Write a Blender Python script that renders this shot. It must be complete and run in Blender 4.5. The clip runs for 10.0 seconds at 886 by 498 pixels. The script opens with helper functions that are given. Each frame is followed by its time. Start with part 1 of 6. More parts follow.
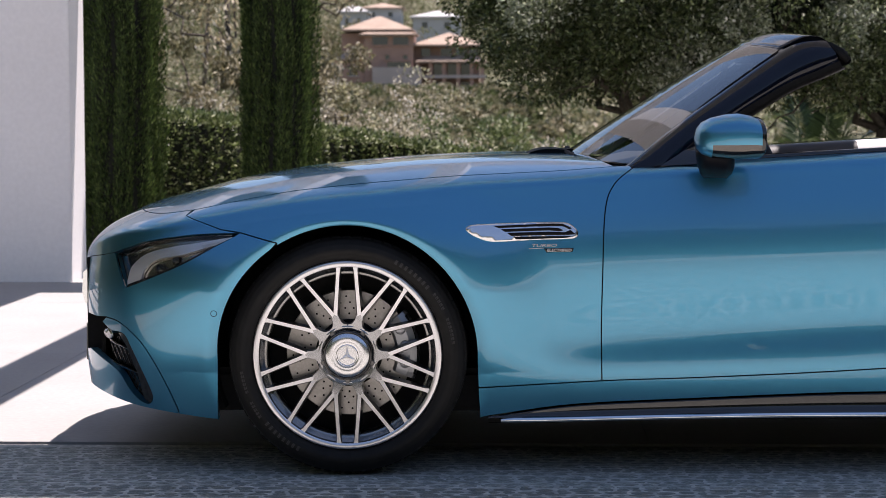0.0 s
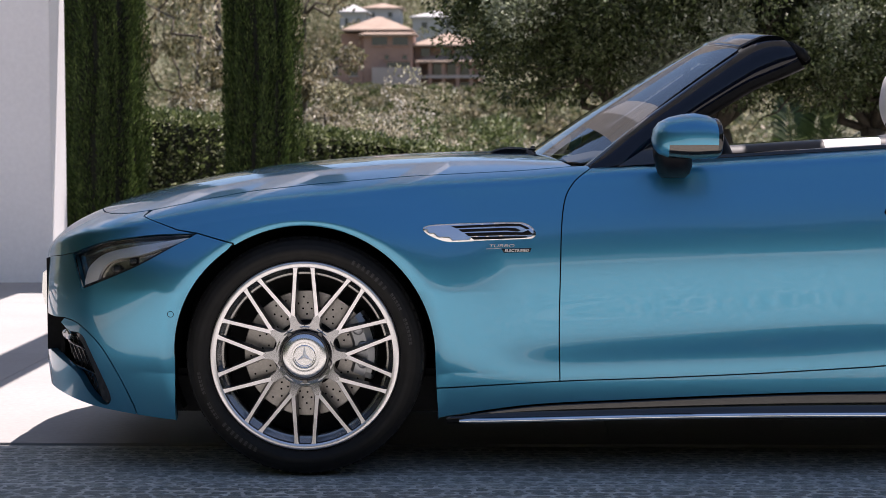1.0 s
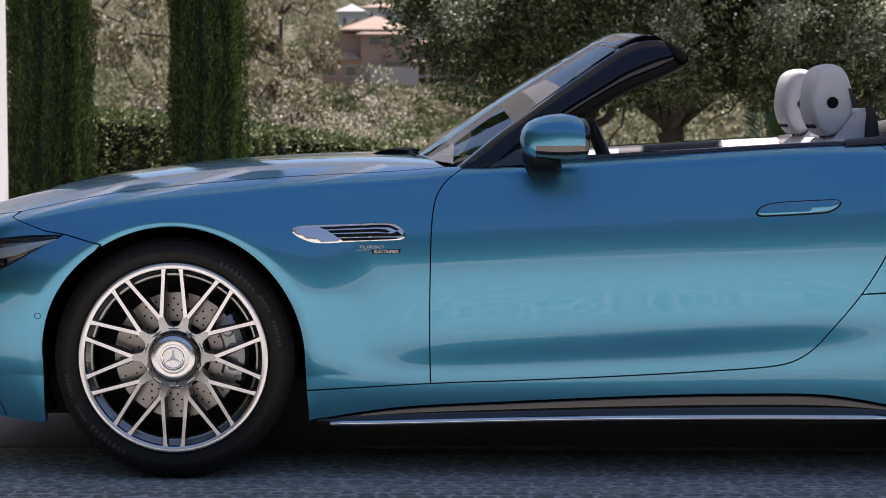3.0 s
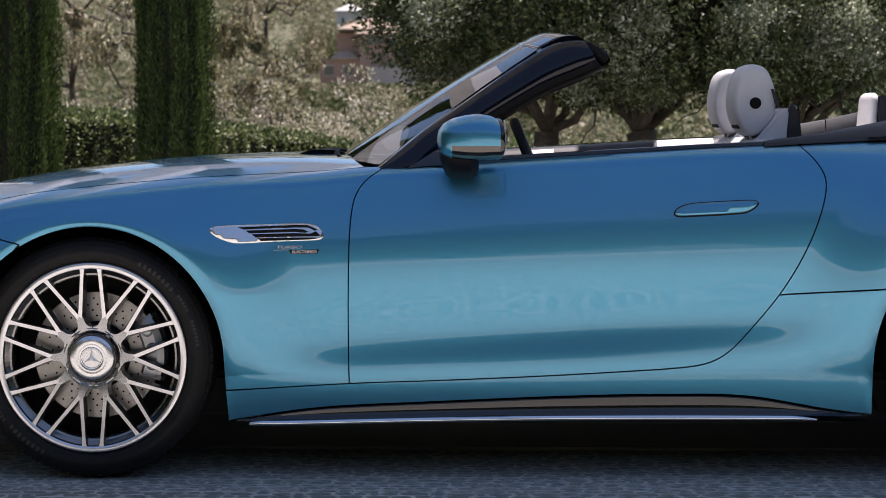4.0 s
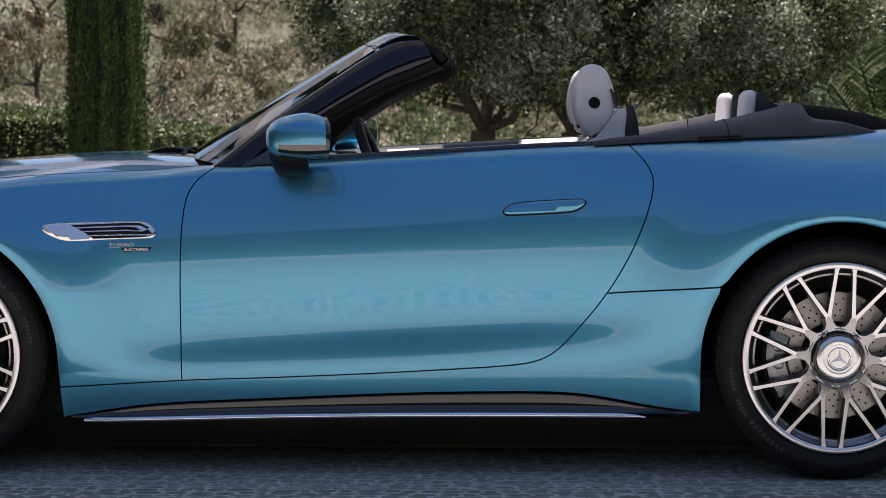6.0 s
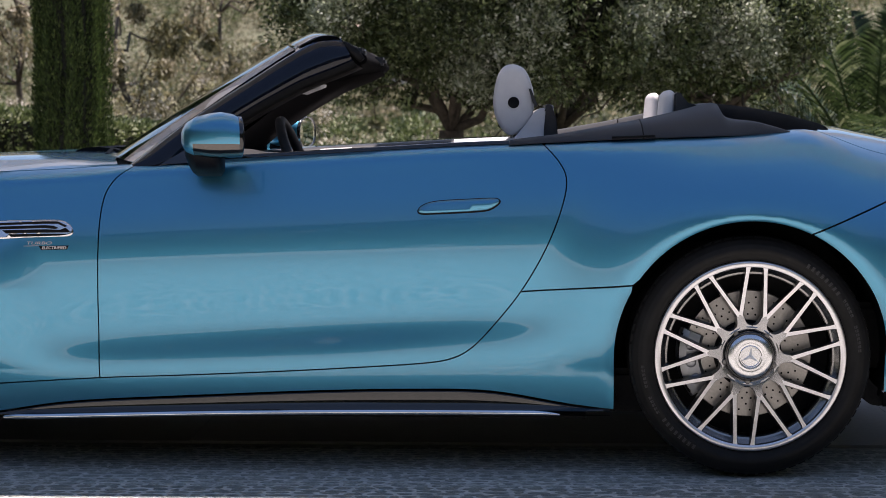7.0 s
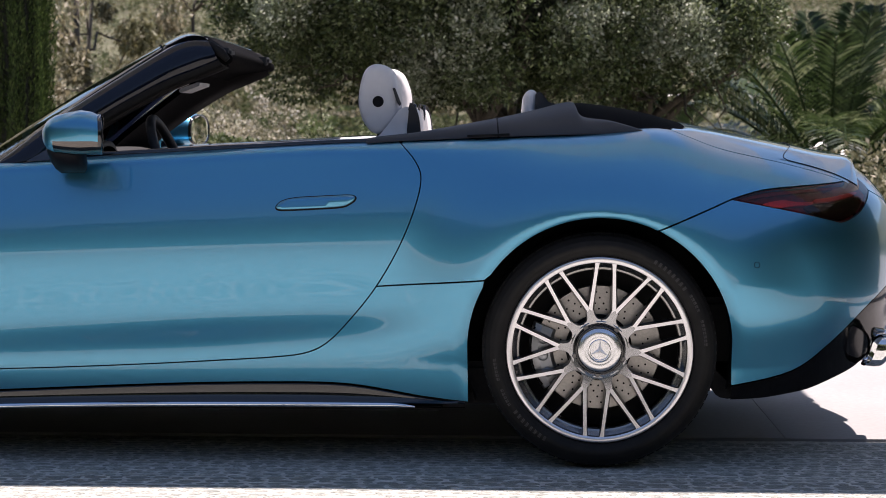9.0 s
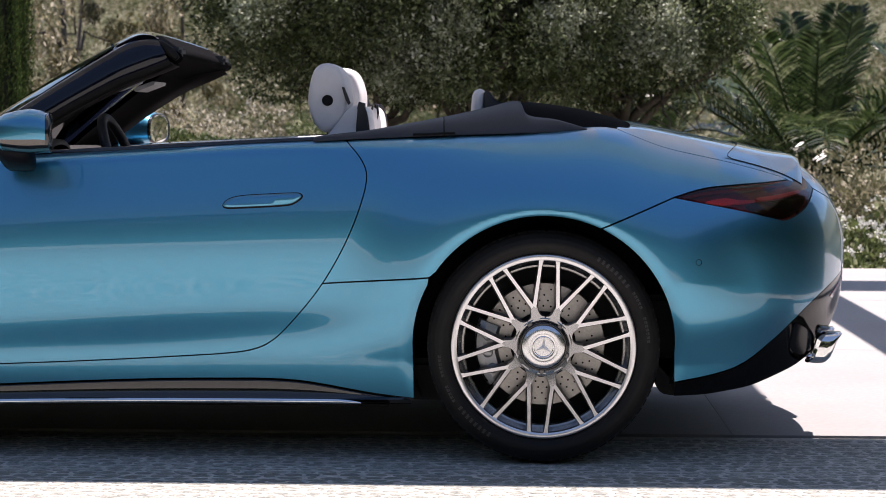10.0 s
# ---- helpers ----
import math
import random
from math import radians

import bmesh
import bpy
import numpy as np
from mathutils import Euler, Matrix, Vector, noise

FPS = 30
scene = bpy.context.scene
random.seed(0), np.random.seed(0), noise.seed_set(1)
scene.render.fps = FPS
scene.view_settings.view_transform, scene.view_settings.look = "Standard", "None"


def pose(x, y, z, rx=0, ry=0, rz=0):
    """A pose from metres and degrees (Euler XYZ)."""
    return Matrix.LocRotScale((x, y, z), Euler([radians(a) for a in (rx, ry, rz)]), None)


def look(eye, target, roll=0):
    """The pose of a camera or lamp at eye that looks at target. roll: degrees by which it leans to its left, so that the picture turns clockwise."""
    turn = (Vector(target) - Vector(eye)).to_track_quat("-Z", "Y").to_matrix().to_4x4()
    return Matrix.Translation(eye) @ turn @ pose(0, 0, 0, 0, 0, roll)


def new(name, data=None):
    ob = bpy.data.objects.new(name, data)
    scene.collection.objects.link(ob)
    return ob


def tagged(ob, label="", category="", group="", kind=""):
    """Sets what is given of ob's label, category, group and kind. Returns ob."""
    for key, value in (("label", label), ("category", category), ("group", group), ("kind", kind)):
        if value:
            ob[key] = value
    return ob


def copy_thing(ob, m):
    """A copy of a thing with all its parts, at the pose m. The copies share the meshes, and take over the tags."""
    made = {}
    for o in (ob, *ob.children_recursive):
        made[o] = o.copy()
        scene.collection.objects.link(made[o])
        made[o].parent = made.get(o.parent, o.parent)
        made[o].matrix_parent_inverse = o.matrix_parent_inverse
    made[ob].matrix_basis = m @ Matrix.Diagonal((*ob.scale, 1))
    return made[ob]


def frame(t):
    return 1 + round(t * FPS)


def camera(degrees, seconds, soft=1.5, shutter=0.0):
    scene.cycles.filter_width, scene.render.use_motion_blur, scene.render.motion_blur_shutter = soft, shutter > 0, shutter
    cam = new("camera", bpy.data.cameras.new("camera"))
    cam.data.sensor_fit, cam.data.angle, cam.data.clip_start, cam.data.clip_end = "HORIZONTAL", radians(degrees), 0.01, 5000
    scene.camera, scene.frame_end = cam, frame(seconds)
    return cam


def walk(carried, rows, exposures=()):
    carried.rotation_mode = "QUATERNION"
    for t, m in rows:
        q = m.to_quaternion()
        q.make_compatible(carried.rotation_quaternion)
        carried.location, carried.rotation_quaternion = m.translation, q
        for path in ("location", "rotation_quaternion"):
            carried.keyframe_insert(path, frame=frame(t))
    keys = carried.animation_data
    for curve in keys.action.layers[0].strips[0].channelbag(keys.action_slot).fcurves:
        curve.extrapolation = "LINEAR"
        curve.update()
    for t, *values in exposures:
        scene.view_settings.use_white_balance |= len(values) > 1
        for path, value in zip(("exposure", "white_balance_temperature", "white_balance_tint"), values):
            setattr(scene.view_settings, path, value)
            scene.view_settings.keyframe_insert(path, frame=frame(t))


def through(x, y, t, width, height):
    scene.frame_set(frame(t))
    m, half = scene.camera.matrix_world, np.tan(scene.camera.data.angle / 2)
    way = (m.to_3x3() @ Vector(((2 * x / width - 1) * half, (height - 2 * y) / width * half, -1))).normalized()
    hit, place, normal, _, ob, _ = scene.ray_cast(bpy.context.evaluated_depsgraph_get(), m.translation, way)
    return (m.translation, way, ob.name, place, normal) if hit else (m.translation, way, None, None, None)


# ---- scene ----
cam = camera(24.735, 10.0, soft=0.65)
cam.data.dof.use_dof = True                 # the garden lies a little out of focus
cam.data.dof.focus_distance, cam.data.dof.aperture_fstop = 6.0, 9.0
# seconds, x, y, z, tilt, roll, yaw: a slider running along the car
PATH = [
    (0, 0.4928, -5.9453, 1.0589, 86.303, -0.109, 1.982),
    (0.5, 0.5466, -5.9378, 1.0581, 86.305, -0.134, 1.994),
    (1, 0.6211, -5.9275, 1.0583, 86.306, -0.150, 2.005),
    (1.5, 0.7045, -5.9128, 1.0581, 86.305, -0.158, 2.014),
    (2, 0.7980, -5.8993, 1.0584, 86.303, -0.158, 2.021),
    (2.5, 0.8960, -5.8840, 1.0588, 86.300, -0.153, 2.027),
    (4, 1.2482, -5.8681, 1.0608, 86.286, -0.104, 2.034),
    (4.5, 1.3653, -5.8678, 1.0604, 86.280, -0.080, 2.033),
    (5, 1.4941, -5.8695, 1.0609, 86.274, -0.053, 2.031),
    (5.5, 1.6203, -5.8799, 1.0601, 86.269, -0.023, 2.028),
    (7, 2.0010, -5.9309, 1.0600, 86.254, 0.069, 2.011),
    (7.5, 2.1195, -5.9600, 1.0594, 86.250, 0.099, 2.002),
    (8, 2.2405, -5.9939, 1.0584, 86.247, 0.128, 1.993),
    (8.5, 2.3374, -6.0242, 1.0581, 86.246, 0.154, 1.983),
    (9, 2.4350, -6.0522, 1.0577, 86.245, 0.177, 1.971),
    (9.5, 2.5202, -6.0788, 1.0564, 86.246, 0.197, 1.959),
    (10, 2.6009, -6.1013, 1.0539, 86.249, 0.211, 1.946),
]
walk(cam, [(t, pose(x, y, z, rx, 0, rz) @ pose(0, 0, 0, 0, 0, roll)) for t, x, y, z, rx, roll, rz in PATH],
     [(0, 0.95, 6850, 18), (10, 0.95, 6850, 18)])

# ---- light ----
SUN_DIR = Vector((0.20, 0.18, 1.0)).normalized()      # towards the sun
world = bpy.data.worlds.new("sky")
scene.world = world
world.use_nodes = True
wn = world.node_tree
sky = wn.nodes.new("ShaderNodeTexSky")
sky.sky_type = "NISHITA"
sky.sun_disc = False
sky.dust_density, sky.air_density, sky.ozone_density = 0.15, 0.9, 0.7      # a clear deep blue day
sky.sun_elevation = math.asin(SUN_DIR.z)
sky.sun_rotation = math.atan2(SUN_DIR.x, SUN_DIR.y)
wn.links.new(sky.outputs[0], wn.nodes["Background"].inputs[0])
wn.nodes["Background"].inputs[1].default_value = 0.090
sun_data = bpy.data.lights.new("sun", "SUN")
sun_data.energy, sun_data.angle, sun_data.color = 5.0, radians(0.53), (1.0, 0.945, 0.94)
sun = new("sun", sun_data)
sun.matrix_world = look(SUN_DIR * 30, (0, 0, 0))


# ---- materials ----
def mat(name, base, rough=0.5, metal=0.0, coat=0.0, grain=None, bump=None, vary=None, spec=0.5, hue=None, coat_ior=1.5):
    """A principled material. vary=(scale, other colour, amount); grain=(scale, amount); bump=(scale, strength, distance)."""
    m = bpy.data.materials.new(name)
    m.use_nodes = True
    n, l = m.node_tree.nodes, m.node_tree.links
    b = n["Principled BSDF"]
    b.inputs["Base Color"].default_value = (*base, 1)
    b.inputs["Roughness"].default_value = rough
    b.inputs["Metallic"].default_value = metal
    b.inputs["Specular IOR Level"].default_value = spec
    b.inputs["Coat Weight"].default_value = coat
    b.inputs["Coat Roughness"].default_value = 0.015
    b.inputs["Coat IOR"].default_value = coat_ior
    at = n.new("ShaderNodeTexCoord")
    colour = None
    if vary:
        t = n.new("ShaderNodeTexNoise")
        t.inputs["Scale"].default_value, t.inputs["Detail"].default_value = vary[0], 5
        l.new(at.outputs["Object"], t.inputs["Vector"])
        r = n.new("ShaderNodeMapRange")
        r.inputs[1].default_value, r.inputs[2].default_value = 0.35, 0.65
        r.inputs[4].default_value = vary[2]
        l.new(t.outputs[0], r.inputs[0])
        x = n.new("ShaderNodeMix")
        x.data_type = "RGBA"
        x.inputs[6].default_value, x.inputs[7].default_value = (*base, 1), (*vary[1], 1)
        l.new(r.outputs[0], x.inputs[0])
        colour = x.outputs[2]
    if grain:
        t = n.new("ShaderNodeTexNoise")
        t.inputs["Scale"].default_value, t.inputs["Detail"].default_value = grain[0], 6
        l.new(at.outputs["Object"], t.inputs["Vector"])
        r = n.new("ShaderNodeMapRange")
        r.inputs[1].default_value, r.inputs[2].default_value = 0.3, 0.7
        r.inputs[3].default_value, r.inputs[4].default_value = 1 - grain[1], 1 + grain[1]
        l.new(t.outputs[0], r.inputs[0])
        x = n.new("ShaderNodeVectorMath")
        x.operation = "SCALE"
        x.inputs[0].default_value = base
        if colour:
            l.new(colour, x.inputs[0])
        l.new(r.outputs[0], x.inputs["Scale"])
        colour = x.outputs[0]
    if hue:
        i = n.new("ShaderNodeObjectInfo")
        r = n.new("ShaderNodeMapRange")
        r.inputs[3].default_value, r.inputs[4].default_value = 1 - hue, 1 + hue
        l.new(i.outputs["Random"], r.inputs[0])
        x = n.new("ShaderNodeVectorMath")
        x.operation = "SCALE"
        x.inputs[0].default_value = base
        if colour:
            l.new(colour, x.inputs[0])
        l.new(r.outputs[0], x.inputs["Scale"])
        colour = x.outputs[0]
    if colour:
        l.new(colour, b.inputs["Base Color"])
    if bump:
        t = n.new("ShaderNodeTexNoise")
        t.inputs["Scale"].default_value, t.inputs["Detail"].default_value = bump[0], 4
        l.new(at.outputs["Object"], t.inputs["Vector"])
        u = n.new("ShaderNodeBump")
        u.inputs["Strength"].default_value, u.inputs["Distance"].default_value = bump[1], bump[2]
        l.new(t.outputs[0], u.inputs["Height"])
        l.new(u.outputs[0], b.inputs["Normal"])
    return m


PAINT = mat("blue_metallic_paint", (0.060, 0.290, 0.450), 0.39, 1.0, 1.0, grain=(900, 0.10), coat_ior=1.56)
BLACK_GLOSS = mat("gloss_black", (0.006, 0.006, 0.007), 0.12, 0, 0.6)
BLACK_MATTE = mat("matte_black", (0.0075, 0.0075, 0.008), 0.7, grain=(60, 0.3), spec=0.15)
RUBBER = mat("tyre_rubber", (0.0095, 0.0092, 0.0090), 0.6, grain=(40, 0.25), bump=(300, 0.2, 0.001), spec=0.22)
CHROME = mat("chrome", (0.75, 0.75, 0.76), 0.06, 1.0)
POLISHED = mat("machined_alloy", (0.74, 0.73, 0.75), 0.30, 1.0, grain=(200, 0.05))
ALLOY_DARK = mat("grey_painted_alloy", (0.115, 0.112, 0.112), 0.28, 0.9, 0.5)
ALLOY_MID = mat("satin_alloy", (0.27, 0.265, 0.26), 0.26, 1.0, 0.4, grain=(150, 0.06))
DIFFUSER = mat("satin_black_plastic", (0.003, 0.003, 0.0035), 0.1, spec=0.16)
DISC_STEEL = mat("brake_disc_steel", (0.33, 0.315, 0.30), 0.38, 1.0, grain=(120, 0.1))
CALIPER = mat("silver_caliper", (0.32, 0.33, 0.35), 0.35, 0.7)
LEATHER = mat("white_leather", (0.64, 0.625, 0.62), 0.5, bump=(350, 0.15, 0.001), grain=(30, 0.04))
FABRIC = mat("black_hood_cloth", (0.003, 0.003, 0.0035), 0.95, spec=0.06, bump=(900, 0.4, 0.001), grain=(40, 0.2))
GREY_TRIM = mat("dark_grey_trim", (0.024, 0.026, 0.030), 0.6, bump=(500, 0.2, 0.001))
PLASTER = mat("white_plaster", (0.84, 0.83, 0.825), 0.8, vary=(0.8, (0.77, 0.76, 0.755), 0.6), grain=(35, 0.03), bump=(60, 0.15, 0.003))
PAVING = mat("pale_stone_paving", (0.315, 0.305, 0.298), 0.75, vary=(1.6, (0.28, 0.271, 0.264), 0.8), grain=(45, 0.06), bump=(90, 0.2, 0.002), hue=0.03)
COBBLE = mat("grey_cobble_stone", (0.405, 0.400, 0.352), 0.85, vary=(30, (0.21, 0.220, 0.198), 0.95), grain=(130, 0.38), bump=(140, 0.8, 0.004))
GROUT = mat("cobble_grout", (0.56, 0.545, 0.50), 0.9, vary=(9, (0.40, 0.395, 0.36), 0.9), grain=(70, 0.3), bump=(110, 0.7, 0.004))
EARTH = mat("dry_earth", (0.125, 0.115, 0.07), 0.95, vary=(0.5, (0.075, 0.085, 0.04), 0.9), grain=(8, 0.2))


# ---- building helpers ----
def finish(ob, material, smooth=True):
    ob.data.materials.append(material)
    if smooth and not any(p.use_smooth for p in ob.data.polygons):
        ob.data.polygons.foreach_set("use_smooth", [True] * len(ob.data.polygons))
    return ob


def part(name, bm, material, parent=None, label="", smooth=False):
    """A bmesh as one mesh object, under a thing or a part."""
    me = bpy.data.meshes.new(name)
    bm.to_mesh(me)
    bm.free()
    ob = new(name, me)
    finish(ob, material, smooth)
    if parent:
        ob.parent = parent
    return tagged(ob, label)


def mesh_part(name, verts, faces, material, parent=None, label="", smooth=True):
    me = bpy.data.meshes.new(name)
    me.from_pydata([tuple(map(float, v)) for v in verts], [], [tuple(map(int, q)) for q in faces])
    me.update()
    ob = new(name, me)
    finish(ob, material, smooth)
    if parent:
        ob.parent = parent
    return tagged(ob, label)


def box(x0, x1, y0, y1, z0, z1, bevel=0.0, bm=None):
    bm = bm or bmesh.new()
    g = bmesh.ops.create_cube(bm, size=1, matrix=Matrix.LocRotScale(((x0 + x1) / 2, (y0 + y1) / 2, (z0 + z1) / 2), None, (x1 - x0, y1 - y0, z1 - z0)))
    if bevel:
        edges = list({e for v in g["verts"] for e in v.link_edges})
        bmesh.ops.bevel(bm, geom=edges, offset=bevel, segments=2, affect="EDGES")
    return bm


def lathe(profile, steps=64, axis="y", bm=None):
    """A turned body from (radius, along) pairs about an axis; z is up at angle 90."""
    bm = bm or bmesh.new()
    rings = []
    for r, h in profile:
        ring = []
        for i in range(steps):
            a = 2 * math.pi * i / steps
            p = (r * math.cos(a), h, r * math.sin(a)) if axis == "y" else (r * math.cos(a), r * math.sin(a), h)
            ring.append(bm.verts.new(p))
        rings.append(ring)
    for a, b in zip(rings, rings[1:]):
        for i in range(steps):
            j = (i + 1) % steps
            bm.faces.new((a[i], a[j], b[j], b[i]))
    return bm


def tube(points, radius, steps=8, bm=None, closed=False, caps=True):
    """A round bar along points; radius may be one number or one per point."""
    bm = bm or bmesh.new()
    pts = [Vector(p) for p in points]
    n = len(pts)
    radii = radius if isinstance(radius, (list, tuple)) else [radius] * n
    rings, side = [], None
    for i, p in enumerate(pts):
        a = pts[(i - 1) % n] if (i or closed) else p
        b = pts[(i + 1) % n] if (i < n - 1 or closed) else p
        way = (b - a).normalized()
        if side is None:
            side = way.orthogonal().normalized()
        side = (side - way * side.dot(way)).normalized()
        up = way.cross(side)
        rings.append([bm.verts.new(p + radii[i] * (math.cos(t) * side + math.sin(t) * up)) for t in (2 * math.pi * k / steps for k in range(steps))])
    pairs = list(zip(rings, rings[1:])) + ([(rings[-1], rings[0])] if closed else [])
    for a, b in pairs:
        for k in range(steps):
            bm.faces.new((a[k], a[(k + 1) % steps], b[(k + 1) % steps], b[k]))
    if caps and not closed:
        bm.faces.new(rings[0][::-1])
        bm.faces.new(rings[-1])
    return bm


def prism(poly, axis, lo, hi, bevel=0.0, bm=None):
    """A polygon in the plane across an axis, given thickness along it."""
    bm = bm or bmesh.new()
    def at(p, h):
        return {"y": (p[0], h, p[1]), "z": (p[0], p[1], h), "x": (h, p[0], p[1])}[axis]
    a = [bm.verts.new(at(p, lo)) for p in poly]
    b = [bm.verts.new(at(p, hi)) for p in poly]
    n = len(poly)
    fs = [bm.faces.new(a), bm.faces.new(b[::-1])] + [bm.faces.new((a[i], b[i], b[(i + 1) % n], a[(i + 1) % n])) for i in range(n)]
    bmesh.ops.recalc_face_normals(bm, faces=fs)
    if bevel:
        bmesh.ops.bevel(bm, geom=[e for f in fs[:2] for e in f.edges], offset=bevel, segments=2, affect="EDGES")
    return bm


def spline(points, n=8, closed=False):
    """A smooth line through points of any size (Catmull-Rom)."""
    p = np.array(points, float)
    m = len(p)
    out = []
    for i in range(m if closed else m - 1):
        a, b, c, d = (p[(i + k) % m] if closed else p[min(max(i + k, 0), m - 1)] for k in (-1, 0, 1, 2))
        for t in np.linspace(0, 1, n, endpoint=False):
            out.append(0.5 * (2 * b + (c - a) * t + (2 * a - 5 * b + 4 * c - d) * t * t + (3 * b - a - 3 * c + d) * t ** 3))
    if not closed:
        out.append(p[-1])
    return np.array(out)

# ---- the place ----
def structure(ob, label, category="structure"):
    return tagged(ob, label, category, kind="structure")


def plane(x0, x1, y0, y1, z):
    bm = bmesh.new()
    bm.faces.new([bm.verts.new(p) for p in ((x0, y0, z), (x1, y0, z), (x1, y1, z), (x0, y1, z))])
    return bm


KERB_Y = 0.60        # the cobbles end and the paving begins here
# one sheet of earth under all, falling away behind the garden into a valley and rising to a far hill
LAND = [(-2000, -0.06), (8.4, -0.06), (10.0, -0.10), (14, -0.40), (30, -2.5), (60, -3.0), (120, 0.0), (200, 3.4), (226, 4.4), (260, 9.0), (330, 20.0), (480, 52.0), (900, 140.0)]


def land(x, y):
    z = float(np.interp(y, [p[0] for p in LAND], [p[1] for p in LAND]))
    if y > 12:
        z += min(1.0, (y - 12) / 60) * (1.6 * noise.noise(Vector((x * 0.03, y * 0.03, 0.3))) + 0.02 * x * (y > 100))
    return z


xs = np.concatenate([np.linspace(-700, -60, 30), np.linspace(-56, 56, 57), np.linspace(60, 700, 30)])
ys = np.concatenate([[-700, -200, -60, -20, 6.2, 8.4], np.linspace(10, 60, 35), np.linspace(65, 900, 80)])
verts = [(x, y, land(x, y)) for y in ys for x in xs]
nx = len(xs)
faces = [(j * nx + i, j * nx + i + 1, (j + 1) * nx + i + 1, (j + 1) * nx + i) for j in range(len(ys) - 1) for i in range(nx - 1)]
structure(mesh_part("ground", verts, faces, EARTH), "dry earth and scrub ground reaching the far hillside", "ground")
structure(part("cobble_bed", box(-16, 20, -18, KERB_Y - 0.004, -0.05, -0.0088), GROUT), "pale mortar bed of the cobbled drive", "cobbles")
structure(part("paving_bed", box(-16, 20, KERB_Y, 8.14, -0.05, -0.014), GROUT), "pale stone bed under the paving slabs", "paving")

# the pergola: front beam over the car, rear beam, cross beams between them, and the end walls
BEAM_LO, BEAM_HI = 2.72, 3.12
structure(part("pergola_front_beam", box(-6.4, 6.3, 0.22, 1.09, BEAM_LO, BEAM_HI, 0.01), PLASTER), "white plastered pergola beam above the car", "beam")
structure(part("pergola_rear_beam", box(-6.4, 6.3, 6.83, 7.55, BEAM_LO, BEAM_HI, 0.01), PLASTER), "white plastered pergola beam by the garden", "beam")
cross = part("pergola_cross_beam", box(-0.105, 0.105, 1.092, 6.828, BEAM_LO + 0.004, BEAM_HI - 0.004, 0.006), PLASTER)
tagged(cross, "white plastered pergola cross beam over the drive", "beam", "pergola cross beams", "structure")
cross.matrix_world = pose(-0.966, 0, 0)
for i in range(-5, 8):
    if i:
        copy_thing(cross, pose(-0.966 + 0.994 * i, 0, 0))
structure(part("wall_west", box(-6.2, -2.375, 7.08, 7.53, -0.05, BEAM_LO - 0.002, 0.006), PLASTER), "smooth white plastered end wall of the pergola", "wall")
structure(part("wall_east", box(5.80, 6.30, 7.08, 7.53, -0.05, BEAM_LO - 0.002, 0.006), PLASTER), "smooth white plastered end wall of the pergola", "wall")

# ---- the car ----
# x runs from nose to tail with the front axle at 0, y away from the near side, z up; the middle is at y = YC
YC, AXLE, HUB_Z = 0.95, 2.70, 0.355
NOSE, TAIL = -0.93, 3.735
RA_F, RA_R = 0.387, 0.399            # wheel arches
FLARE_OUT = 0.031                    # how far the wings swell round them


def soft_curve(keys, sigma=0.05):
    """A smooth function of x through about the given (x, value) pairs."""
    gx = np.linspace(NOSE - 0.6, TAIL + 0.6, 14000)
    k = np.array(keys, float)
    v = np.interp(gx, k[:, 0], k[:, 1])
    step = gx[1] - gx[0]
    w = np.exp(-0.5 * (np.arange(-1400, 1401) * step / sigma) ** 2)
    v = np.convolve(np.pad(v, 1400, mode="edge"), w / w.sum(), mode="valid")
    return lambda x: np.interp(x, gx, v)


BOTTOM = soft_curve([(-0.93, 0.215), (-0.80, 0.205), (-0.66, 0.180), (-0.40, 0.148), (0.4, 0.157), (2.3, 0.178), (3.04, 0.190), (3.2, 0.197), (3.343, 0.218), (3.507, 0.274), (3.60, 0.335), (3.66, 0.41), (3.70, 0.48), (3.735, 0.56)], 0.02)
CREST = soft_curve([(-0.93, 0.58), (-0.90, 0.63), (-0.86, 0.665), (-0.80, 0.700), (-0.70, 0.732), (-0.49, 0.779), (-0.295, 0.818), (-0.174, 0.840), (0.033, 0.862), (0.308, 0.884), (0.651, 0.900), (0.865, 0.918), (1.26, 0.942), (1.51, 0.956), (1.84, 0.975), (2.09, 0.985), (2.45, 0.999), (2.65, 1.005), (2.78, 1.013), (2.88, 1.016), (2.97, 0.997), (3.05, 0.968), (3.126, 0.946), (3.27, 0.917), (3.47, 0.868), (3.57, 0.835), (3.65, 0.79), (3.70, 0.72), (3.735, 0.63)], 0.03)
RIDGE = soft_curve([(-0.93, 0.60), (-0.90, 0.665), (-0.86, 0.705), (-0.80, 0.742), (-0.70, 0.788), (-0.424, 0.862), (-0.223, 0.894), (-0.02, 0.914), (0.182, 0.929), (0.383, 0.937), (0.8, 0.943), (1.5, 0.96), (2.1, 0.99), (2.6, 1.04), (3.01, 1.042), (3.353, 0.971), (3.539, 0.928), (3.57, 0.905), (3.62, 0.862), (3.68, 0.807), (3.712, 0.715), (3.735, 0.64)], 0.025)
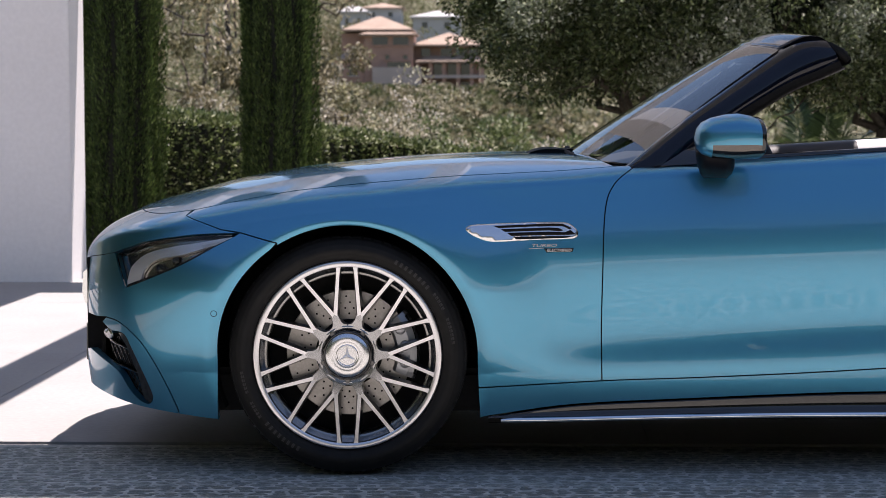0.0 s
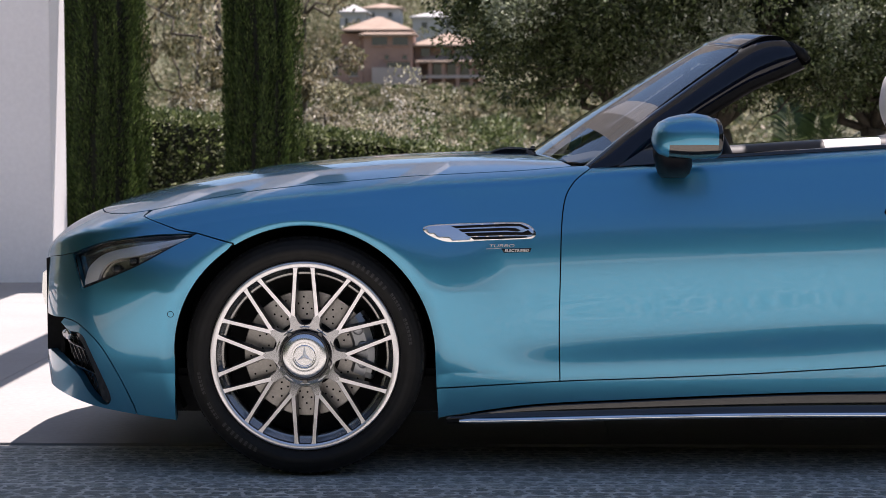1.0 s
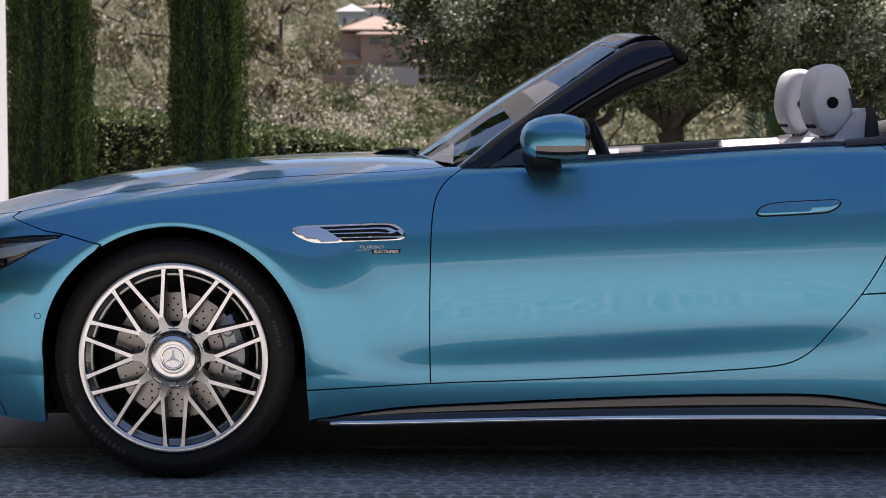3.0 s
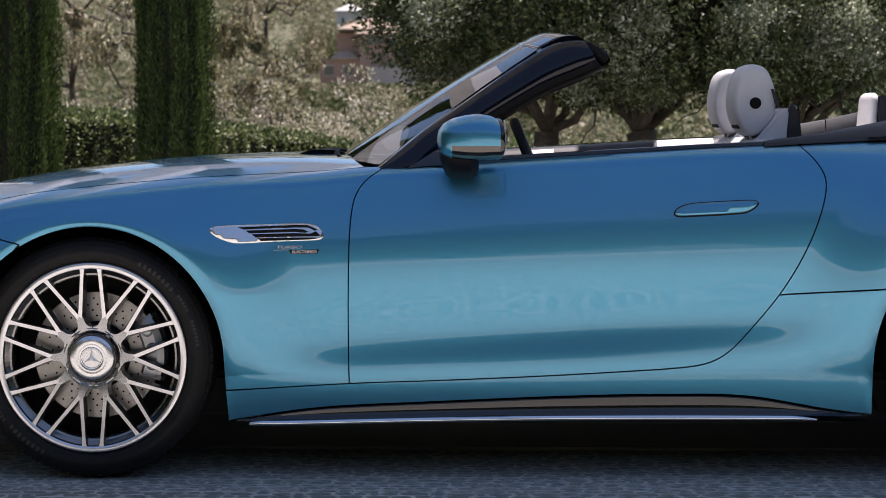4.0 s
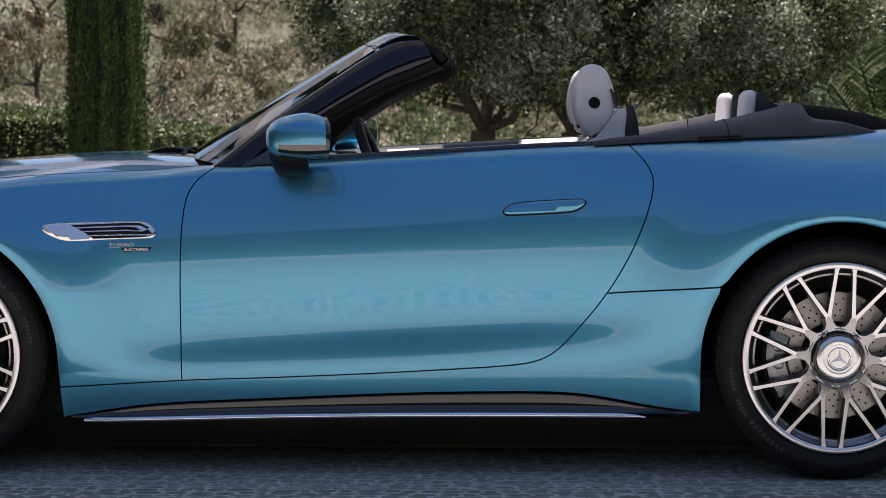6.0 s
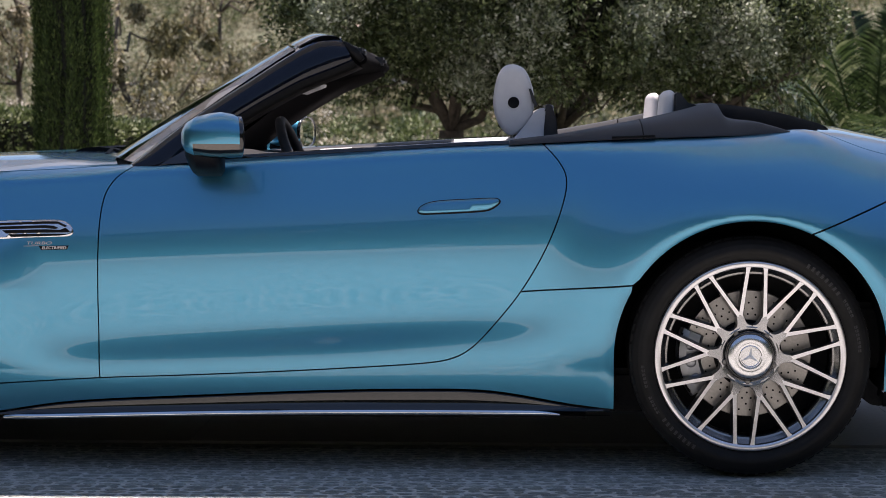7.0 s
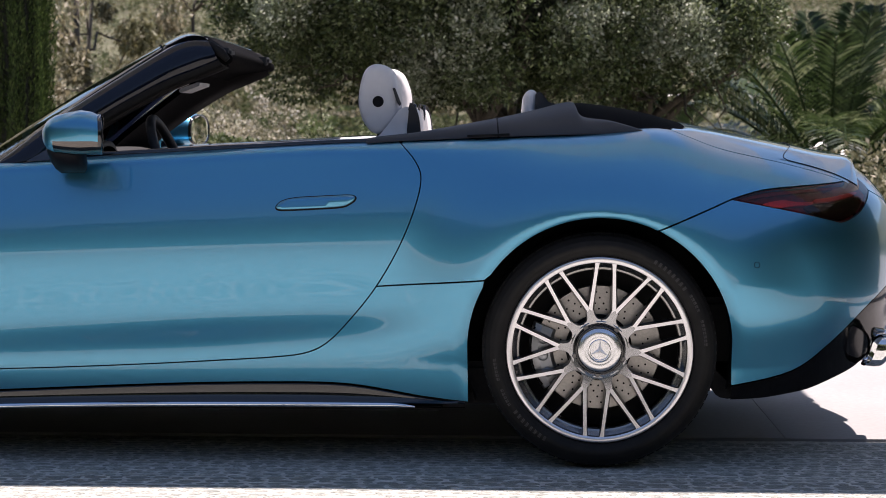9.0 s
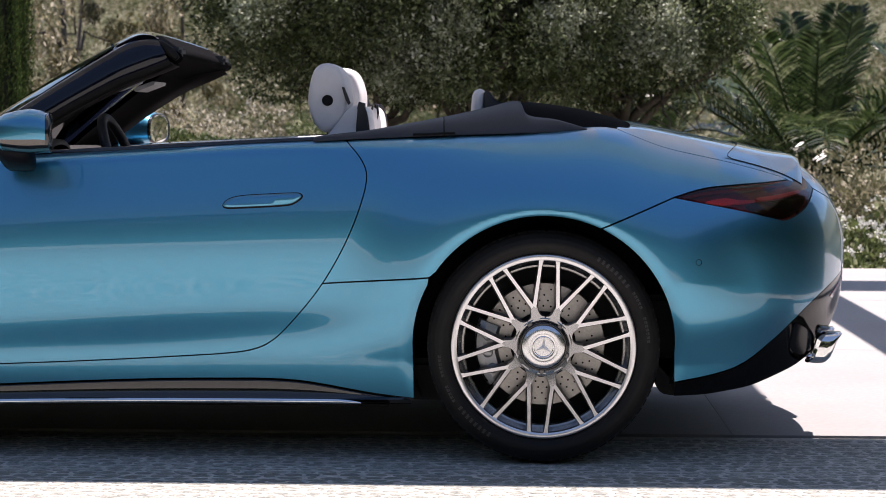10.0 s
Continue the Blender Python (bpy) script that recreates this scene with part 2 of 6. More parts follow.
# insets from the widest line, low to high
FLARE = soft_curve([(-0.6, 0.02), (-0.35, 0.0), (0.0, 0.0), (0.38, 0.02), (0.75, 0.045), (1.4, 0.055), (1.95, 0.05), (2.3, 0.012), (2.7, 0.0), (3.1, 0.0), (3.4, 0.015), (3.7, 0.02)], 0.12)
SCOOP = soft_curve([(-1, 0), (0.36, 0.0), (0.50, 0.004), (0.75, 0.010), (1.5, 0.012), (1.95, 0.0110), (2.22, 0.0055), (2.46, 0.0), (4, 0)], 0.06)
TILT = soft_curve([(-1, 0), (0.30, 0.0), (0.60, -0.020), (1.3, -0.004), (1.9, 0.012), (2.2, 0.018), (2.45, 0.0), (4, 0)], 0.1)      # the scoop climbs towards the rear
SILL_OUT = soft_curve([(-1, 0.03), (0.3, 0.035), (0.75, 0.012), (1.5, 0.008), (1.95, 0.014), (2.3, 0.03), (4, 0.06)], 0.1)

ROUND = soft_curve([(-1, 0), (2.70, 0.0), (2.95, 0.022), (3.2, 0.036), (3.8, 0.036)], 0.08)      # the softer shoulder by the boot
HAUNCH = soft_curve([(-1, 0), (1.9, 0.0), (2.3, 0.050), (2.6, 0.085), (2.95, 0.100), (3.3, 0.080), (3.8, 0.060)], 0.1)   # the hips stand out from the tapering cabin
DOME = soft_curve([(-0.75, 0.0), (-0.45, 0.004), (0.0, 0.010), (0.6, 0.012), (0.85, 0.0), (4, 0.0)], 0.08)


def taper(x):
    """How far the plan closes towards the nose and the tail, 0 to 1."""
    x = np.asarray(x, float)
    f = np.clip((-0.33 - x) / (-0.33 - NOSE), 0, 1)
    r = np.clip((x - 3.10) / (TAIL - 3.10), 0, 1)
    return 1 - np.sqrt(np.clip(1 - f ** 3.1, 0, 1)) * np.sqrt(np.clip(1 - r ** 2.3, 0, 1))


def natural_basis(v):
    """Weights of nine knots for a natural cubic spline at v, 0 to 8."""
    n = 9
    a, rhs = np.eye(n), np.zeros((n, n))
    for i in range(1, n - 1):
        a[i, i - 1], a[i, i], a[i, i + 1] = 1, 4, 1
        rhs[i, i - 1], rhs[i, i], rhs[i, i + 1] = 6, -12, 6
    m = np.linalg.solve(a, rhs)
    v = np.asarray(v, float)
    k = np.clip(v.astype(int), 0, n - 2)
    t = (v - k)[..., None]
    e = np.eye(n)
    return (1 - t) * e[k] + t * e[k + 1] + ((1 - t) ** 3 - (1 - t)) / 6 * m[k] + (t ** 3 - t) / 6 * m[k + 1]


def knots(x):
    """Nine (inset, height) knots of the section at x: 0 under the sill, 8 at the middle of the bonnet."""
    x = np.asarray(x, float)
    bot, crest, ridge = BOTTOM(x), CREST(x), RIDGE(x)
    f, s, o = FLARE(x), SCOOP(x), SILL_OUT(x)
    h = crest - bot
    rd = ROUND(x)
    def zz(q):                       # heights as shares of the side, from those of the door
        return bot + h * q
    d = np.stack([f + o + 0.05, f + o + 0.004, f + s + 0.012, f + 0.002, f + 0.012 + 0.3 * rd, f + 0.05 + 0.8 * rd + 0.35 * HAUNCH(x), f + 0.125 + 0.5 * rd + HAUNCH(x), f * 0 + 0.50, 0 * x + YC], -1)
    z = np.stack([bot, zz(0.205) + TILT(x), zz(0.355) + TILT(x), zz(0.56), zz(0.76), zz(0.92), crest, crest + (ridge - crest) * 0.75 + DOME(x), ridge], -1)
    return d, z


PLAN_X = np.concatenate([NOSE + (0.6) * (1 - np.cos(np.linspace(0, np.pi / 2, 400))), np.linspace(-0.33, 3.10, 1200)[1:], 3.10 + (TAIL - 3.10) * np.sin(np.linspace(0, np.pi / 2, 400))[1:]])
PLAN_Y = YC * taper(PLAN_X)
PLAN_A = np.concatenate([[0], np.cumsum(np.hypot(np.diff(PLAN_X), np.diff(PLAN_Y)))])


def a_of(x):
    return np.interp(x, PLAN_X, PLAN_A)


def skin(a, v, off=0.0):
    """Places on the near side of the body, a along the plan, v up the section."""
    a, v = np.asarray(a, float), np.asarray(v, float)
    x = np.interp(a, PLAN_A, PLAN_X)
    d, z = knots(x)
    b = natural_basis(v)
    inset, height = (d * b).sum(-1), (z * b).sum(-1)
    for cx, ra in ((0.0, RA_F), (AXLE, RA_R)):            # the arch lips roll inwards
        rad = np.hypot(x - cx, height - HUB_Z)
        wide = 0.019 + 0.032 * np.clip(np.abs(x - cx) / np.maximum(rad, 0.05), 0, 1) ** 1.5
        t = np.clip((ra + wide - rad) / wide, 0, 1) * (v < 5.5)
        inset = inset + 0.013 * t * t
        # and the wings swell towards them
        out = np.clip((rad - ra - wide * 0.5) / 0.25, 0, 1)
        inset = inset - FLARE_OUT * (1 - out * out * (3 - 2 * out)) * np.clip((6.0 - v) / 1.2, 0, 1) * np.clip((height - 0.30) / 0.25, 0, 1)
    y = YC - (YC - inset) * (1 - taper(x))
    return np.stack([x, y, height], -1)


def skin_normal(a, v):
    e = 0.004
    du = skin(np.clip(a + e, 0, PLAN_A[-1]), v) - skin(np.clip(a - e, 0, PLAN_A[-1]), v)
    dv = skin(a, np.clip(v + e, 0, 8)) - skin(a, np.clip(v - e, 0, 8))
    n = np.cross(du, dv)
    return n / np.maximum(np.linalg.norm(n, axis=-1, keepdims=True), 1e-9)


VS = np.linspace(0, 6.4, 321)


def to_av(xz):
    """(x, z) on the side of the car to (a, v)."""
    out = []
    for x, z in xz:
        a = a_of(x)
        h = skin(np.full(len(VS), a), VS)[:, 2]
        out.append((a, np.interp(z, np.maximum.accumulate(h) + 1e-9 * VS, VS)))
    return np.array(out)


def inset_poly(p, dist, sy=1.0):
    """A closed outline moved inwards."""
    sy = float(sy)
    p = np.array(p, float) * (1, sy)
    area = 0.5 * (p[:, 0] * np.roll(p[:, 1], -1) - np.roll(p[:, 0], -1) * p[:, 1]).sum()
    if area < 0:
        p = p[::-1]
    e = np.roll(p, -1, 0) - p
    n = np.stack([-e[:, 1], e[:, 0]], 1) / np.maximum(np.linalg.norm(e, axis=1, keepdims=True), 1e-9)
    m = n + np.roll(n, 1, 0)
    m /= np.maximum((m * m).sum(1, keepdims=True), 0.5) / 2
    return (p + m * dist) / (1, sy)


def dense(p, step, closed=True):
    out = []
    p = [tuple(q) for q in p]
    for a, b in zip(p, p[1:] + p[:1] if closed else p[1:]):
        k = max(1, int(math.ceil(math.hypot(b[0] - a[0], b[1] - a[1]) / step)))
        out += [(a[0] + (b[0] - a[0]) * i / k, a[1] + (b[1] - a[1]) * i / k) for i in range(k)]
    if not closed:
        out.append(p[-1])
    return out


def panel_mesh(av, step=(0.022, 0.14), off=0.0, flange=0.022, far=False):
    """Verts, faces and normals of a skin panel inside the outline av."""
    from mathutils.geometry import delaunay_2d_cdt
    av = np.array(av)
    sv = step[0] / step[1]                                # bring v to a like scale for the triangles
    ring = [Vector((a, v * sv)) for a, v in av]
    n = len(ring)
    lo, hi = av.min(0), av.max(0)
    ga = np.arange(lo[0] + step[0] / 2, hi[0], step[0])
    gv = np.arange(lo[1] + step[1] / 2, hi[1], step[1])
    px, py = av[:, 0], av[:, 1] * sv
    qx, qy = np.roll(px, -1), np.roll(py, -1)
    inner = []
    for v in gv * sv:
        for a in ga:
            cr = ((py > v) != (qy > v)) & (a < (qx - px) * (v - py) / np.where(qy == py, 1e-12, qy - py) + px)
            if cr.sum() % 2 and np.min((px - a) ** 2 + (py - v) ** 2) > (0.45 * step[0]) ** 2:
                inner.append(Vector((a, v)))
    vs, _, fs, *_ = delaunay_2d_cdt(ring + inner, [(i, (i + 1) % n) for i in range(n)], [list(range(n))], 1, 1e-6)
    uv = np.array([(p.x, p.y / sv) for p in vs])
    pos, nor = skin(uv[:, 0], np.clip(uv[:, 1], 0, 8)), skin_normal(uv[:, 0], np.clip(uv[:, 1], 0, 8))
    pos = pos + nor * off
    faces = [tuple(q) for q in fs]
    count = {}
    for q in faces:
        for i, j in zip(q, q[1:] + q[:1]):
            count[(i, j)] = 1
    rim = [(i, j) for i, j in count if (j, i) not in count]
    verts, normals = list(pos), list(nor)
    if flange:
        down = {}
        for i in {k for e in rim for k in e}:
            down[i] = len(verts)
            verts.append(pos[i] - nor[i] * flange)
            normals.append(nor[i])
        faces += [(j, i, down[i], down[j]) for i, j in rim]
    verts, normals = np.array(verts), np.array(normals)
    if far:
        verts[:, 1], normals[:, 1] = 2 * YC - verts[:, 1], -normals[:, 1]
        faces = [q[::-1] for q in faces]
    return verts, faces, normals, len(fs)


def panel(name, av, material, parent, label="", both=True, **k):
    made = []
    for far in ((False, True) if both else (False,)):
        verts, faces, normals, skins = panel_mesh(av, far=far, **k)
        ob = mesh_part(name, verts, faces, material, parent, label)
        ob.data.polygons.foreach_set("use_smooth", [i < skins for i in range(len(faces))])
        ob.data.normals_split_custom_set([tuple(normals[v]) if p.index < skins else tuple(p.normal) for p in ob.data.polygons for v in p.vertices])
        made.append(ob)
    return made


car = tagged(new("convertible_car"), "metallic teal-blue two-door convertible with its roof folded, parked on the drive", "car")
GAP = 0.0019


def arc(cx, cz, r, a0, a1, n=28):
    return [(cx + r * math.cos(radians(a)), cz + r * math.sin(radians(a))) for a in np.linspace(a0, a1, n)]


# shared lines, each from one end to the other
DOOR_FRONT = [tuple(p) for p in spline([(0.759, 0.276), (0.757, 0.42), (0.759, 0.57), (0.767, 0.78), (0.797, 0.864), (0.862, 0.9165)], 6)]
DOOR_REAR = [tuple(p) for p in spline([(1.68, 0.320), (1.797, 0.334), (1.871, 0.368), (1.945, 0.443), (2.023, 0.543), (2.091, 0.661), (2.138, 0.777), (2.157, 0.868), (2.136, 0.925), (2.085, 0.982)], 6)]
SILL_LINE = [tuple(p) for p in spline([(0.389, 0.253), (0.759, 0.276), (1.012, 0.285), (1.347, 0.300), (1.68, 0.320)], 6)]
BELT = [(x, float(CREST(x)) - 0.001) for x in np.linspace(0.862, 2.085, 40)]
TRIM_LINE = [tuple(p) for p in spline([(0.392, 0.157), (0.45, 0.168), (0.676, 0.201), (1.012, 0.219), (1.40, 0.236), (1.68, 0.242), (1.93, 0.238), (2.163, 0.200), (2.303, 0.183)], 6)]
def foot(cx, r, z0, z1, a, b):
    """An arch from the rear foot (x = a at z0) over the wheel to the front foot (x = b at z1)."""
    top = arc(cx, HUB_Z, r, -2, 182, 56)
    return [(a, z0), (a + (top[0][0] - a) * 0.5, z0 + (top[0][1] - z0) * 0.5)] + top + [(b + (top[-1][0] - b) * 0.5, z1 + (top[-1][1] - z1) * 0.5), (b, z1)]


ARCH_F = foot(0, RA_F, 0.158, 0.150, 0.394, -0.396)
ARCH_R = foot(AXLE, RA_R, 0.236, 0.186, 3.102, 2.304)
CORNER_F = (-0.49, 0.768)                                        # where bonnet, wing and bumper meet
JOINT = [(-0.205, 0.692), (-0.316, 0.722), (-0.375, 0.730), (-0.40, 0.738), CORNER_F]


def joined(*runs):
    """An outline from runs of (x, z) and of ("av", x, v)."""
    out = []
    for run in runs:
        if run and run[0] == "av":
            out += [(a_of(x), v) for x, v in run[1]]
        else:
            out += [tuple(p) for p in to_av(dense(run, 0.02, False))]
    keep = [p for i, p in enumerate(out) if math.hypot(p[0] - out[i - 1][0], (p[1] - out[i - 1][1]) * 0.12) > 1e-4]
    return inset_poly(keep, GAP, 0.12)


HOOD_EDGE = [(x, 6.03) for x in np.linspace(0.80, -0.47, 50)]
HOOD_FRONT = [tuple(p) for p in spline([(-0.47, 6.03), (-0.58, 6.22), (-0.665, 6.62), (-0.715, 7.2), (-0.73, 8.0)], 8)]

panel("door", to_av(inset_poly(dense(SILL_LINE[6:] + DOOR_REAR[1:] + BELT[::-1][1:] + DOOR_FRONT[::-1][1:-1], 0.02), GAP)), PAINT, car)
arch_f_up = [p for p in ARCH_F if p[1] > 0.25 and p[0] > -0.206]
panel("front_fender", joined(SILL_LINE[:7], DOOR_FRONT[1:], ("av", HOOD_EDGE), JOINT[::-1], arch_f_up[::-1]), PAINT, car, step=(0.010, 0.065))
TAIL_LINE = [(2.870, 0.718), (3.092, 0.812)]
TAIL_TOP = [tuple(p) for p in spline([(3.092, 0.812), (3.187, 0.838), (3.291, 0.848), (3.44, 0.857), (3.535, 0.865)], 5)]
LID_EDGE = [tuple(p) for p in spline([(2.93, 6.35), (2.965, 6.13), (3.046, 6.0), (3.165, 6.02), (3.29, 6.0), (3.40, 5.96), (3.49, 5.84)], 6)]
QUARTER = [(2.022, 0.542), (2.16, 0.552), (2.352, 0.566)]
arch_r_q = [p for p in ARCH_R if p[1] > 0.565 and p[0] < 2.870]
panel("rear_quarter", joined(QUARTER, arch_r_q[::-1], TAIL_LINE, TAIL_TOP[1:18], ("av", LID_EDGE[::-1]), ("av", [(x, 6.35) for x in np.linspace(2.91, 2.80, 6)] + [(2.70, 6.15)]),
      ("av", [(x, 6.02) for x in np.linspace(2.6, 2.10, 24)]), DOOR_REAR[::-1][1:31]), PAINT, car, step=(0.010, 0.065))
sill_low = [p for p in TRIM_LINE[::-1]]
panel("sill", joined(SILL_LINE[:-1], [p for p in DOOR_REAR if p[1] < 0.541], QUARTER, [p for p in ARCH_R if p[0] < 2.36 and 0.19 < p[1] < 0.56], sill_low, [(0.394, 0.158), (0.389, 0.25)]), PAINT, car)
HEAD_TOP = [tuple(p) for p in spline([(-0.723, 0.652), (-0.611, 0.690), (-0.50, 0.708), (-0.422, 0.716), (-0.318, 0.7195)], 6)]
HEAD_LOW = [tuple(p) for p in spline([(-0.318, 0.7195), (-0.40, 0.676), (-0.492, 0.627), (-0.59, 0.585), (-0.682, 0.549)], 5)]
HEAD_NOSE = [tuple(p) for p in spline([(-0.682, 0.549), (-0.702, 0.60), (-0.723, 0.652)], 5)]
# the bumper is made of a main skin, a blade round the side intake and a nose panel, so that lamp and intake are true openings
low_f = [(x, float(BOTTOM(x)) + 0.003) for x in np.linspace(-0.88, -0.396, 30)]
SEAM = [tuple(p) for p in spline([(-0.519, 0.166), (-0.527, 0.200), (-0.575, 0.306), (-0.628, 0.387), (-0.700, 0.441), (-0.757, 0.452)], 6)]
INTAKE_OUT = [tuple(p) for p in spline([(-0.741, 0.412), (-0.691, 0.408), (-0.665, 0.370), (-0.630, 0.296), (-0.602, 0.223), (-0.612, 0.196), (-0.640, 0.200), (-0.677, 0.232), (-0.720, 0.290), (-0.800, 0.325)], 5)]
arch_f_b = [p for p in ARCH_F if p[0] < -0.205]
UPPER_CUT = [(-0.723, 0.652), (-0.775, 0.640), (-0.83, 0.630), (-0.885, 0.605)]
panel("front_bumper", joined([p for p in low_f if p[0] > -0.515], arch_f_b[::-1], [JOINT[0], JOINT[1]], HEAD_LOW[1:], HEAD_NOSE[1:], UPPER_CUT[1:], [(-0.888, 0.56), (-0.884, 0.50), (-0.865, 0.445), (-0.80, 0.447)], SEAM[::-1]), PAINT, car, step=(0.014, 0.09))
panel("bumper_blade", joined([(x, z) for x, z in low_f if -0.872 < x < -0.522], SEAM, [(-0.775, 0.435)], INTAKE_OUT, [(-0.848, 0.335), (-0.880, 0.325), (-0.886, 0.27)]), PAINT, car)
panel("nose_panel", joined(UPPER_CUT[::-1], HEAD_TOP[1:], [JOINT[2], JOINT[3], JOINT[4]], ("av", HOOD_FRONT[1:]), ("av", [(x, 8) for x in (-0.76, -0.80, -0.85, -0.90)]), ("av", [(-0.905, v) for v in np.linspace(7.5, 5.6, 6)])), PAINT, car, step=(0.02, 0.1))
low_r = [tuple(p) for p in spline([(3.102, 0.241), (3.290, 0.286), (3.410, 0.366), (3.530, 0.466), (3.62, 0.522), (3.70, 0.560), (3.726, 0.575)], 5)]
TAIL_LOW = [tuple(p) for p in spline([(3.092, 0.812), (3.293, 0.773), (3.40, 0.748), (3.451, 0.740), (3.52, 0.771), (3.567, 0.827)], 5)]
panel("rear_bumper", joined(low_r, [(3.728, 0.61), (3.716, 0.68), (3.69, 0.735), (3.64, 0.79), (3.567, 0.827)], TAIL_LOW[::-1][1:], TAIL_LINE[::-1], [p for p in ARCH_R if p[0] > 2.870 and p[1] > 0.236][::-1]), PAINT, car, step=(0.012, 0.08))
panel("diffuser", joined([(x, float(BOTTOM(x)) + 0.003) for x in np.linspace(3.10, 3.722, 24)], low_r[::-1]), DIFFUSER, car, "gloss black rear diffuser", step=(0.012, 0.06))
panel("bonnet", joined(("av", HOOD_EDGE), ("av", HOOD_FRONT[1:]), ("av", [(x, 8) for x in np.linspace(-0.70, 0.68, 60)]), ("av", [(0.70, 7.6), (0.73, 7.1), (0.76, 6.6)])), PAINT, car, step=(0.022, 0.08))
panel("boot_lid", joined(("av", LID_EDGE), TAIL_TOP[18:], [(3.567, 0.829), (3.64, 0.792), (3.69, 0.737)], ("av", [(3.705, v) for v in (6.2, 6.8, 7.4, 8)]), ("av", [(x, 8) for x in np.linspace(3.69, 2.95, 40)]), ("av", [(2.94, 7.5), (2.935, 7.0)])), PAINT, car, step=(0.022, 0.1))

# dark shell and chassis behind the joints
shell = low_f[8:] + ARCH_F[::-1] + TRIM_LINE[1:] + [p for p in ARCH_R[::-1]] + [(x, float(BOTTOM(x)) + 0.02) for x in np.linspace(3.12, 3.60, 12)]
panel("inner_shell", np.array([tuple(p) for p in to_av(shell)] + [(a_of(x), 5.9) for x in np.linspace(3.60, -0.80, 100)]), BLACK_MATTE, car, "matte black body shell", off=-0.028, flange=0, step=(0.06, 0.25))
# hidden smooth core, added so the tail casts a closed shadow
core_a = np.linspace(a_of(3.30), PLAN_A[-1], 26)
panel("tail_core", np.array([(a, 0.3) for a in core_a] + [(PLAN_A[-1], v) for v in np.linspace(0.6, 7.8, 20)] + [(a, 8.0) for a in core_a[::-1]] + [(core_a[0], v) for v in np.linspace(7.7, 0.6, 20)]), BLACK_MATTE, car, "matte black body shell", off=-0.028, flange=0, step=(0.05, 0.3))
# three tail boxes are unseen fill, added to block sunlight leaking through the boot
for name, *lims in (("floor_pan", -0.50, 3.03, 0.16, 1.74, 0.168, 0.30), ("rear_frame", 3.0, 3.45, 0.2, 1.7, 0.30, 0.5), ("rear_crossmember", 3.30, 3.50, 0.24, 1.66, 0.36, 0.79), ("crash_beam", 3.49, 3.61, 0.46, 1.44, 0.42, 0.75), ("beam_cover", 3.60, 3.69, 0.62, 1.28, 0.50, 0.68), ("front_frame", -0.70, -0.45, 0.2, 1.7, 0.215, 0.6),
                    ("cabin_tub", 0.47, 2.24, 0.13, 1.77, 0.15, 0.78), ("engine_block", -0.5, 0.47, 0.42, 1.48, 0.2, 0.70), ("boot_floor", 2.24, 3.3, 0.42, 1.48, 0.2, 0.80)):
    part(name, box(*lims, 0.02), BLACK_MATTE, car)
for cx in (0, AXLE):
    for y0, y1 in ((0.085, 0.46), (1.44, 1.815)):
        bm = bmesh.new()
        r = 0.41
        rows = [[bm.verts.new((cx + r * math.cos(a), y, HUB_Z + r * math.sin(a))) for a in np.linspace(-0.31, math.pi + 0.42, 40)] for y in (y0, y1)]
        for i in range(39):
            bm.faces.new((rows[0][i], rows[0][i + 1], rows[1][i + 1], rows[1][i]))
        inner = rows[1] if y0 < 1 else rows[0]
        bm.faces.new(inner)
        part("wheel_arch_liner", bm, BLACK_MATTE, car, smooth=False)
pair_apron = [(3.052, 0.222), (3.060, 0.208), (3.074, 0.199), (3.096, 0.195), (3.122, 0.197), (3.118, 0.230), (3.085, 0.258), (3.046, 0.300)]
for y0, y1 in ((0.135, 0.42), (1.48, 1.765)):
    part("arch_apron", prism(pair_apron, "y", y0, y1), BLACK_MATTE, car)


def loft(rows, close=False, bm=None, both_ends=False):
    """A sheet through rows of points; close joins each row's ends."""
    bm = bm or bmesh.new()
    vs = [[bm.verts.new(tuple(map(float, p))) for p in r] for r in rows]
    for a, b in zip(vs, vs[1:]):
        n = len(a)
        for i in range(n if close else n - 1):
            bm.faces.new((a[i], a[(i + 1) % n], b[(i + 1) % n], b[i]))
    if both_ends:
        bm.faces.new(vs[0][::-1])
        bm.faces.new(vs[-1])
    bmesh.ops.recalc_face_normals(bm, faces=bm.faces[:])
    return bm


def flip(bm):
    """The mirror image of a part, for the far side of the car."""
    b = bm.copy()
    for v in b.verts:
        v.co.y = 2 * YC - v.co.y
    bmesh.ops.reverse_faces(b, faces=b.faces[:])
    return b


def pair(name, bm, material, parent=None, label="", smooth=True):
    far = flip(bm)
    return part(name, bm, material, parent or car, label, smooth), part(name, far, material, parent or car, label, smooth)


def two_tone(ob, other, pick):
    """A second material on the faces that pick() chooses."""
    ob.data.materials.append(other)
    for p in ob.data.polygons:
        if pick(p):
            p.material_index = 1
    return ob


def side_y(x, z):
    a, v = to_av([(x, z)])[0]
    return skin(np.array([a]), np.array([v]))[0][1]


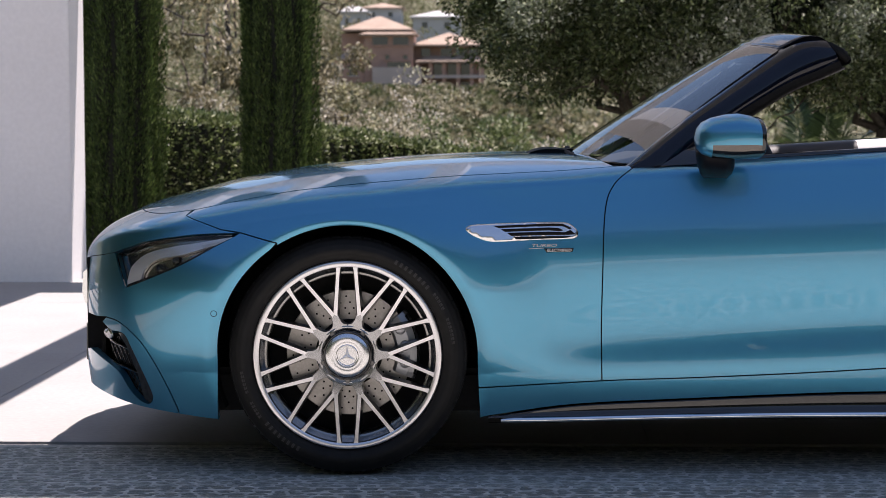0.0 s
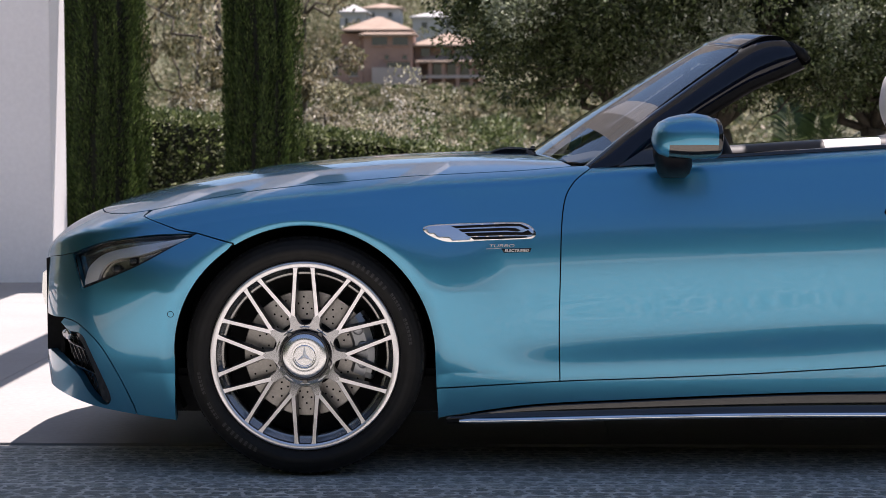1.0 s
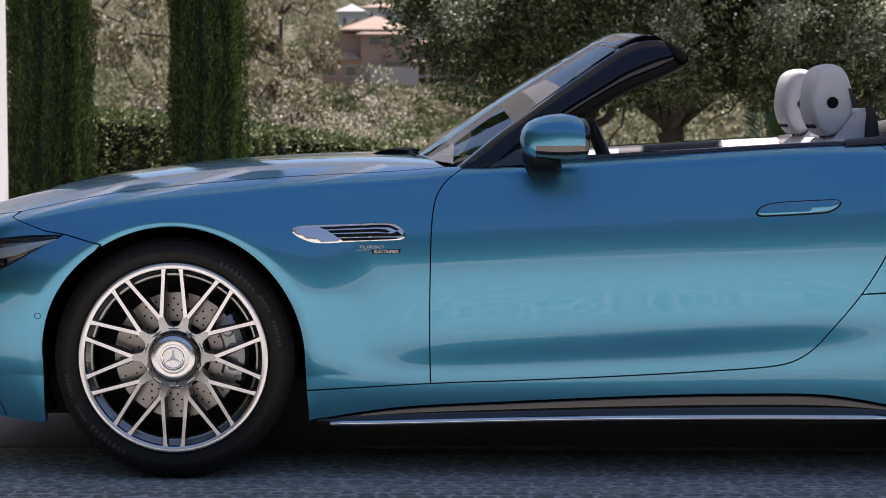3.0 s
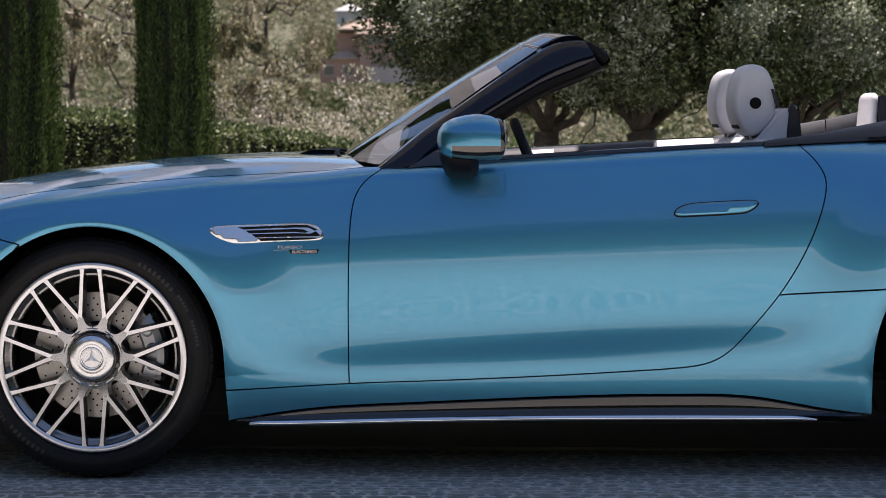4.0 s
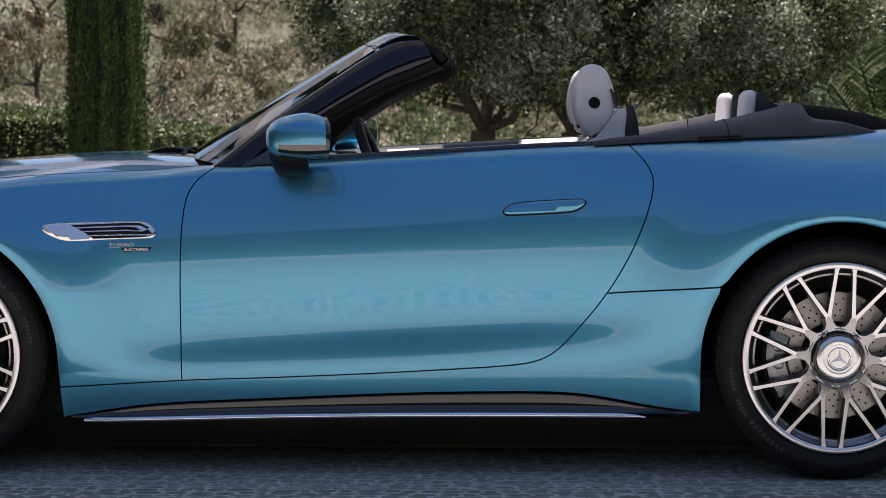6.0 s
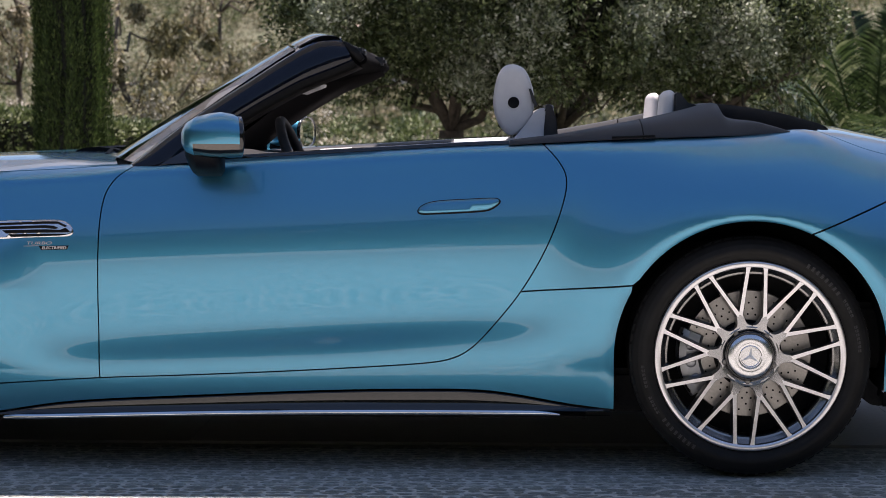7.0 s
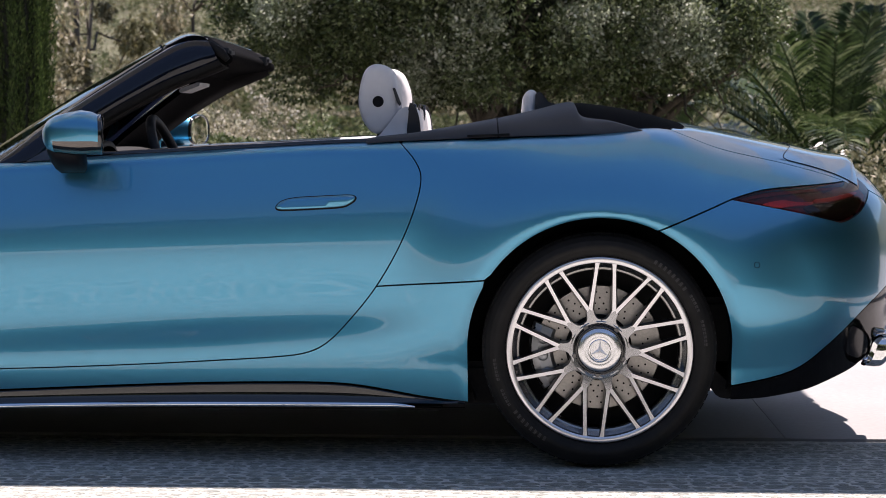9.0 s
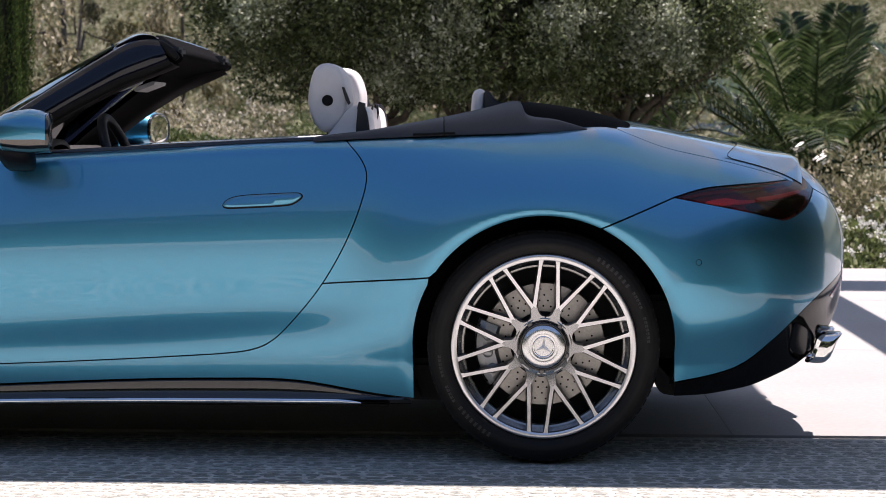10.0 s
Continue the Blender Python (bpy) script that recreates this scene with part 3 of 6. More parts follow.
# wheels
def spoke_bar(theta, off):
    """One polished bar of a twin spoke; the bars of neighbouring pairs meet near the hub."""
    bm = bmesh.new()
    er, et = Vector((math.cos(theta), 0, math.sin(theta))), Vector((-math.sin(theta), 0, math.cos(theta)))
    rows = []
    for r, y, w, dp in ((0.107, 0.0098, 0.0066, 0.024), (0.118, 0.0090, 0.0070, 0.026), (0.14, 0.007, 0.0066, 0.030), (0.19, 0.003, 0.0060, 0.032), (0.240, -0.0020, 0.0059, 0.032), (0.256, -0.0036, 0.0068, 0.032), (0.264, -0.0044, 0.0090, 0.03), (0.2695, -0.0048, 0.0125, 0.03)):
        o = er * r + et * off * (0.0250 + (0.27 - r) * 0.072)
        c = w * 0.84
        rows.append([o + et * -c + Vector((0, y, 0)), o + et * c + Vector((0, y, 0)), o + et * w * 1.08 + Vector((0, y + 0.0045, 0)), o + et * (w + 0.0045) + Vector((0, y + dp, 0)), o + et * -(w + 0.0045) + Vector((0, y + dp, 0)), o + et * -w * 1.08 + Vector((0, y + 0.0045, 0))])
    return loft(rows, True, bm, True)


def build_wheel():
    w = new("wheel")
    w.parent = car
    tread = [(0.270, 0.03), (0.281, 0.008), (0.286, 0.000), (0.290, -0.004), (0.296, -0.010), (0.299, -0.010), (0.301, -0.0125), (0.318, -0.0165), (0.320, -0.0150), (0.331, -0.014), (0.333, -0.0115), (0.343, -0.006), (0.350, 0.004), (0.3535, 0.016), (0.3545, 0.020), (0.350, 0.022), (0.350, 0.026), (0.3555, 0.028)]
    for g in (0.07, 0.11, 0.15, 0.19):
        tread += [(0.357, g - 0.008), (0.350, g - 0.006), (0.350, g + 0.004), (0.357, g + 0.006)]
    tread += [(0.355, 0.235), (0.345, 0.25), (0.30, 0.262), (0.27, 0.24)]
    part("tyre", lathe(tread, 128), RUBBER, w, "black low-profile tyre", smooth=True)
    # shoulder blocks and the moulded sidewall bars
    bm = bmesh.new()
    for i in range(72):
        a = 2 * math.pi * i / 72
        m = Matrix.Rotation(a, 4, "Y")
        bmesh.ops.create_cube(bm, size=1, matrix=m @ Matrix.LocRotScale((0.3478, 0.0065, 0), Euler((0, 0, 0.75)), (0.016, 0.004, 0.022)))
    part("shoulder_block", bm, RUBBER, w)["kind"] = "stuff"
    bars = mat_bars
    bm = bmesh.new()
    for a0, count, rad, hh in ((62, 8, 0.318, 0.013), (35, 5, 0.322, 0.009), (20, 7, 0.322, 0.009), (242, 8, 0.318, 0.013), (215, 5, 0.322, 0.009), (200, 6, 0.322, 0.009)):
        for k in range(count):
            a = radians(a0 - 2.6 * k * (hh / 0.011))
            m = Matrix.Rotation(-a, 4, "Y")
            bmesh.ops.create_cube(bm, size=1, matrix=m @ Matrix.LocRotScale((rad - 0.003, -0.0152, 0), Euler((0, 0, -0.03)), (hh, 0.0022, 0.008)))
    part("sidewall_mark", bm, bars, w, "raised black sidewall marks")["kind"] = "stuff"
    rim = part("rim", lathe([(0.283, 0.012), (0.2835, 0.002), (0.2820, -0.0035), (0.2795, -0.0052), (0.2645, -0.0046), (0.2632, -0.002), (0.2630, 0.012), (0.2625, 0.05), (0.256, 0.09), (0.250, 0.16), (0.252, 0.22)], 128), POLISHED, w, "machined alloy rim with dark barrel", smooth=True)
    two_tone(rim, ALLOY_DARK, lambda p: Vector((p.center.x, p.center.z)).length < 0.2652)
    k = 0
    for i in range(10):
        th = radians(90 + 36 * i)
        for s in (-1, 1):
            ob = part("spoke", spoke_bar(th, s), ALLOY_DARK, w, "polished face, grey sides" if k == 0 else "")
            two_tone(ob, POLISHED, lambda p: p.normal.y < -0.8)
            k += 1
    part("rim_pocket", lathe([(0.2634, -0.0015), (0.2615, 0.004), (0.2510, 0.0150), (0.2495, 0.0165), (0.2440, 0.0185), (0.2410, 0.026), (0.2405, 0.05), (0.250, 0.08)], 120), ALLOY_MID, w, "grey pocket ring inside the lip", smooth=False)
    for i in range(10):
        th = radians(108 + 36 * i)
        er, et = Vector((math.cos(th), 0, math.sin(th))), Vector((-math.sin(th), 0, math.cos(th)))
        rows = []
        for r, y, hw in ((0.072, 0.0165, 0.0232), (0.080, 0.0138, 0.0256), (0.087, 0.0122, 0.0264), (0.0905, 0.0116, 0.0190), (0.096, 0.0110, 0.0145), (0.104, 0.0102, 0.0118), (0.112, 0.0096, 0.0108), (0.119, 0.0092, 0.0108), (0.126, 0.0088, 0.0085), (0.134, 0.0085, 0.0030)):
            o = er * r
            rows.append([o - et * hw + Vector((0, y, 0)), o + et * hw + Vector((0, y, 0)), o + et * (hw + 0.0015) + Vector((0, y + 0.005, 0)), o + et * (hw + 0.003) + Vector((0, y + 0.04, 0)), o - et * (hw + 0.003) + Vector((0, y + 0.04, 0)), o - et * (hw + 0.0015) + Vector((0, y + 0.005, 0))])
        two_tone(part("spoke_root", loft(rows, True, None, True), ALLOY_DARK, w), ROOT_ALLOY, lambda p: p.normal.y < -0.75)
    part("hub", lathe([(0.0, 0.016), (0.066, 0.016), (0.071, 0.019), (0.075, 0.026), (0.077, 0.05), (0.077, 0.07), (0.0, 0.07)], 80), BLACK_MATTE, w, "dark hub", smooth=True)
    part("hub_ring", lathe([(0.0735, 0.0172), (0.080, 0.0142), (0.0875, 0.0122), (0.089, 0.016), (0.089, 0.04)], 80), ROOT_ALLOY, w, "satin ring round the hub", smooth=True)
    part("cap_ring", lathe([(0.0668, 0.006), (0.0672, -0.0005), (0.0715, 0.0005), (0.0735, 0.004), (0.0735, 0.012)], 64), BLACK_GLOSS, w, "black ring round the cap", smooth=True)
    part("centre_cap", lathe([(0.0665, 0.012), (0.0675, 0.004), (0.066, -0.001), (0.064, -0.0045), (0.051, -0.0060), (0.046, -0.0066), (0.044, -0.0060), (0.040, -0.0063), (0.0335, -0.0068), (0.031, -0.0045), (0.0, -0.0045)], 72), CAP_SILVER, w, "chrome centre cap with a plain round emblem", smooth=True)
    part("emblem_disc", lathe([(0.0, -0.0055), (0.0285, -0.0055), (0.0300, -0.0050), (0.0300, -0.004)], 48), CAP_SILVER, w, "silver emblem disc", smooth=False)
    part("emblem_ring", lathe([(0.0285, -0.0050), (0.0290, -0.0085), (0.0320, -0.0088), (0.0335, -0.0066)], 64), CHROME, w, "bright ring round the emblem", smooth=True)
    em = bmesh.new()
    for k in range(3):
        a = radians(90 + 120 * k)
        e, q = Vector((math.cos(a), 0, math.sin(a))), Vector((-math.sin(a), 0, math.cos(a)))
        vs = [em.verts.new(p) for p in (e * 0.0285 + Vector((0, -0.0068, 0)), q * 0.0062 + Vector((0, -0.0058, 0)), -q * 0.0062 + Vector((0, -0.0058, 0)), Vector((0, -0.0105, 0)))]
        for f in ((0, 1, 3), (0, 3, 2), (1, 2, 3)):
            em.faces.new([vs[i] for i in f])
    bmesh.ops.recalc_face_normals(em, faces=em.faces[:])
    part("emblem", em, LAMP_WHITE_METAL, w, "plain bright emblem")
    for k in range(5):
        a = radians(90 + 72 * k + 36)
        bm = lathe([(0.0, 0.003), (0.007, 0.003), (0.009, 0.006), (0.009, 0.014)], 6)
        bmesh.ops.translate(bm, vec=(0.0765 * math.cos(a), 0.006, 0.0765 * math.sin(a)), verts=bm.verts)
        part("wheel_bolt", bm, ALLOY_DARK, w)
    return w


LAMP_WHITE_METAL = mat("bright_silver", (0.88, 0.88, 0.88), 0.35, 0.1)
CAP_SILVER = mat("satin_silver_cap", (0.74, 0.74, 0.75), 0.26, 1.0)
ROOT_ALLOY = mat("satin_hub_alloy", (0.38, 0.38, 0.39), 0.26, 1.0, grain=(150, 0.05))
mat_bars = mat("worn_rubber_bars", (0.017, 0.017, 0.017), 0.6)
wheel_front = build_wheel()
WHEELS = [(0, 0.03, 0, 0), (AXLE, 0.03, 0, 3.7), (0, 2 * YC - 0.03, 180, 12), (AXLE, 2 * YC - 0.03, 180, 20)]
wheel_front.matrix_basis = pose(0, 0.03, HUB_Z)
for x, y, turn, roll in WHEELS[1:]:
    copy_thing(wheel_front, pose(x, y, HUB_Z, 0, 0, turn) @ pose(0, 0, 0, 0, roll, 0))
for (x, y, turn, roll), lead in zip(WHEELS, (8, 188, 172, -8)):
    place = pose(x, y, HUB_Z, 0, 0, turn)
    disc = new("brake_disc")
    disc.parent, disc.matrix_basis = car, place
    part("disc_face", lathe([(0.10, 0.078), (0.188, 0.078), (0.190, 0.080), (0.190, 0.106), (0.10, 0.106)], 96), DISC_STEEL, disc, "drilled steel disc", smooth=False)
    part("disc_hat", lathe([(0.0, 0.062), (0.098, 0.062), (0.101, 0.066), (0.101, 0.10)], 64), BLACK_MATTE, disc, smooth=True)
    part("backing_plate", lathe([(0.0, 0.125), (0.246, 0.125), (0.246, 0.13)], 64), BLACK_MATTE, disc, smooth=False)
    bm = bmesh.new()
    for ring, (rr, cnt, ph) in enumerate(((0.118, 24, 0), (0.135, 24, 5), (0.152, 24, 10), (0.170, 24, 3))):
        for k in range(cnt):
            a = radians(360 * k / cnt + ph + (4 if (k % 2) else 0))
            bmesh.ops.create_circle(bm, cap_ends=True, radius=0.0032, segments=8, matrix=Matrix.Translation((rr * math.cos(a), 0.0772, rr * math.sin(a))) @ Matrix.Rotation(radians(90), 4, "X"))
    part("drilled_hole", bm, BLACK_MATTE, disc)["kind"] = "stuff"
    cal = new("brake_caliper")
    cal.parent, cal.matrix_basis = car, place @ pose(0, 0, 0, 0, -lead, 0)
    rows = []
    for a in np.linspace(-0.52, 0.52, 13):
        c, s = math.cos(a), math.sin(a)
        k = 1 - 0.25 * abs(a / 0.52) ** 4
        rows.append([(r * c, y, r * s) for r, y in ((0.140, 0.074), (0.150, 0.074 - 0.022 * k), (0.185, 0.074 - 0.026 * k), (0.205, 0.074 - 0.018 * k), (0.212, 0.08), (0.212, 0.11), (0.14, 0.11))])
    part("caliper_body", loft(rows, True, None, True), CALIPER, cal, "silver-grey brake caliper", smooth=False)
    for a in (-0.30, 0.0, 0.30):
        bm = lathe([(0.0, 0.0), (0.013, 0.0), (0.016, 0.004), (0.016, 0.02)], 20)
        bmesh.ops.translate(bm, vec=(0.172 * math.cos(a), 0.044, 0.172 * math.sin(a)), verts=bm.verts)
        part("piston_cap", bm, CALIPER, cal, smooth=True)
    bm = tube([(0.205 * math.cos(a), 0.06, 0.205 * math.sin(a)) for a in np.linspace(-0.45, 0.45, 10)], 0.004, 6)
    part("brake_pipe", bm, BLACK_MATTE, cal, smooth=True)

# side blades under the sills
xs_t = np.array(TRIM_LINE)
rows_a, strip = [], []
for x in np.linspace(0.42, 2.292, 50):
    zt = float(np.interp(x, xs_t[:, 0], xs_t[:, 1])) - 0.003
    end = min(1.0, (x - 0.42) / 0.12, (2.292 - x) / 0.08)
    zc = 0.150 + 0.024 * (x - 0.42) / 1.8 + 0.010 * math.sin(math.pi * (x - 0.42) / 1.8)
    y0 = float(side_y(x, zt))
    rows_a.append([(x, y0 + 0.004, zt), (x, y0 - 0.0036, zt - 0.0015), (x, y0 - 0.0040, zt - 0.004), (x, y0 - 0.0032, zc + 0.014 + (zt - zc - 0.014) * 0.50), (x, y0 - 0.0033, zc + 0.014 + (zt - zc - 0.014) * 0.44), (x, y0 - 0.0033 - 0.0032 * end, zc + 0.014), (x, y0 - 0.016 * end, zc + 0.007)])
    q = max(0.05, min(1.0, (2.172 - x) / 0.085, (x - 0.40) / 0.08))
    strip.append([(x, y0 - 0.016 * end, zc - 0.006 + 0.014 * q), (x, y0 - 0.020 * end - 0.002, zc - 0.005 + 0.009 * q), (x, y0 - 0.020 * end - 0.002, zc - 0.006 + 0.002 * q), (x, y0 - 0.012 * end, zc - 0.007), (x, y0 + 0.05, zc - 0.012)])
pair("side_blade", loft(rows_a), BLACK_GLOSS, label="gloss black sill blade")
pair("sill_strip", loft([r[:4] for r in strip[1:] if r[0][0] < 2.172]), CHROME, label="slim chrome sill strip")
pair("sill_underside", loft([[r[3], r[4]] for r in strip]), BLACK_MATTE)

# chrome fender vent with dark grilles
def on_skin(points, lift):
    av = to_av(points)
    return skin(av[:, 0], av[:, 1]) + skin_normal(av[:, 0], av[:, 1]) * lift


def patch(outline, lift, thick=0.006, step=0.012):
    """A thin plate that follows the body side, inside an outline in x and z."""
    av = to_av(dense(outline, step))
    verts, faces, _, skins = panel_mesh(av, step=(0.014, 0.10), off=lift, flange=thick)
    bm = bmesh.new()
    vs = [bm.verts.new(tuple(v)) for v in verts]
    for k, q in enumerate(faces):
        bm.faces.new([vs[i] for i in q]).smooth = k < skins
    return bm


VENT = [tuple(p) for p in spline([(0.354, 0.735), (0.372, 0.743), (0.42, 0.746), (0.52, 0.749), (0.615, 0.751), (0.655, 0.748), (0.679, 0.733), (0.687, 0.716), (0.678, 0.704), (0.650, 0.701), (0.55, 0.698), (0.455, 0.694), (0.415, 0.697), (0.376, 0.712), (0.358, 0.725)], 4, True)]
pair("fender_vent", patch(VENT, 0.003), CAP_SILVER, label="chrome fender vent with black slots")
slots = [[(0.436, 0.7395), (0.60, 0.746), (0.640, 0.7455), (0.668, 0.733), (0.660, 0.7295), (0.640, 0.7395), (0.60, 0.7400), (0.452, 0.7335)],
         [(0.458, 0.730), (0.60, 0.7345), (0.628, 0.733), (0.642, 0.7265), (0.632, 0.7235), (0.60, 0.7265), (0.470, 0.7225)],
         [(0.476, 0.7195), (0.60, 0.7225), (0.648, 0.7210), (0.664, 0.7275), (0.678, 0.7150), (0.658, 0.7135), (0.60, 0.7130), (0.488, 0.7105)],
         [(0.494, 0.7075), (0.60, 0.7095), (0.660, 0.7095), (0.668, 0.7065), (0.645, 0.7040), (0.55, 0.7010), (0.503, 0.7000)]]
for s in slots:
    pair("vent_slot", patch(s, 0.0045, 0.003, 0.02), BLACK_MATTE, label="black vent slot")


def words(text, size, x, z, material, parent, lift=0.002, squeeze=1.0, bold=0.0, slant=0.0):
    """Raised lettering on the near side of the car."""
    c = bpy.data.curves.new("lettering", "FONT")
    c.body, c.size, c.extrude, c.offset, c.shear = text, size, 0.0008, bold, slant
    tmp = bpy.data.objects.new("lettering", c)
    me = bpy.data.meshes.new_from_object(tmp)
    bpy.data.objects.remove(tmp)
    ob = new("lettering", me)
    me.materials.append(material)
    ob.parent = parent
    y = float(side_y(x, z)) - lift
    y1 = float(side_y(x + 0.1, z)) - lift
    ob.matrix_basis = Matrix.LocRotScale((x, y, z), Euler((radians(90), 0, math.atan2(y1 - y, 0.1))), (squeeze, 1, 1))
    return tagged(ob, "small raised chrome lettering")


BADGE = mat("dull_chrome_letters", (0.50, 0.50, 0.52), 0.3, 1.0)
badge = pair("badge_plate", patch([(0.585, 0.6735), (0.674, 0.6755), (0.670, 0.6635), (0.592, 0.6620)], 0.0015, 0.002, 0.02), BLACK_GLOSS, label="small black badge plate")[0]
words("TURBO", 0.0125, 0.547, 0.6785, BADGE, car, squeeze=1.85, bold=0.0, slant=0.2)
words("ELECTRIFIED", 0.0115, 0.5945, 0.6648, BADGE, car, lift=0.003, squeeze=1.12, bold=0.0002, slant=0.1)
pair("badge_line", patch([(0.540, 0.6745), (0.586, 0.6758), (0.586, 0.6738), (0.540, 0.6725)], 0.0015, 0.002, 0.02), BADGE)

# door handles, flush with a dark surround
HANDLE = [tuple(p) for p in spline([(1.718, 0.781), (1.735, 0.797), (1.775, 0.807), (1.85, 0.812), (1.93, 0.816), (1.953, 0.814), (1.957, 0.806), (1.940, 0.792), (1.915, 0.783), (1.85, 0.778), (1.77, 0.774), (1.728, 0.773)], 4, True)]
pair("handle_surround", patch(inset_poly(HANDLE, -0.004), 0.0008, 0.003), BLACK_MATTE)
pair("door_handle", patch(HANDLE, 0.009, 0.010), PAINT, label="flush body-coloured door handle")
for x, z in ((-0.393, 0.483), (3.165, 0.618)):
    ring = on_skin([(x + 0.0088 * math.cos(a), z + 0.0088 * math.sin(a)) for a in np.linspace(0, 2 * math.pi, 25)[:-1]], 0.0002)
    pair("parking_sensor", tube([tuple(p) for p in ring], 0.0009, 6, None, True), BLACK_MATTE, label="thin dark ring of a parking sensor")


def clear(name, tint, gloss_ior=1.5, rough=0.0):
    """Thin glass: light passes tinted, and gloss follows the Fresnel term."""
    m = bpy.data.materials.new(name)
    m.use_nodes = True
    n, l = m.node_tree.nodes, m.node_tree.links
    n.remove(n["Principled BSDF"])
    t, g, f, x = n.new("ShaderNodeBsdfTransparent"), n.new("ShaderNodeBsdfGlossy"), n.new("ShaderNodeFresnel"), n.new("ShaderNodeMixShader")
    t.inputs[0].default_value = (*tint, 1)
    g.inputs["Roughness"].default_value = rough
    f.inputs[0].default_value = gloss_ior
    l.new(f.outputs[0], x.inputs[0])
    l.new(t.outputs[0], x.inputs[1])
    l.new(g.outputs[0], x.inputs[2])
    l.new(x.outputs[0], n["Material Output"].inputs[0])
    return m


GLASS = clear("windscreen_glass", (0.70, 0.74, 0.72), 2.4)
LAMP_GLASS = clear("lamp_cover", (0.96, 0.96, 0.96), 1.45)
RED_GLASS = clear("red_lamp_cover", (0.95, 0.34, 0.31), 1.48)
LAMP_DARK = mat("dark_lamp_bowl", (0.02, 0.02, 0.022), 0.25, 0.3)
LAMP_GREY = mat("smoked_silver_lamp_bowl", (0.34, 0.32, 0.29), 0.18, 0.9, grain=(60, 0.3))
LAMP_SILVER = mat("silver_lamp_bowl", (0.90, 0.88, 0.86), 0.32, 0.5)
LAMP_WHITE = mat("milky_light_guide", (0.75, 0.75, 0.73), 0.3)
RED_BRIGHT = mat("red_light_guide", (1.0, 0.26, 0.23), 0.3)
RED_DARK = mat("dark_red_lamp_bowl", (0.20, 0.020, 0.020), 0.3, grain=(90, 0.35))
NAVY = mat("navy_roof_paint", (0.003, 0.0045, 0.011), 0.08, 0.0, 0.0, spec=0.38)
DASH = mat("dark_grey_leather", (0.02, 0.02, 0.022), 0.55, bump=(400, 0.2, 0.001))
BROWN_TRIM = mat("brown_black_trim", (0.014, 0.012, 0.011), 0.5)
SMOKED = mat("smoked_chrome", (0.12, 0.11, 0.105), 0.08, 1.0)

# headlamps
HEAD = HEAD_TOP[:-1] + HEAD_LOW[:-1] + HEAD_NOSE[:-1]
for ob in panel("headlamp", to_av(inset_poly(dense(HEAD, 0.02), 0.004)), LAMP_GLASS, car, "clear headlamp with dark bowl", flange=0.004, step=(0.02, 0.1)):
    ob.visible_shadow = False
panel("headlamp_bowl", to_av(inset_poly(dense(HEAD, 0.02), -0.003)), LAMP_GREY, car, off=-0.024, flange=0, step=(0.03, 0.15))
panel("headlamp_rim", to_av(dense(HEAD_TOP + [(-0.36, 0.716), (-0.45, 0.7105), (-0.55, 0.700), (-0.63, 0.6835), (-0.718, 0.6485)], 0.02)), LAMP_DARK, car, off=-0.012, flange=0.03, step=(0.02, 0.1))
panel("headlamp_frame", to_av(dense(HEAD_LOW + [(-0.674, 0.561), (-0.587, 0.593), (-0.490, 0.634), (-0.40, 0.682)], 0.02)), LAMP_DARK, car, off=-0.006, flange=0.012, step=(0.02, 0.1))
SWOOSH = [tuple(p) for p in spline([(-0.681, 0.557), (-0.678, 0.59), (-0.663, 0.622), (-0.611, 0.660), (-0.52, 0.683), (-0.439, 0.697), (-0.345, 0.713), (-0.371, 0.701), (-0.44, 0.676), (-0.508, 0.656), (-0.565, 0.646), (-0.603, 0.628), (-0.626, 0.60), (-0.638, 0.574)], 5, True)]
panel("light_guide", to_av(dense(SWOOSH, 0.015)), LAMP_SILVER, car, "silver light guide", off=-0.012, flange=0.010, step=(0.015, 0.08))
panel("light_guide_strip", to_av(dense([(-0.44, 0.686), (-0.36, 0.703), (-0.352, 0.699), (-0.43, 0.678)], 0.015)), LAMP_WHITE, car, off=-0.010, flange=0.01)
for x, z, r in ((-0.570, 0.608, 0.015), (-0.518, 0.634, 0.012)):
    y = float(side_y(x, z)) + 0.008
    bm = lathe([(0.0, -0.004), (r * 0.6, -0.001), (r * 0.85, 0.006), (r, 0.004), (r * 1.1, 0.012), (r * 1.1, 0.03)], 24)
    bmesh.ops.rotate(bm, verts=bm.verts, cent=(0, 0, 0), matrix=Matrix.Rotation(radians(-35), 3, "Z"))
    bmesh.ops.translate(bm, vec=(x, y, z), verts=bm.verts)
    pair("projector_lens", bm, BLACK_GLOSS, label="dark projector lens")

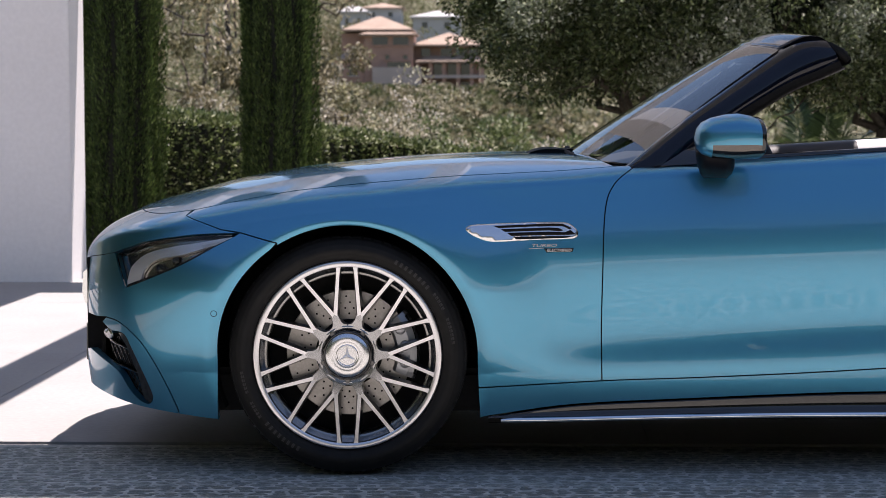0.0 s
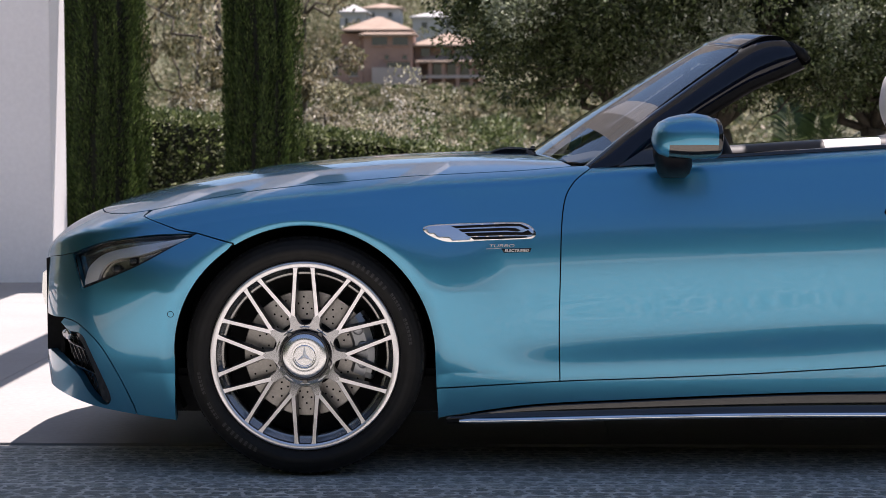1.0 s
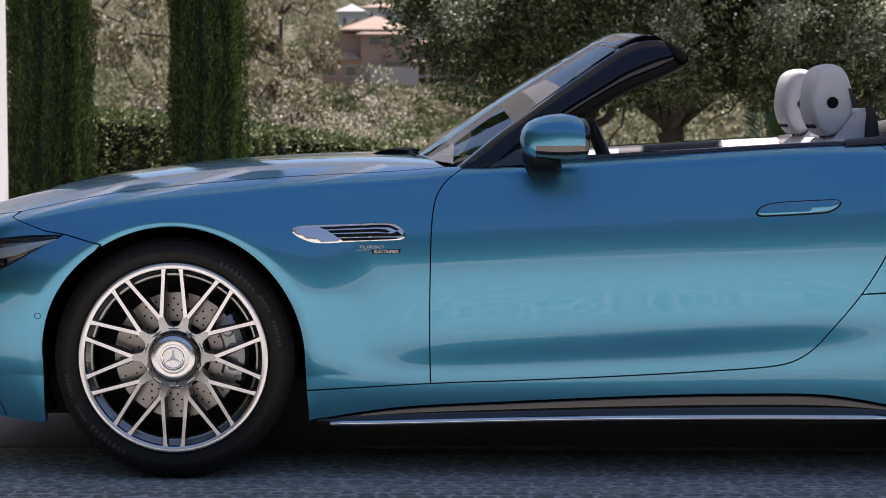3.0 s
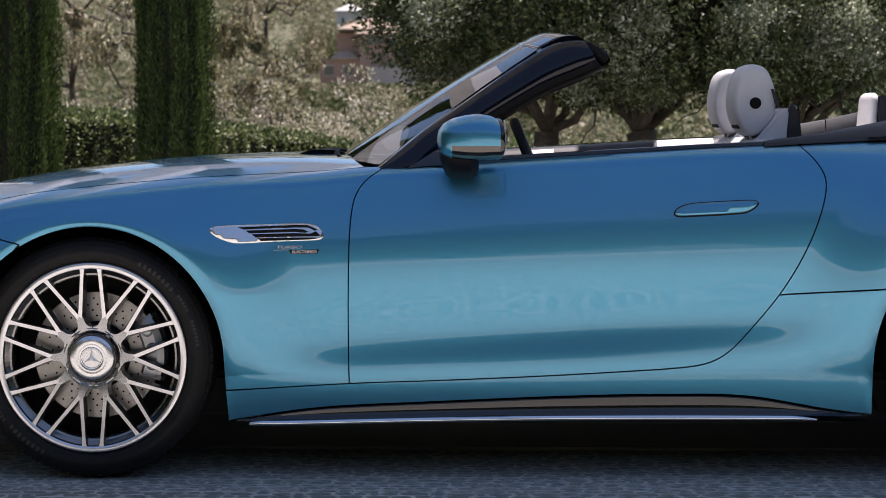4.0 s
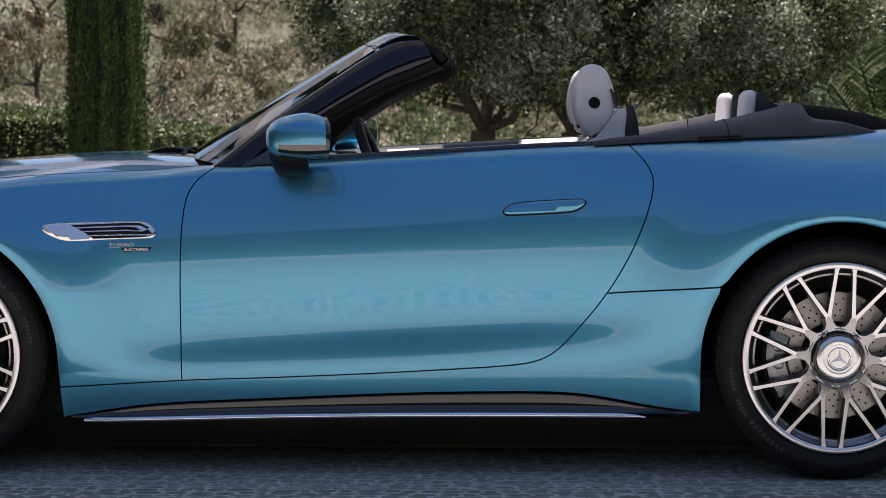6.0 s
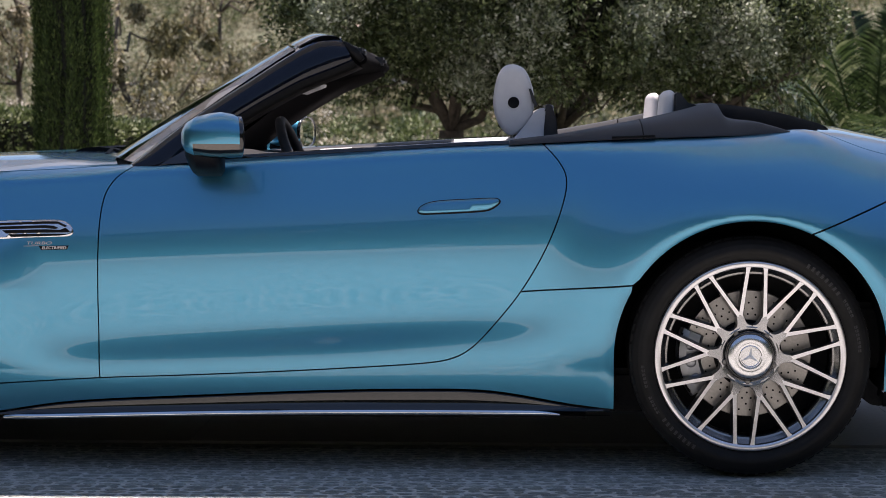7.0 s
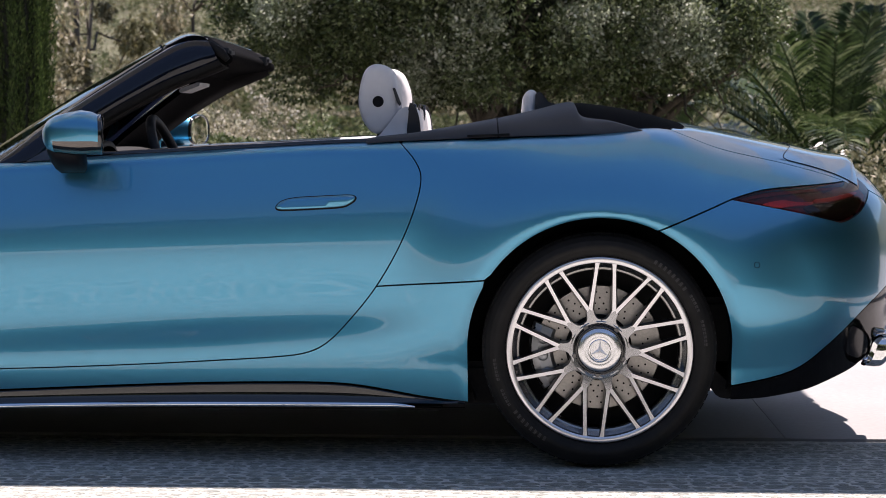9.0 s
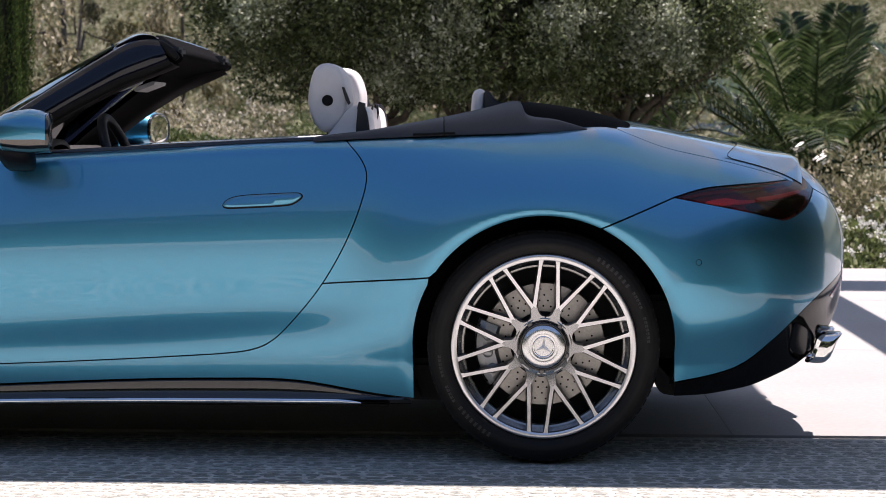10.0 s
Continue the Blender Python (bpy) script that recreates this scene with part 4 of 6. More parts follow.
# front intake, grille, number plate holder
panel("intake_back", to_av(inset_poly(dense([(-0.775, 0.435)] + INTAKE_OUT + [(-0.80, 0.40)], 0.02), -0.008)), BLACK_MATTE, car, off=-0.05, flange=0, step=(0.03, 0.15))
panel("intake_frame", to_av(dense([(-0.691, 0.410), (-0.660, 0.372), (-0.625, 0.296), (-0.597, 0.223), (-0.612, 0.194), (-0.632, 0.206), (-0.650, 0.290), (-0.685, 0.372), (-0.712, 0.408)], 0.015)), BLACK_GLOSS, car, off=-0.004, flange=0.03, step=(0.015, 0.08))
mesh_bm = bmesh.new()
for far in (False, True):
    for k in range(16):
        for s in (-1, 1):
            c = -0.80 + 0.017 * k
            line = [(c + s * 0.10 * (t - 0.5), 0.21 + 0.2 * t) for t in np.linspace(0, 1, 9)]
            line = [q for q in line if -0.79 < q[0] < -0.615 and (q[0] + 0.745) * 1.5 - 0.10 < (0.41 - q[1]) < (q[0] + 0.80) * 2.0 + 0.02]
            if len(line) > 1:
                p3 = on_skin(line, -0.028)
                if far:
                    p3[:, 1] = 2 * YC - p3[:, 1]
                tube([tuple(q) for q in p3], 0.0018, 5, mesh_bm)
part("intake_mesh", mesh_bm, BLACK_GLOSS, car, "black diamond intake mesh")["kind"] = "stuff"
for z0, z1 in ((0.352, 0.358), (0.285, 0.291)):
    pair("intake_vane", patch([(-0.765, z0 + 0.03), (-0.655, z0), (-0.640, z0 - 0.008), (-0.760, z0 + 0.02)], -0.015, 0.012, 0.02), BLACK_GLOSS)
pair("intake_nozzle", patch([tuple(p) for p in spline([(-0.765, 0.408), (-0.745, 0.418), (-0.728, 0.405), (-0.738, 0.388), (-0.758, 0.392)], 4, True)], 0.002, 0.02, 0.02), CAP_SILVER, label="small silver nozzle cover")
part("grille_back", prism([(-0.86, 0.33), (-0.86, 0.62), (-0.80, 0.64), (-0.80, 0.33)], "y", 0.42, 1.48), BLACK_MATTE, car, "black grille opening")
for i in range(15):
    y = 0.47 + 0.96 * i / 14
    bulge = 0.032 * (1 - ((y - YC) / 0.5) ** 2)
    part("grille_bar", prism([(-0.842 - bulge, 0.600), (-0.880 - bulge, 0.570), (-0.884 - bulge, 0.51), (-0.874 - bulge, 0.47), (-0.84 - bulge, 0.47)], "y", y - 0.006, y + 0.006), CHROME, car, "upright chrome grille bar" if i == 0 else "")
part("lower_grille_back", box(-0.80, -0.785, 0.33, 1.57, 0.215, 0.60, 0.004), BLACK_MATTE, car)
part("plate_holder", box(-0.916, -0.89, 0.66, 1.24, 0.262, 0.390, 0.004), BLACK_GLOSS, car, "blank black number plate holder")
part("front_splitter", loft([[(x, y, z) for y in np.linspace(0.30, 1.60, 9)] for x, z in ((-0.60, 0.20), (-0.76, 0.205), (-0.78, 0.215), (-0.77, 0.225), (-0.6, 0.23))], False), BLACK_GLOSS, car)

# tail lamps
TAIL_LAMP = TAIL_LOW[:-1] + [(3.567, 0.827), (3.560, 0.850)] + TAIL_TOP[::-1][:-1]
for ob in panel("tail_lamp", to_av(inset_poly(dense(TAIL_LAMP, 0.02), 0.003)), RED_GLASS, car, "dark red tail lamp with a bright red strip", flange=0.004, step=(0.02, 0.1)):
    ob.visible_shadow = False
panel("tail_lamp_bowl", to_av(inset_poly(dense(TAIL_LAMP, 0.02), -0.002)), RED_DARK, car, off=-0.022, flange=0, step=(0.03, 0.15))
def lamp_piece(name, outline, material, depth, label=""):
    panel(name, to_av(dense([tuple(p) for p in spline(outline, 4, True)], 0.015)), material, car, label, off=-depth, flange=0.008, step=(0.02, 0.1))


lamp_piece("tail_lamp_strip", [(3.19, 0.800), (3.25, 0.812), (3.30, 0.806), (3.35, 0.804), (3.345, 0.797), (3.29, 0.795), (3.24, 0.790)], RED_BRIGHT, 0.007, "bright red light guide")
lamp_piece("tail_lamp_strip", [(3.36, 0.812), (3.42, 0.818), (3.50, 0.830), (3.515, 0.824), (3.44, 0.808), (3.37, 0.803)], RED_BRIGHT, 0.007)
lamp_piece("tail_lamp_rim", [(3.13, 0.815), (3.20, 0.832), (3.30, 0.841), (3.42, 0.848), (3.42, 0.842), (3.30, 0.834), (3.20, 0.824)], RED_DARK, 0.009)
lamp_piece("tail_lamp_baffle", [(3.325, 0.790), (3.375, 0.800), (3.42, 0.798), (3.48, 0.812), (3.535, 0.812), (3.515, 0.775), (3.452, 0.747), (3.40, 0.754), (3.36, 0.768)], LAMP_DARK, 0.010, "black inner baffle")
for k in range(5):
    xx = 3.16 + 0.042 * k
    lamp_piece("tail_lamp_rib", [(xx, 0.798 - 0.010 * k), (xx + 0.030, 0.802 - 0.010 * k), (xx + 0.032, 0.796 - 0.010 * k), (xx + 0.003, 0.792 - 0.010 * k)], RED_DARK, 0.012)
panel("reflector", to_av(dense([(3.625, 0.482), (3.672, 0.520), (3.680, 0.514), (3.638, 0.472)], 0.02)), mat("red_reflector", (0.4, 0.02, 0.01), 0.15, 0, 1.0), car, "small red reflector", off=0.002, flange=0.006, step=(0.02, 0.1))

# exhaust tips
for y in (0.30, 0.445):
    rows = []
    for x, k in ((3.565, 0.95), (3.592, 1.0), (3.610, 1.0), (3.614, 0.95), (3.608, 0.86), (3.57, 0.82)):
        rows.append([(x + 0.05 * k * math.sin(a) * 0.65, y + 0.058 * k * math.copysign(abs(math.cos(a)) ** 0.55, math.cos(a)), 0.330 + 0.050 * k * math.copysign(abs(math.sin(a)) ** 0.55, math.sin(a))) for a in np.linspace(0, 2 * math.pi, 25)[:-1]])
    bm = loft(rows, True)
    pair("exhaust_tip", bm, CHROME, label="chrome trapezoid exhaust tip")

# spoiler lip on the boot, its seam, and plain badge bars
def deck_z(x, y):
    p = skin(np.full(121, a_of(x)), np.linspace(5.0, 8, 121))
    return float(np.interp(YC - abs(y - YC), p[:, 1], p[:, 2]))


def lip(u, q, lift=0.0):
    """A place on the spoiler: u from its front to its rear edge, q across the car from -1 to 1."""
    x = (3.268 + 0.10 * (1 - q * q)) * (1 - u) + (3.522 + 0.035 * (1 - q * q)) * u
    y = YC + (0.665 - 0.085 * u) * q
    edge = 1 - abs(q) ** 3
    return (x, y, deck_z(x, y) + 0.0012 + edge * (0.0015 + 0.017 * u ** 4) + lift)


ACROSS = [math.sin(a) for a in np.linspace(-math.pi / 2, math.pi / 2, 41)]
rows = [[lip(u, q) for q in ACROSS] for u in np.linspace(0, 1, 13)]
rows.append([(lip(1, q)[0] + 0.006, lip(1, q)[1], deck_z(lip(1, q)[0] + 0.006, lip(1, q)[1]) - 0.004) for q in ACROSS])
part("spoiler", loft(rows), PAINT, car, "body-coloured spoiler lip", smooth=True)
seam = [lip(0, q, 0.0006) for q in np.linspace(0.0, -0.90, 14)] + [lip(0.025, -0.965, 0.0006), lip(0.09, -0.995, 0.0006)] + [lip(u, -1, 0.0006) for u in np.linspace(0.16, 1, 12)]
pair("spoiler_seam", tube(seam, 0.0012, 6), BLACK_MATTE)
for k in range(4):
    v0 = 6.42 + 0.055 * k
    panel("badge_bar", np.array([(a_of(3.575), v0), (a_of(3.592), v0), (a_of(3.592), v0 + 0.04), (a_of(3.575), v0 + 0.04)]), CHROME, car, "plain chrome badge bar" if k == 0 else "", both=False, off=0.003, flange=0.005)

# mirrors
rows = []
for x, zc, h, yc, w in ((1.012, 1.002, 0.004, 0.0, 0.01), (1.018, 1.003, 0.020, -0.002, 0.045), (1.035, 1.004, 0.034, -0.003, 0.072), (1.065, 1.006, 0.046, -0.004, 0.094), (1.105, 1.0085, 0.055, -0.005, 0.106), (1.145, 1.010, 0.0575, -0.006, 0.112), (1.185, 1.009, 0.0545, -0.006, 0.112), (1.203, 1.006, 0.051, -0.006, 0.110)):
    row = []
    x, zc, h = 1.110 + (x - 1.112) * 0.87, zc - 0.005, h * (1.19 + max(0, 1.09 - x) * 3.5)
    for a in np.linspace(0, 2 * math.pi, 37)[:-1]:
        c, s = math.cos(a), math.sin(a)
        row.append((x - 0.02 * c * (x > 1.1), yc + w * math.copysign(abs(c) ** 0.75, c), zc + h * math.copysign(abs(s) ** (0.8 if s > 0 else 0.6), s)))
    rows.append(row)
MIRROR_X, MIRROR_Z = [float(np.mean([q[0] for q in r])) for r in rows], [float(np.mean([q[2] for q in r])) for r in rows]
for ob in pair("mirror_housing", loft(rows, True), PAINT, label="body-coloured mirror housing with smoked chrome lower strip"):
    two_tone(ob, SMOKED, lambda p: abs(p.center.y - YC) > YC - 0.03 and p.center.x > 1.066 and p.center.z < np.interp(p.center.x, MIRROR_X, MIRROR_Z) - 0.012)
rim = [[(p[0] + dx, -0.006 + (p[1] + 0.006) * k, 1.001 + (p[2] - 1.001) * k) for p in rows[-1]] for dx, k in ((0.0, 1.0), (0.010, 1.01), (0.013, 0.97), (0.012, 0.91), (0.007, 0.89))]
pair("mirror_rim", loft(rim, True), BLACK_GLOSS)
bm = bmesh.new()
bm.faces.new([bm.verts.new((p[0] + 0.008, -0.006 + (p[1] + 0.006) * 0.90, 1.001 + (p[2] - 1.001) * 0.90)) for p in rows[-1]])
pair("mirror_glass", bm, mat("mirror_glass", (0.85, 0.86, 0.86), 0.01, 1.0), label="mirror glass", smooth=False)
rows = []
for x0, x1, y, z, hy in ((1.028, 1.140, 0.010, 0.976, 0.06), (1.030, 1.145, 0.015, 0.945, 0.055), (1.038, 1.145, 0.035, 0.915, 0.05), (1.046, 1.140, 0.055, 0.895, 0.045), (1.058, 1.128, 0.075, 0.882, 0.03)):
    rows.append([((x0 + x1) / 2 + (x1 - x0) / 2 * math.copysign(abs(math.cos(a)) ** 0.6, math.cos(a)), y + hy * math.sin(a), z) for a in np.linspace(0, 2 * math.pi, 25)[:-1]])
pair("mirror_foot", loft(rows, True, None, True), mat("navy_satin_plastic", (0.0015, 0.0022, 0.005), 0.4, spec=0.12), label="dark blue mirror foot")

# windscreen, pillars, header
def screen(s, t):
    b = Vector((0.845 - 0.185 * (1 - s * s), YC + 0.765 * s, 0.914 + 0.016 * (1 - s * s)))
    u = Vector((1.316 - 0.075 * (1 - s * s), YC + 0.575 * s, 1.262 + 0.032 * (1 - s * s)))
    p = b.lerp(u, t)
    k = math.sin(math.pi * t) * 0.007
    return p + Vector((-k * 0.6, 0, k))


glass = part("windscreen", loft([[screen(s, t) for s in np.linspace(-1, 1, 33)] for t in np.linspace(0, 1, 15)]), GLASS, car, "clear raked windscreen", smooth=True)
glass.visible_shadow = False
part("screen_border", loft([[screen(s, t) + Vector((0.006, 0, -0.006)) for s in np.linspace(-0.8, 0.8, 33)] for t in (-0.03, 0.006)]), BLACK_MATTE, car, smooth=True)
PILLAR = [((0.800, 0.172, 0.884), (0.965, 0.150, 0.892)), ((0.842, 0.186, 0.914), (0.985, 0.150, 0.918)), ((0.966, 0.230, 1.013), (1.070, 0.190, 0.995)), ((1.075, 0.275, 1.092), (1.165, 0.230, 1.060)), ((1.171, 0.315, 1.160), (1.255, 0.268, 1.115)),
          ((1.288, 0.365, 1.241), (1.343, 0.305, 1.163)), ((1.370, 0.395, 1.290), (1.425, 0.330, 1.196)), ((1.425, 0.410, 1.301), (1.470, 0.342, 1.215)), ((1.458, 0.420, 1.297), (1.498, 0.352, 1.228))]
outer, seal, inner = [], [], []
for g, l in PILLAR:
    g, l = Vector(g), Vector(l)
    m1, m2 = g.lerp(l, 0.33) + Vector((-0.008, -0.022, 0.014)), g.lerp(l, 0.72) + Vector((0.0, -0.022, 0.006))
    outer.append([g + Vector((0.004, 0.02, -0.004)), g, m1, m2, l, l + Vector((0.004, 0.012, -0.004))])
    seal.append([l + Vector((0.0, 0.002, 0.002)), l + Vector((0.010, 0.004, -0.012)), l + Vector((0.014, 0.016, -0.022)), l + Vector((0.008, 0.03, -0.016))])
    inner.append([l + Vector((0.008, 0.02, -0.010)), l + Vector((0.022, 0.030, -0.020)), l + Vector((0.030, 0.06, -0.024)), l + Vector((0.01, 0.085, 0.0)), g + Vector((0.015, 0.045, -0.025))])
smooth_rows = lambda rr: [[tuple(q) for q in r] for r in np.array([spline([tuple(r[i]) for r in rr], 4) for i in range(len(rr[0]))]).transpose(1, 0, 2)]
pair("a_pillar", loft(smooth_rows(outer)), NAVY, label="navy painted windscreen pillar")
pair("door_seal", loft(smooth_rows(seal)), BLACK_MATTE)
pair("pillar_trim", loft(smooth_rows(inner)), BROWN_TRIM, label="dark brown pillar trim")
pair("mirror_triangle", loft([[(0.93, 0.135, 0.915), (0.985, 0.135, 0.918), (1.06, 0.125, 0.922)], [(1.00, 0.165, 0.96), (1.03, 0.15, 0.96), (1.07, 0.135, 0.955)], [(1.06, 0.19, 0.99), (1.065, 0.18, 0.985), (1.075, 0.165, 0.98)]]), BLACK_GLOSS)
HEADER = [(1.322, 1.262, 0), (1.350, 1.281, 0), (1.398, 1.302, 0), (1.440, 1.303, 0), (1.462, 1.292, 0), (1.508, 1.262, 1), (1.540, 1.238, 1), (1.525, 1.214, 1), (1.43, 1.198, 2), (1.36, 1.18, 2), (1.33, 1.225, 2)]
rows = []
for s in np.linspace(-1, 1, 33):
    c = 1 - s * s
    rows.append([(x - 0.075 * c, YC + 0.565 * s, z + 0.030 * c) for x, z in spline([h[:2] for h in HEADER], 4, True)])
hd = part("screen_header", loft(rows, True, None, True), NAVY, car, "navy windscreen header with black rear trim", smooth=True)
hd.data.materials.append(FABRIC)
for p in hd.data.polygons:
    c = 1 - ((p.center.y - YC) / 0.565) ** 2
    x, z = p.center.x + 0.075 * c, p.center.z - 0.030 * c
    if z < 1.262 and x > 1.36 or x > 1.462:
        p.material_index = 1
pair("header_end_seal", tube([(1.440, 0.40, 1.285), (1.475, 0.38, 1.272), (1.508, 0.365, 1.250), (1.528, 0.36, 1.228)], [0.010, 0.014, 0.015, 0.010], 10), BLACK_MATTE)
pair("roof_latch", box(1.486, 1.534, 0.40, 0.50, 1.238, 1.268, 0.009), GREY_TRIM, label="dark grey roof latch receiver", smooth=False)
pair("latch_slot", box(1.498, 1.522, 0.396, 0.402, 1.252, 1.260, 0.002), BLACK_MATTE, smooth=False)
pair("sun_visor", prism([(1.255, 1.136), (1.262, 1.131), (1.328, 1.156), (1.331, 1.166), (1.322, 1.168), (1.260, 1.146)], "y", 0.60, 0.84, 0.004), LEATHER, label="pale sun visor folded up", smooth=False)
part("inner_mirror", box(1.19, 1.215, 0.84, 1.06, 1.12, 1.185, 0.01), BLACK_GLOSS, car, "black rear-view mirror")
part("inner_mirror_stalk", tube([(1.20, YC, 1.18), (1.215, YC, 1.24)], 0.01), BLACK_MATTE, car)

# cowl and wipers
part("cowl", loft([[(0.845 - 0.185 * (1 - s * s) + dx, YC + 0.75 * s, 0.914 + 0.016 * (1 - s * s) + dz) for s in np.linspace(-1, 1, 25)] for dx, dz in ((-0.11, -0.035), (-0.05, -0.030), (0.01, -0.006))]), BLACK_MATTE, car, smooth=True)
for y0, y1 in ((0.52, 1.05), (1.15, 1.62)):
    part("wiper_arm", tube([(0.66 + 0.10 * ((y0 - YC) / 0.75) ** 2, y0, 0.925), (0.655 + 0.11 * ((0.5 * (y0 + y1) - YC) / 0.75) ** 2, 0.5 * (y0 + y1), 0.945), (0.69, y1, 0.944)], [0.012, 0.008, 0.005], 6), BLACK_MATTE, car)
part("cowl_lip", prism([tuple(p) for p in spline([(0.545, 0.944), (0.585, 0.9565), (0.63, 0.958), (0.68, 0.952), (0.70, 0.938), (0.56, 0.935)], 3, True)], "y", 0.72, 1.18, 0.003), BLACK_MATTE, car, "black scuttle lip behind the bonnet")
part("wiper_pivot", box(0.648, 0.712, 0.80, 0.90, 0.905, 0.950, 0.012), BLACK_MATTE, car)

# belt trim and door tops
rows = []
for x in np.linspace(0.97, 2.09, 40):
    y, z = float(side_y(x, float(CREST(x)) - 0.004)), float(CREST(x))
    rows.append([(x, y + 0.004, z - 0.004), (x, y + 0.004, z + 0.006), (x, y + 0.016, z + 0.009), (x, y + 0.055, z + 0.004)])
pair("belt_trim", loft(rows), BLACK_GLOSS, label="gloss black belt trim")
rows = []
for x in np.linspace(0.95, 2.10, 40):
    y, z = float(side_y(x, float(CREST(x)) - 0.004)), float(CREST(x))
    rows.append([(x, y + 0.03, z + 0.002), (x, y + 0.060, z + 0.004), (x, y + 0.105, z - 0.004), (x, y + 0.125, z - 0.03), (x, y + 0.135, z - 0.16)])
for ob in pair("door_card", loft(rows), DASH, label="dark door trim with white leather sections"):
    two_tone(ob, LEATHER, lambda p: (1.28 < p.center.x < 1.40 and p.center.z < float(CREST(p.center.x)) - 0.006) or (1.767 < p.center.x < 1.976 and (YC - abs(p.center.y - YC)) > 0.13))

# dashboard and steering wheel
rows = []
for s in np.linspace(-1, 1, 25):
    y = YC + 0.70 * s
    rows.append([(0.80, y, 0.90), (0.92, y, 0.925), (1.02, y, 0.935 - 0.01 * s * s), (1.09, y, 0.915), (1.12, y, 0.86), (1.10, y, 0.78)])
part("dashboard", loft(rows), DASH, car, "dark leather dashboard", smooth=True)
part("instrument_hood", loft([[(x, 0.58 + 0.17 * math.cos(a), 0.90 + h * math.sin(a)) for a in np.linspace(0, math.pi, 13)] for x, h in ((0.98, 0.05), (1.06, 0.068), (1.10, 0.062), (1.10, 0.045))]), DASH, car, smooth=True)
wheel_c, tilt = Vector((1.315, 0.58, 0.868)), radians(68)
ax_u, ax_v = Vector((0, 1, 0)), Vector((-math.cos(tilt), 0, math.sin(tilt)))
ring = [wheel_c + 0.178 * (math.cos(a) * ax_u + math.sin(a) * ax_v) for a in np.linspace(0, 2 * math.pi, 49)[:-1]]
steer = new("steering_wheel")
steer.parent = car
tagged(steer, "dark leather steering wheel")
part("wheel_rim", tube(ring, 0.0165, 10, None, True), DASH, steer, smooth=True)
for a in (0, math.pi, -math.pi / 2):
    p = wheel_c + 0.17 * (math.cos(a) * ax_u + math.sin(a) * ax_v)
    part("wheel_spoke", tube([wheel_c + Vector((-0.03, 0, -0.012)), p], [0.02, 0.012], 8), DASH, steer, smooth=True)
part("wheel_boss", lathe([(0.0, -0.02), (0.05, -0.02), (0.065, 0.0), (0.06, 0.03), (0.0, 0.03)], 24), DASH, steer, smooth=True).matrix_basis = Matrix.Translation(wheel_c + Vector((-0.03, 0, -0.012))) @ Matrix.Rotation(radians(-90), 4, "Z") @ Matrix.Rotation(radians(-22), 4, "X")

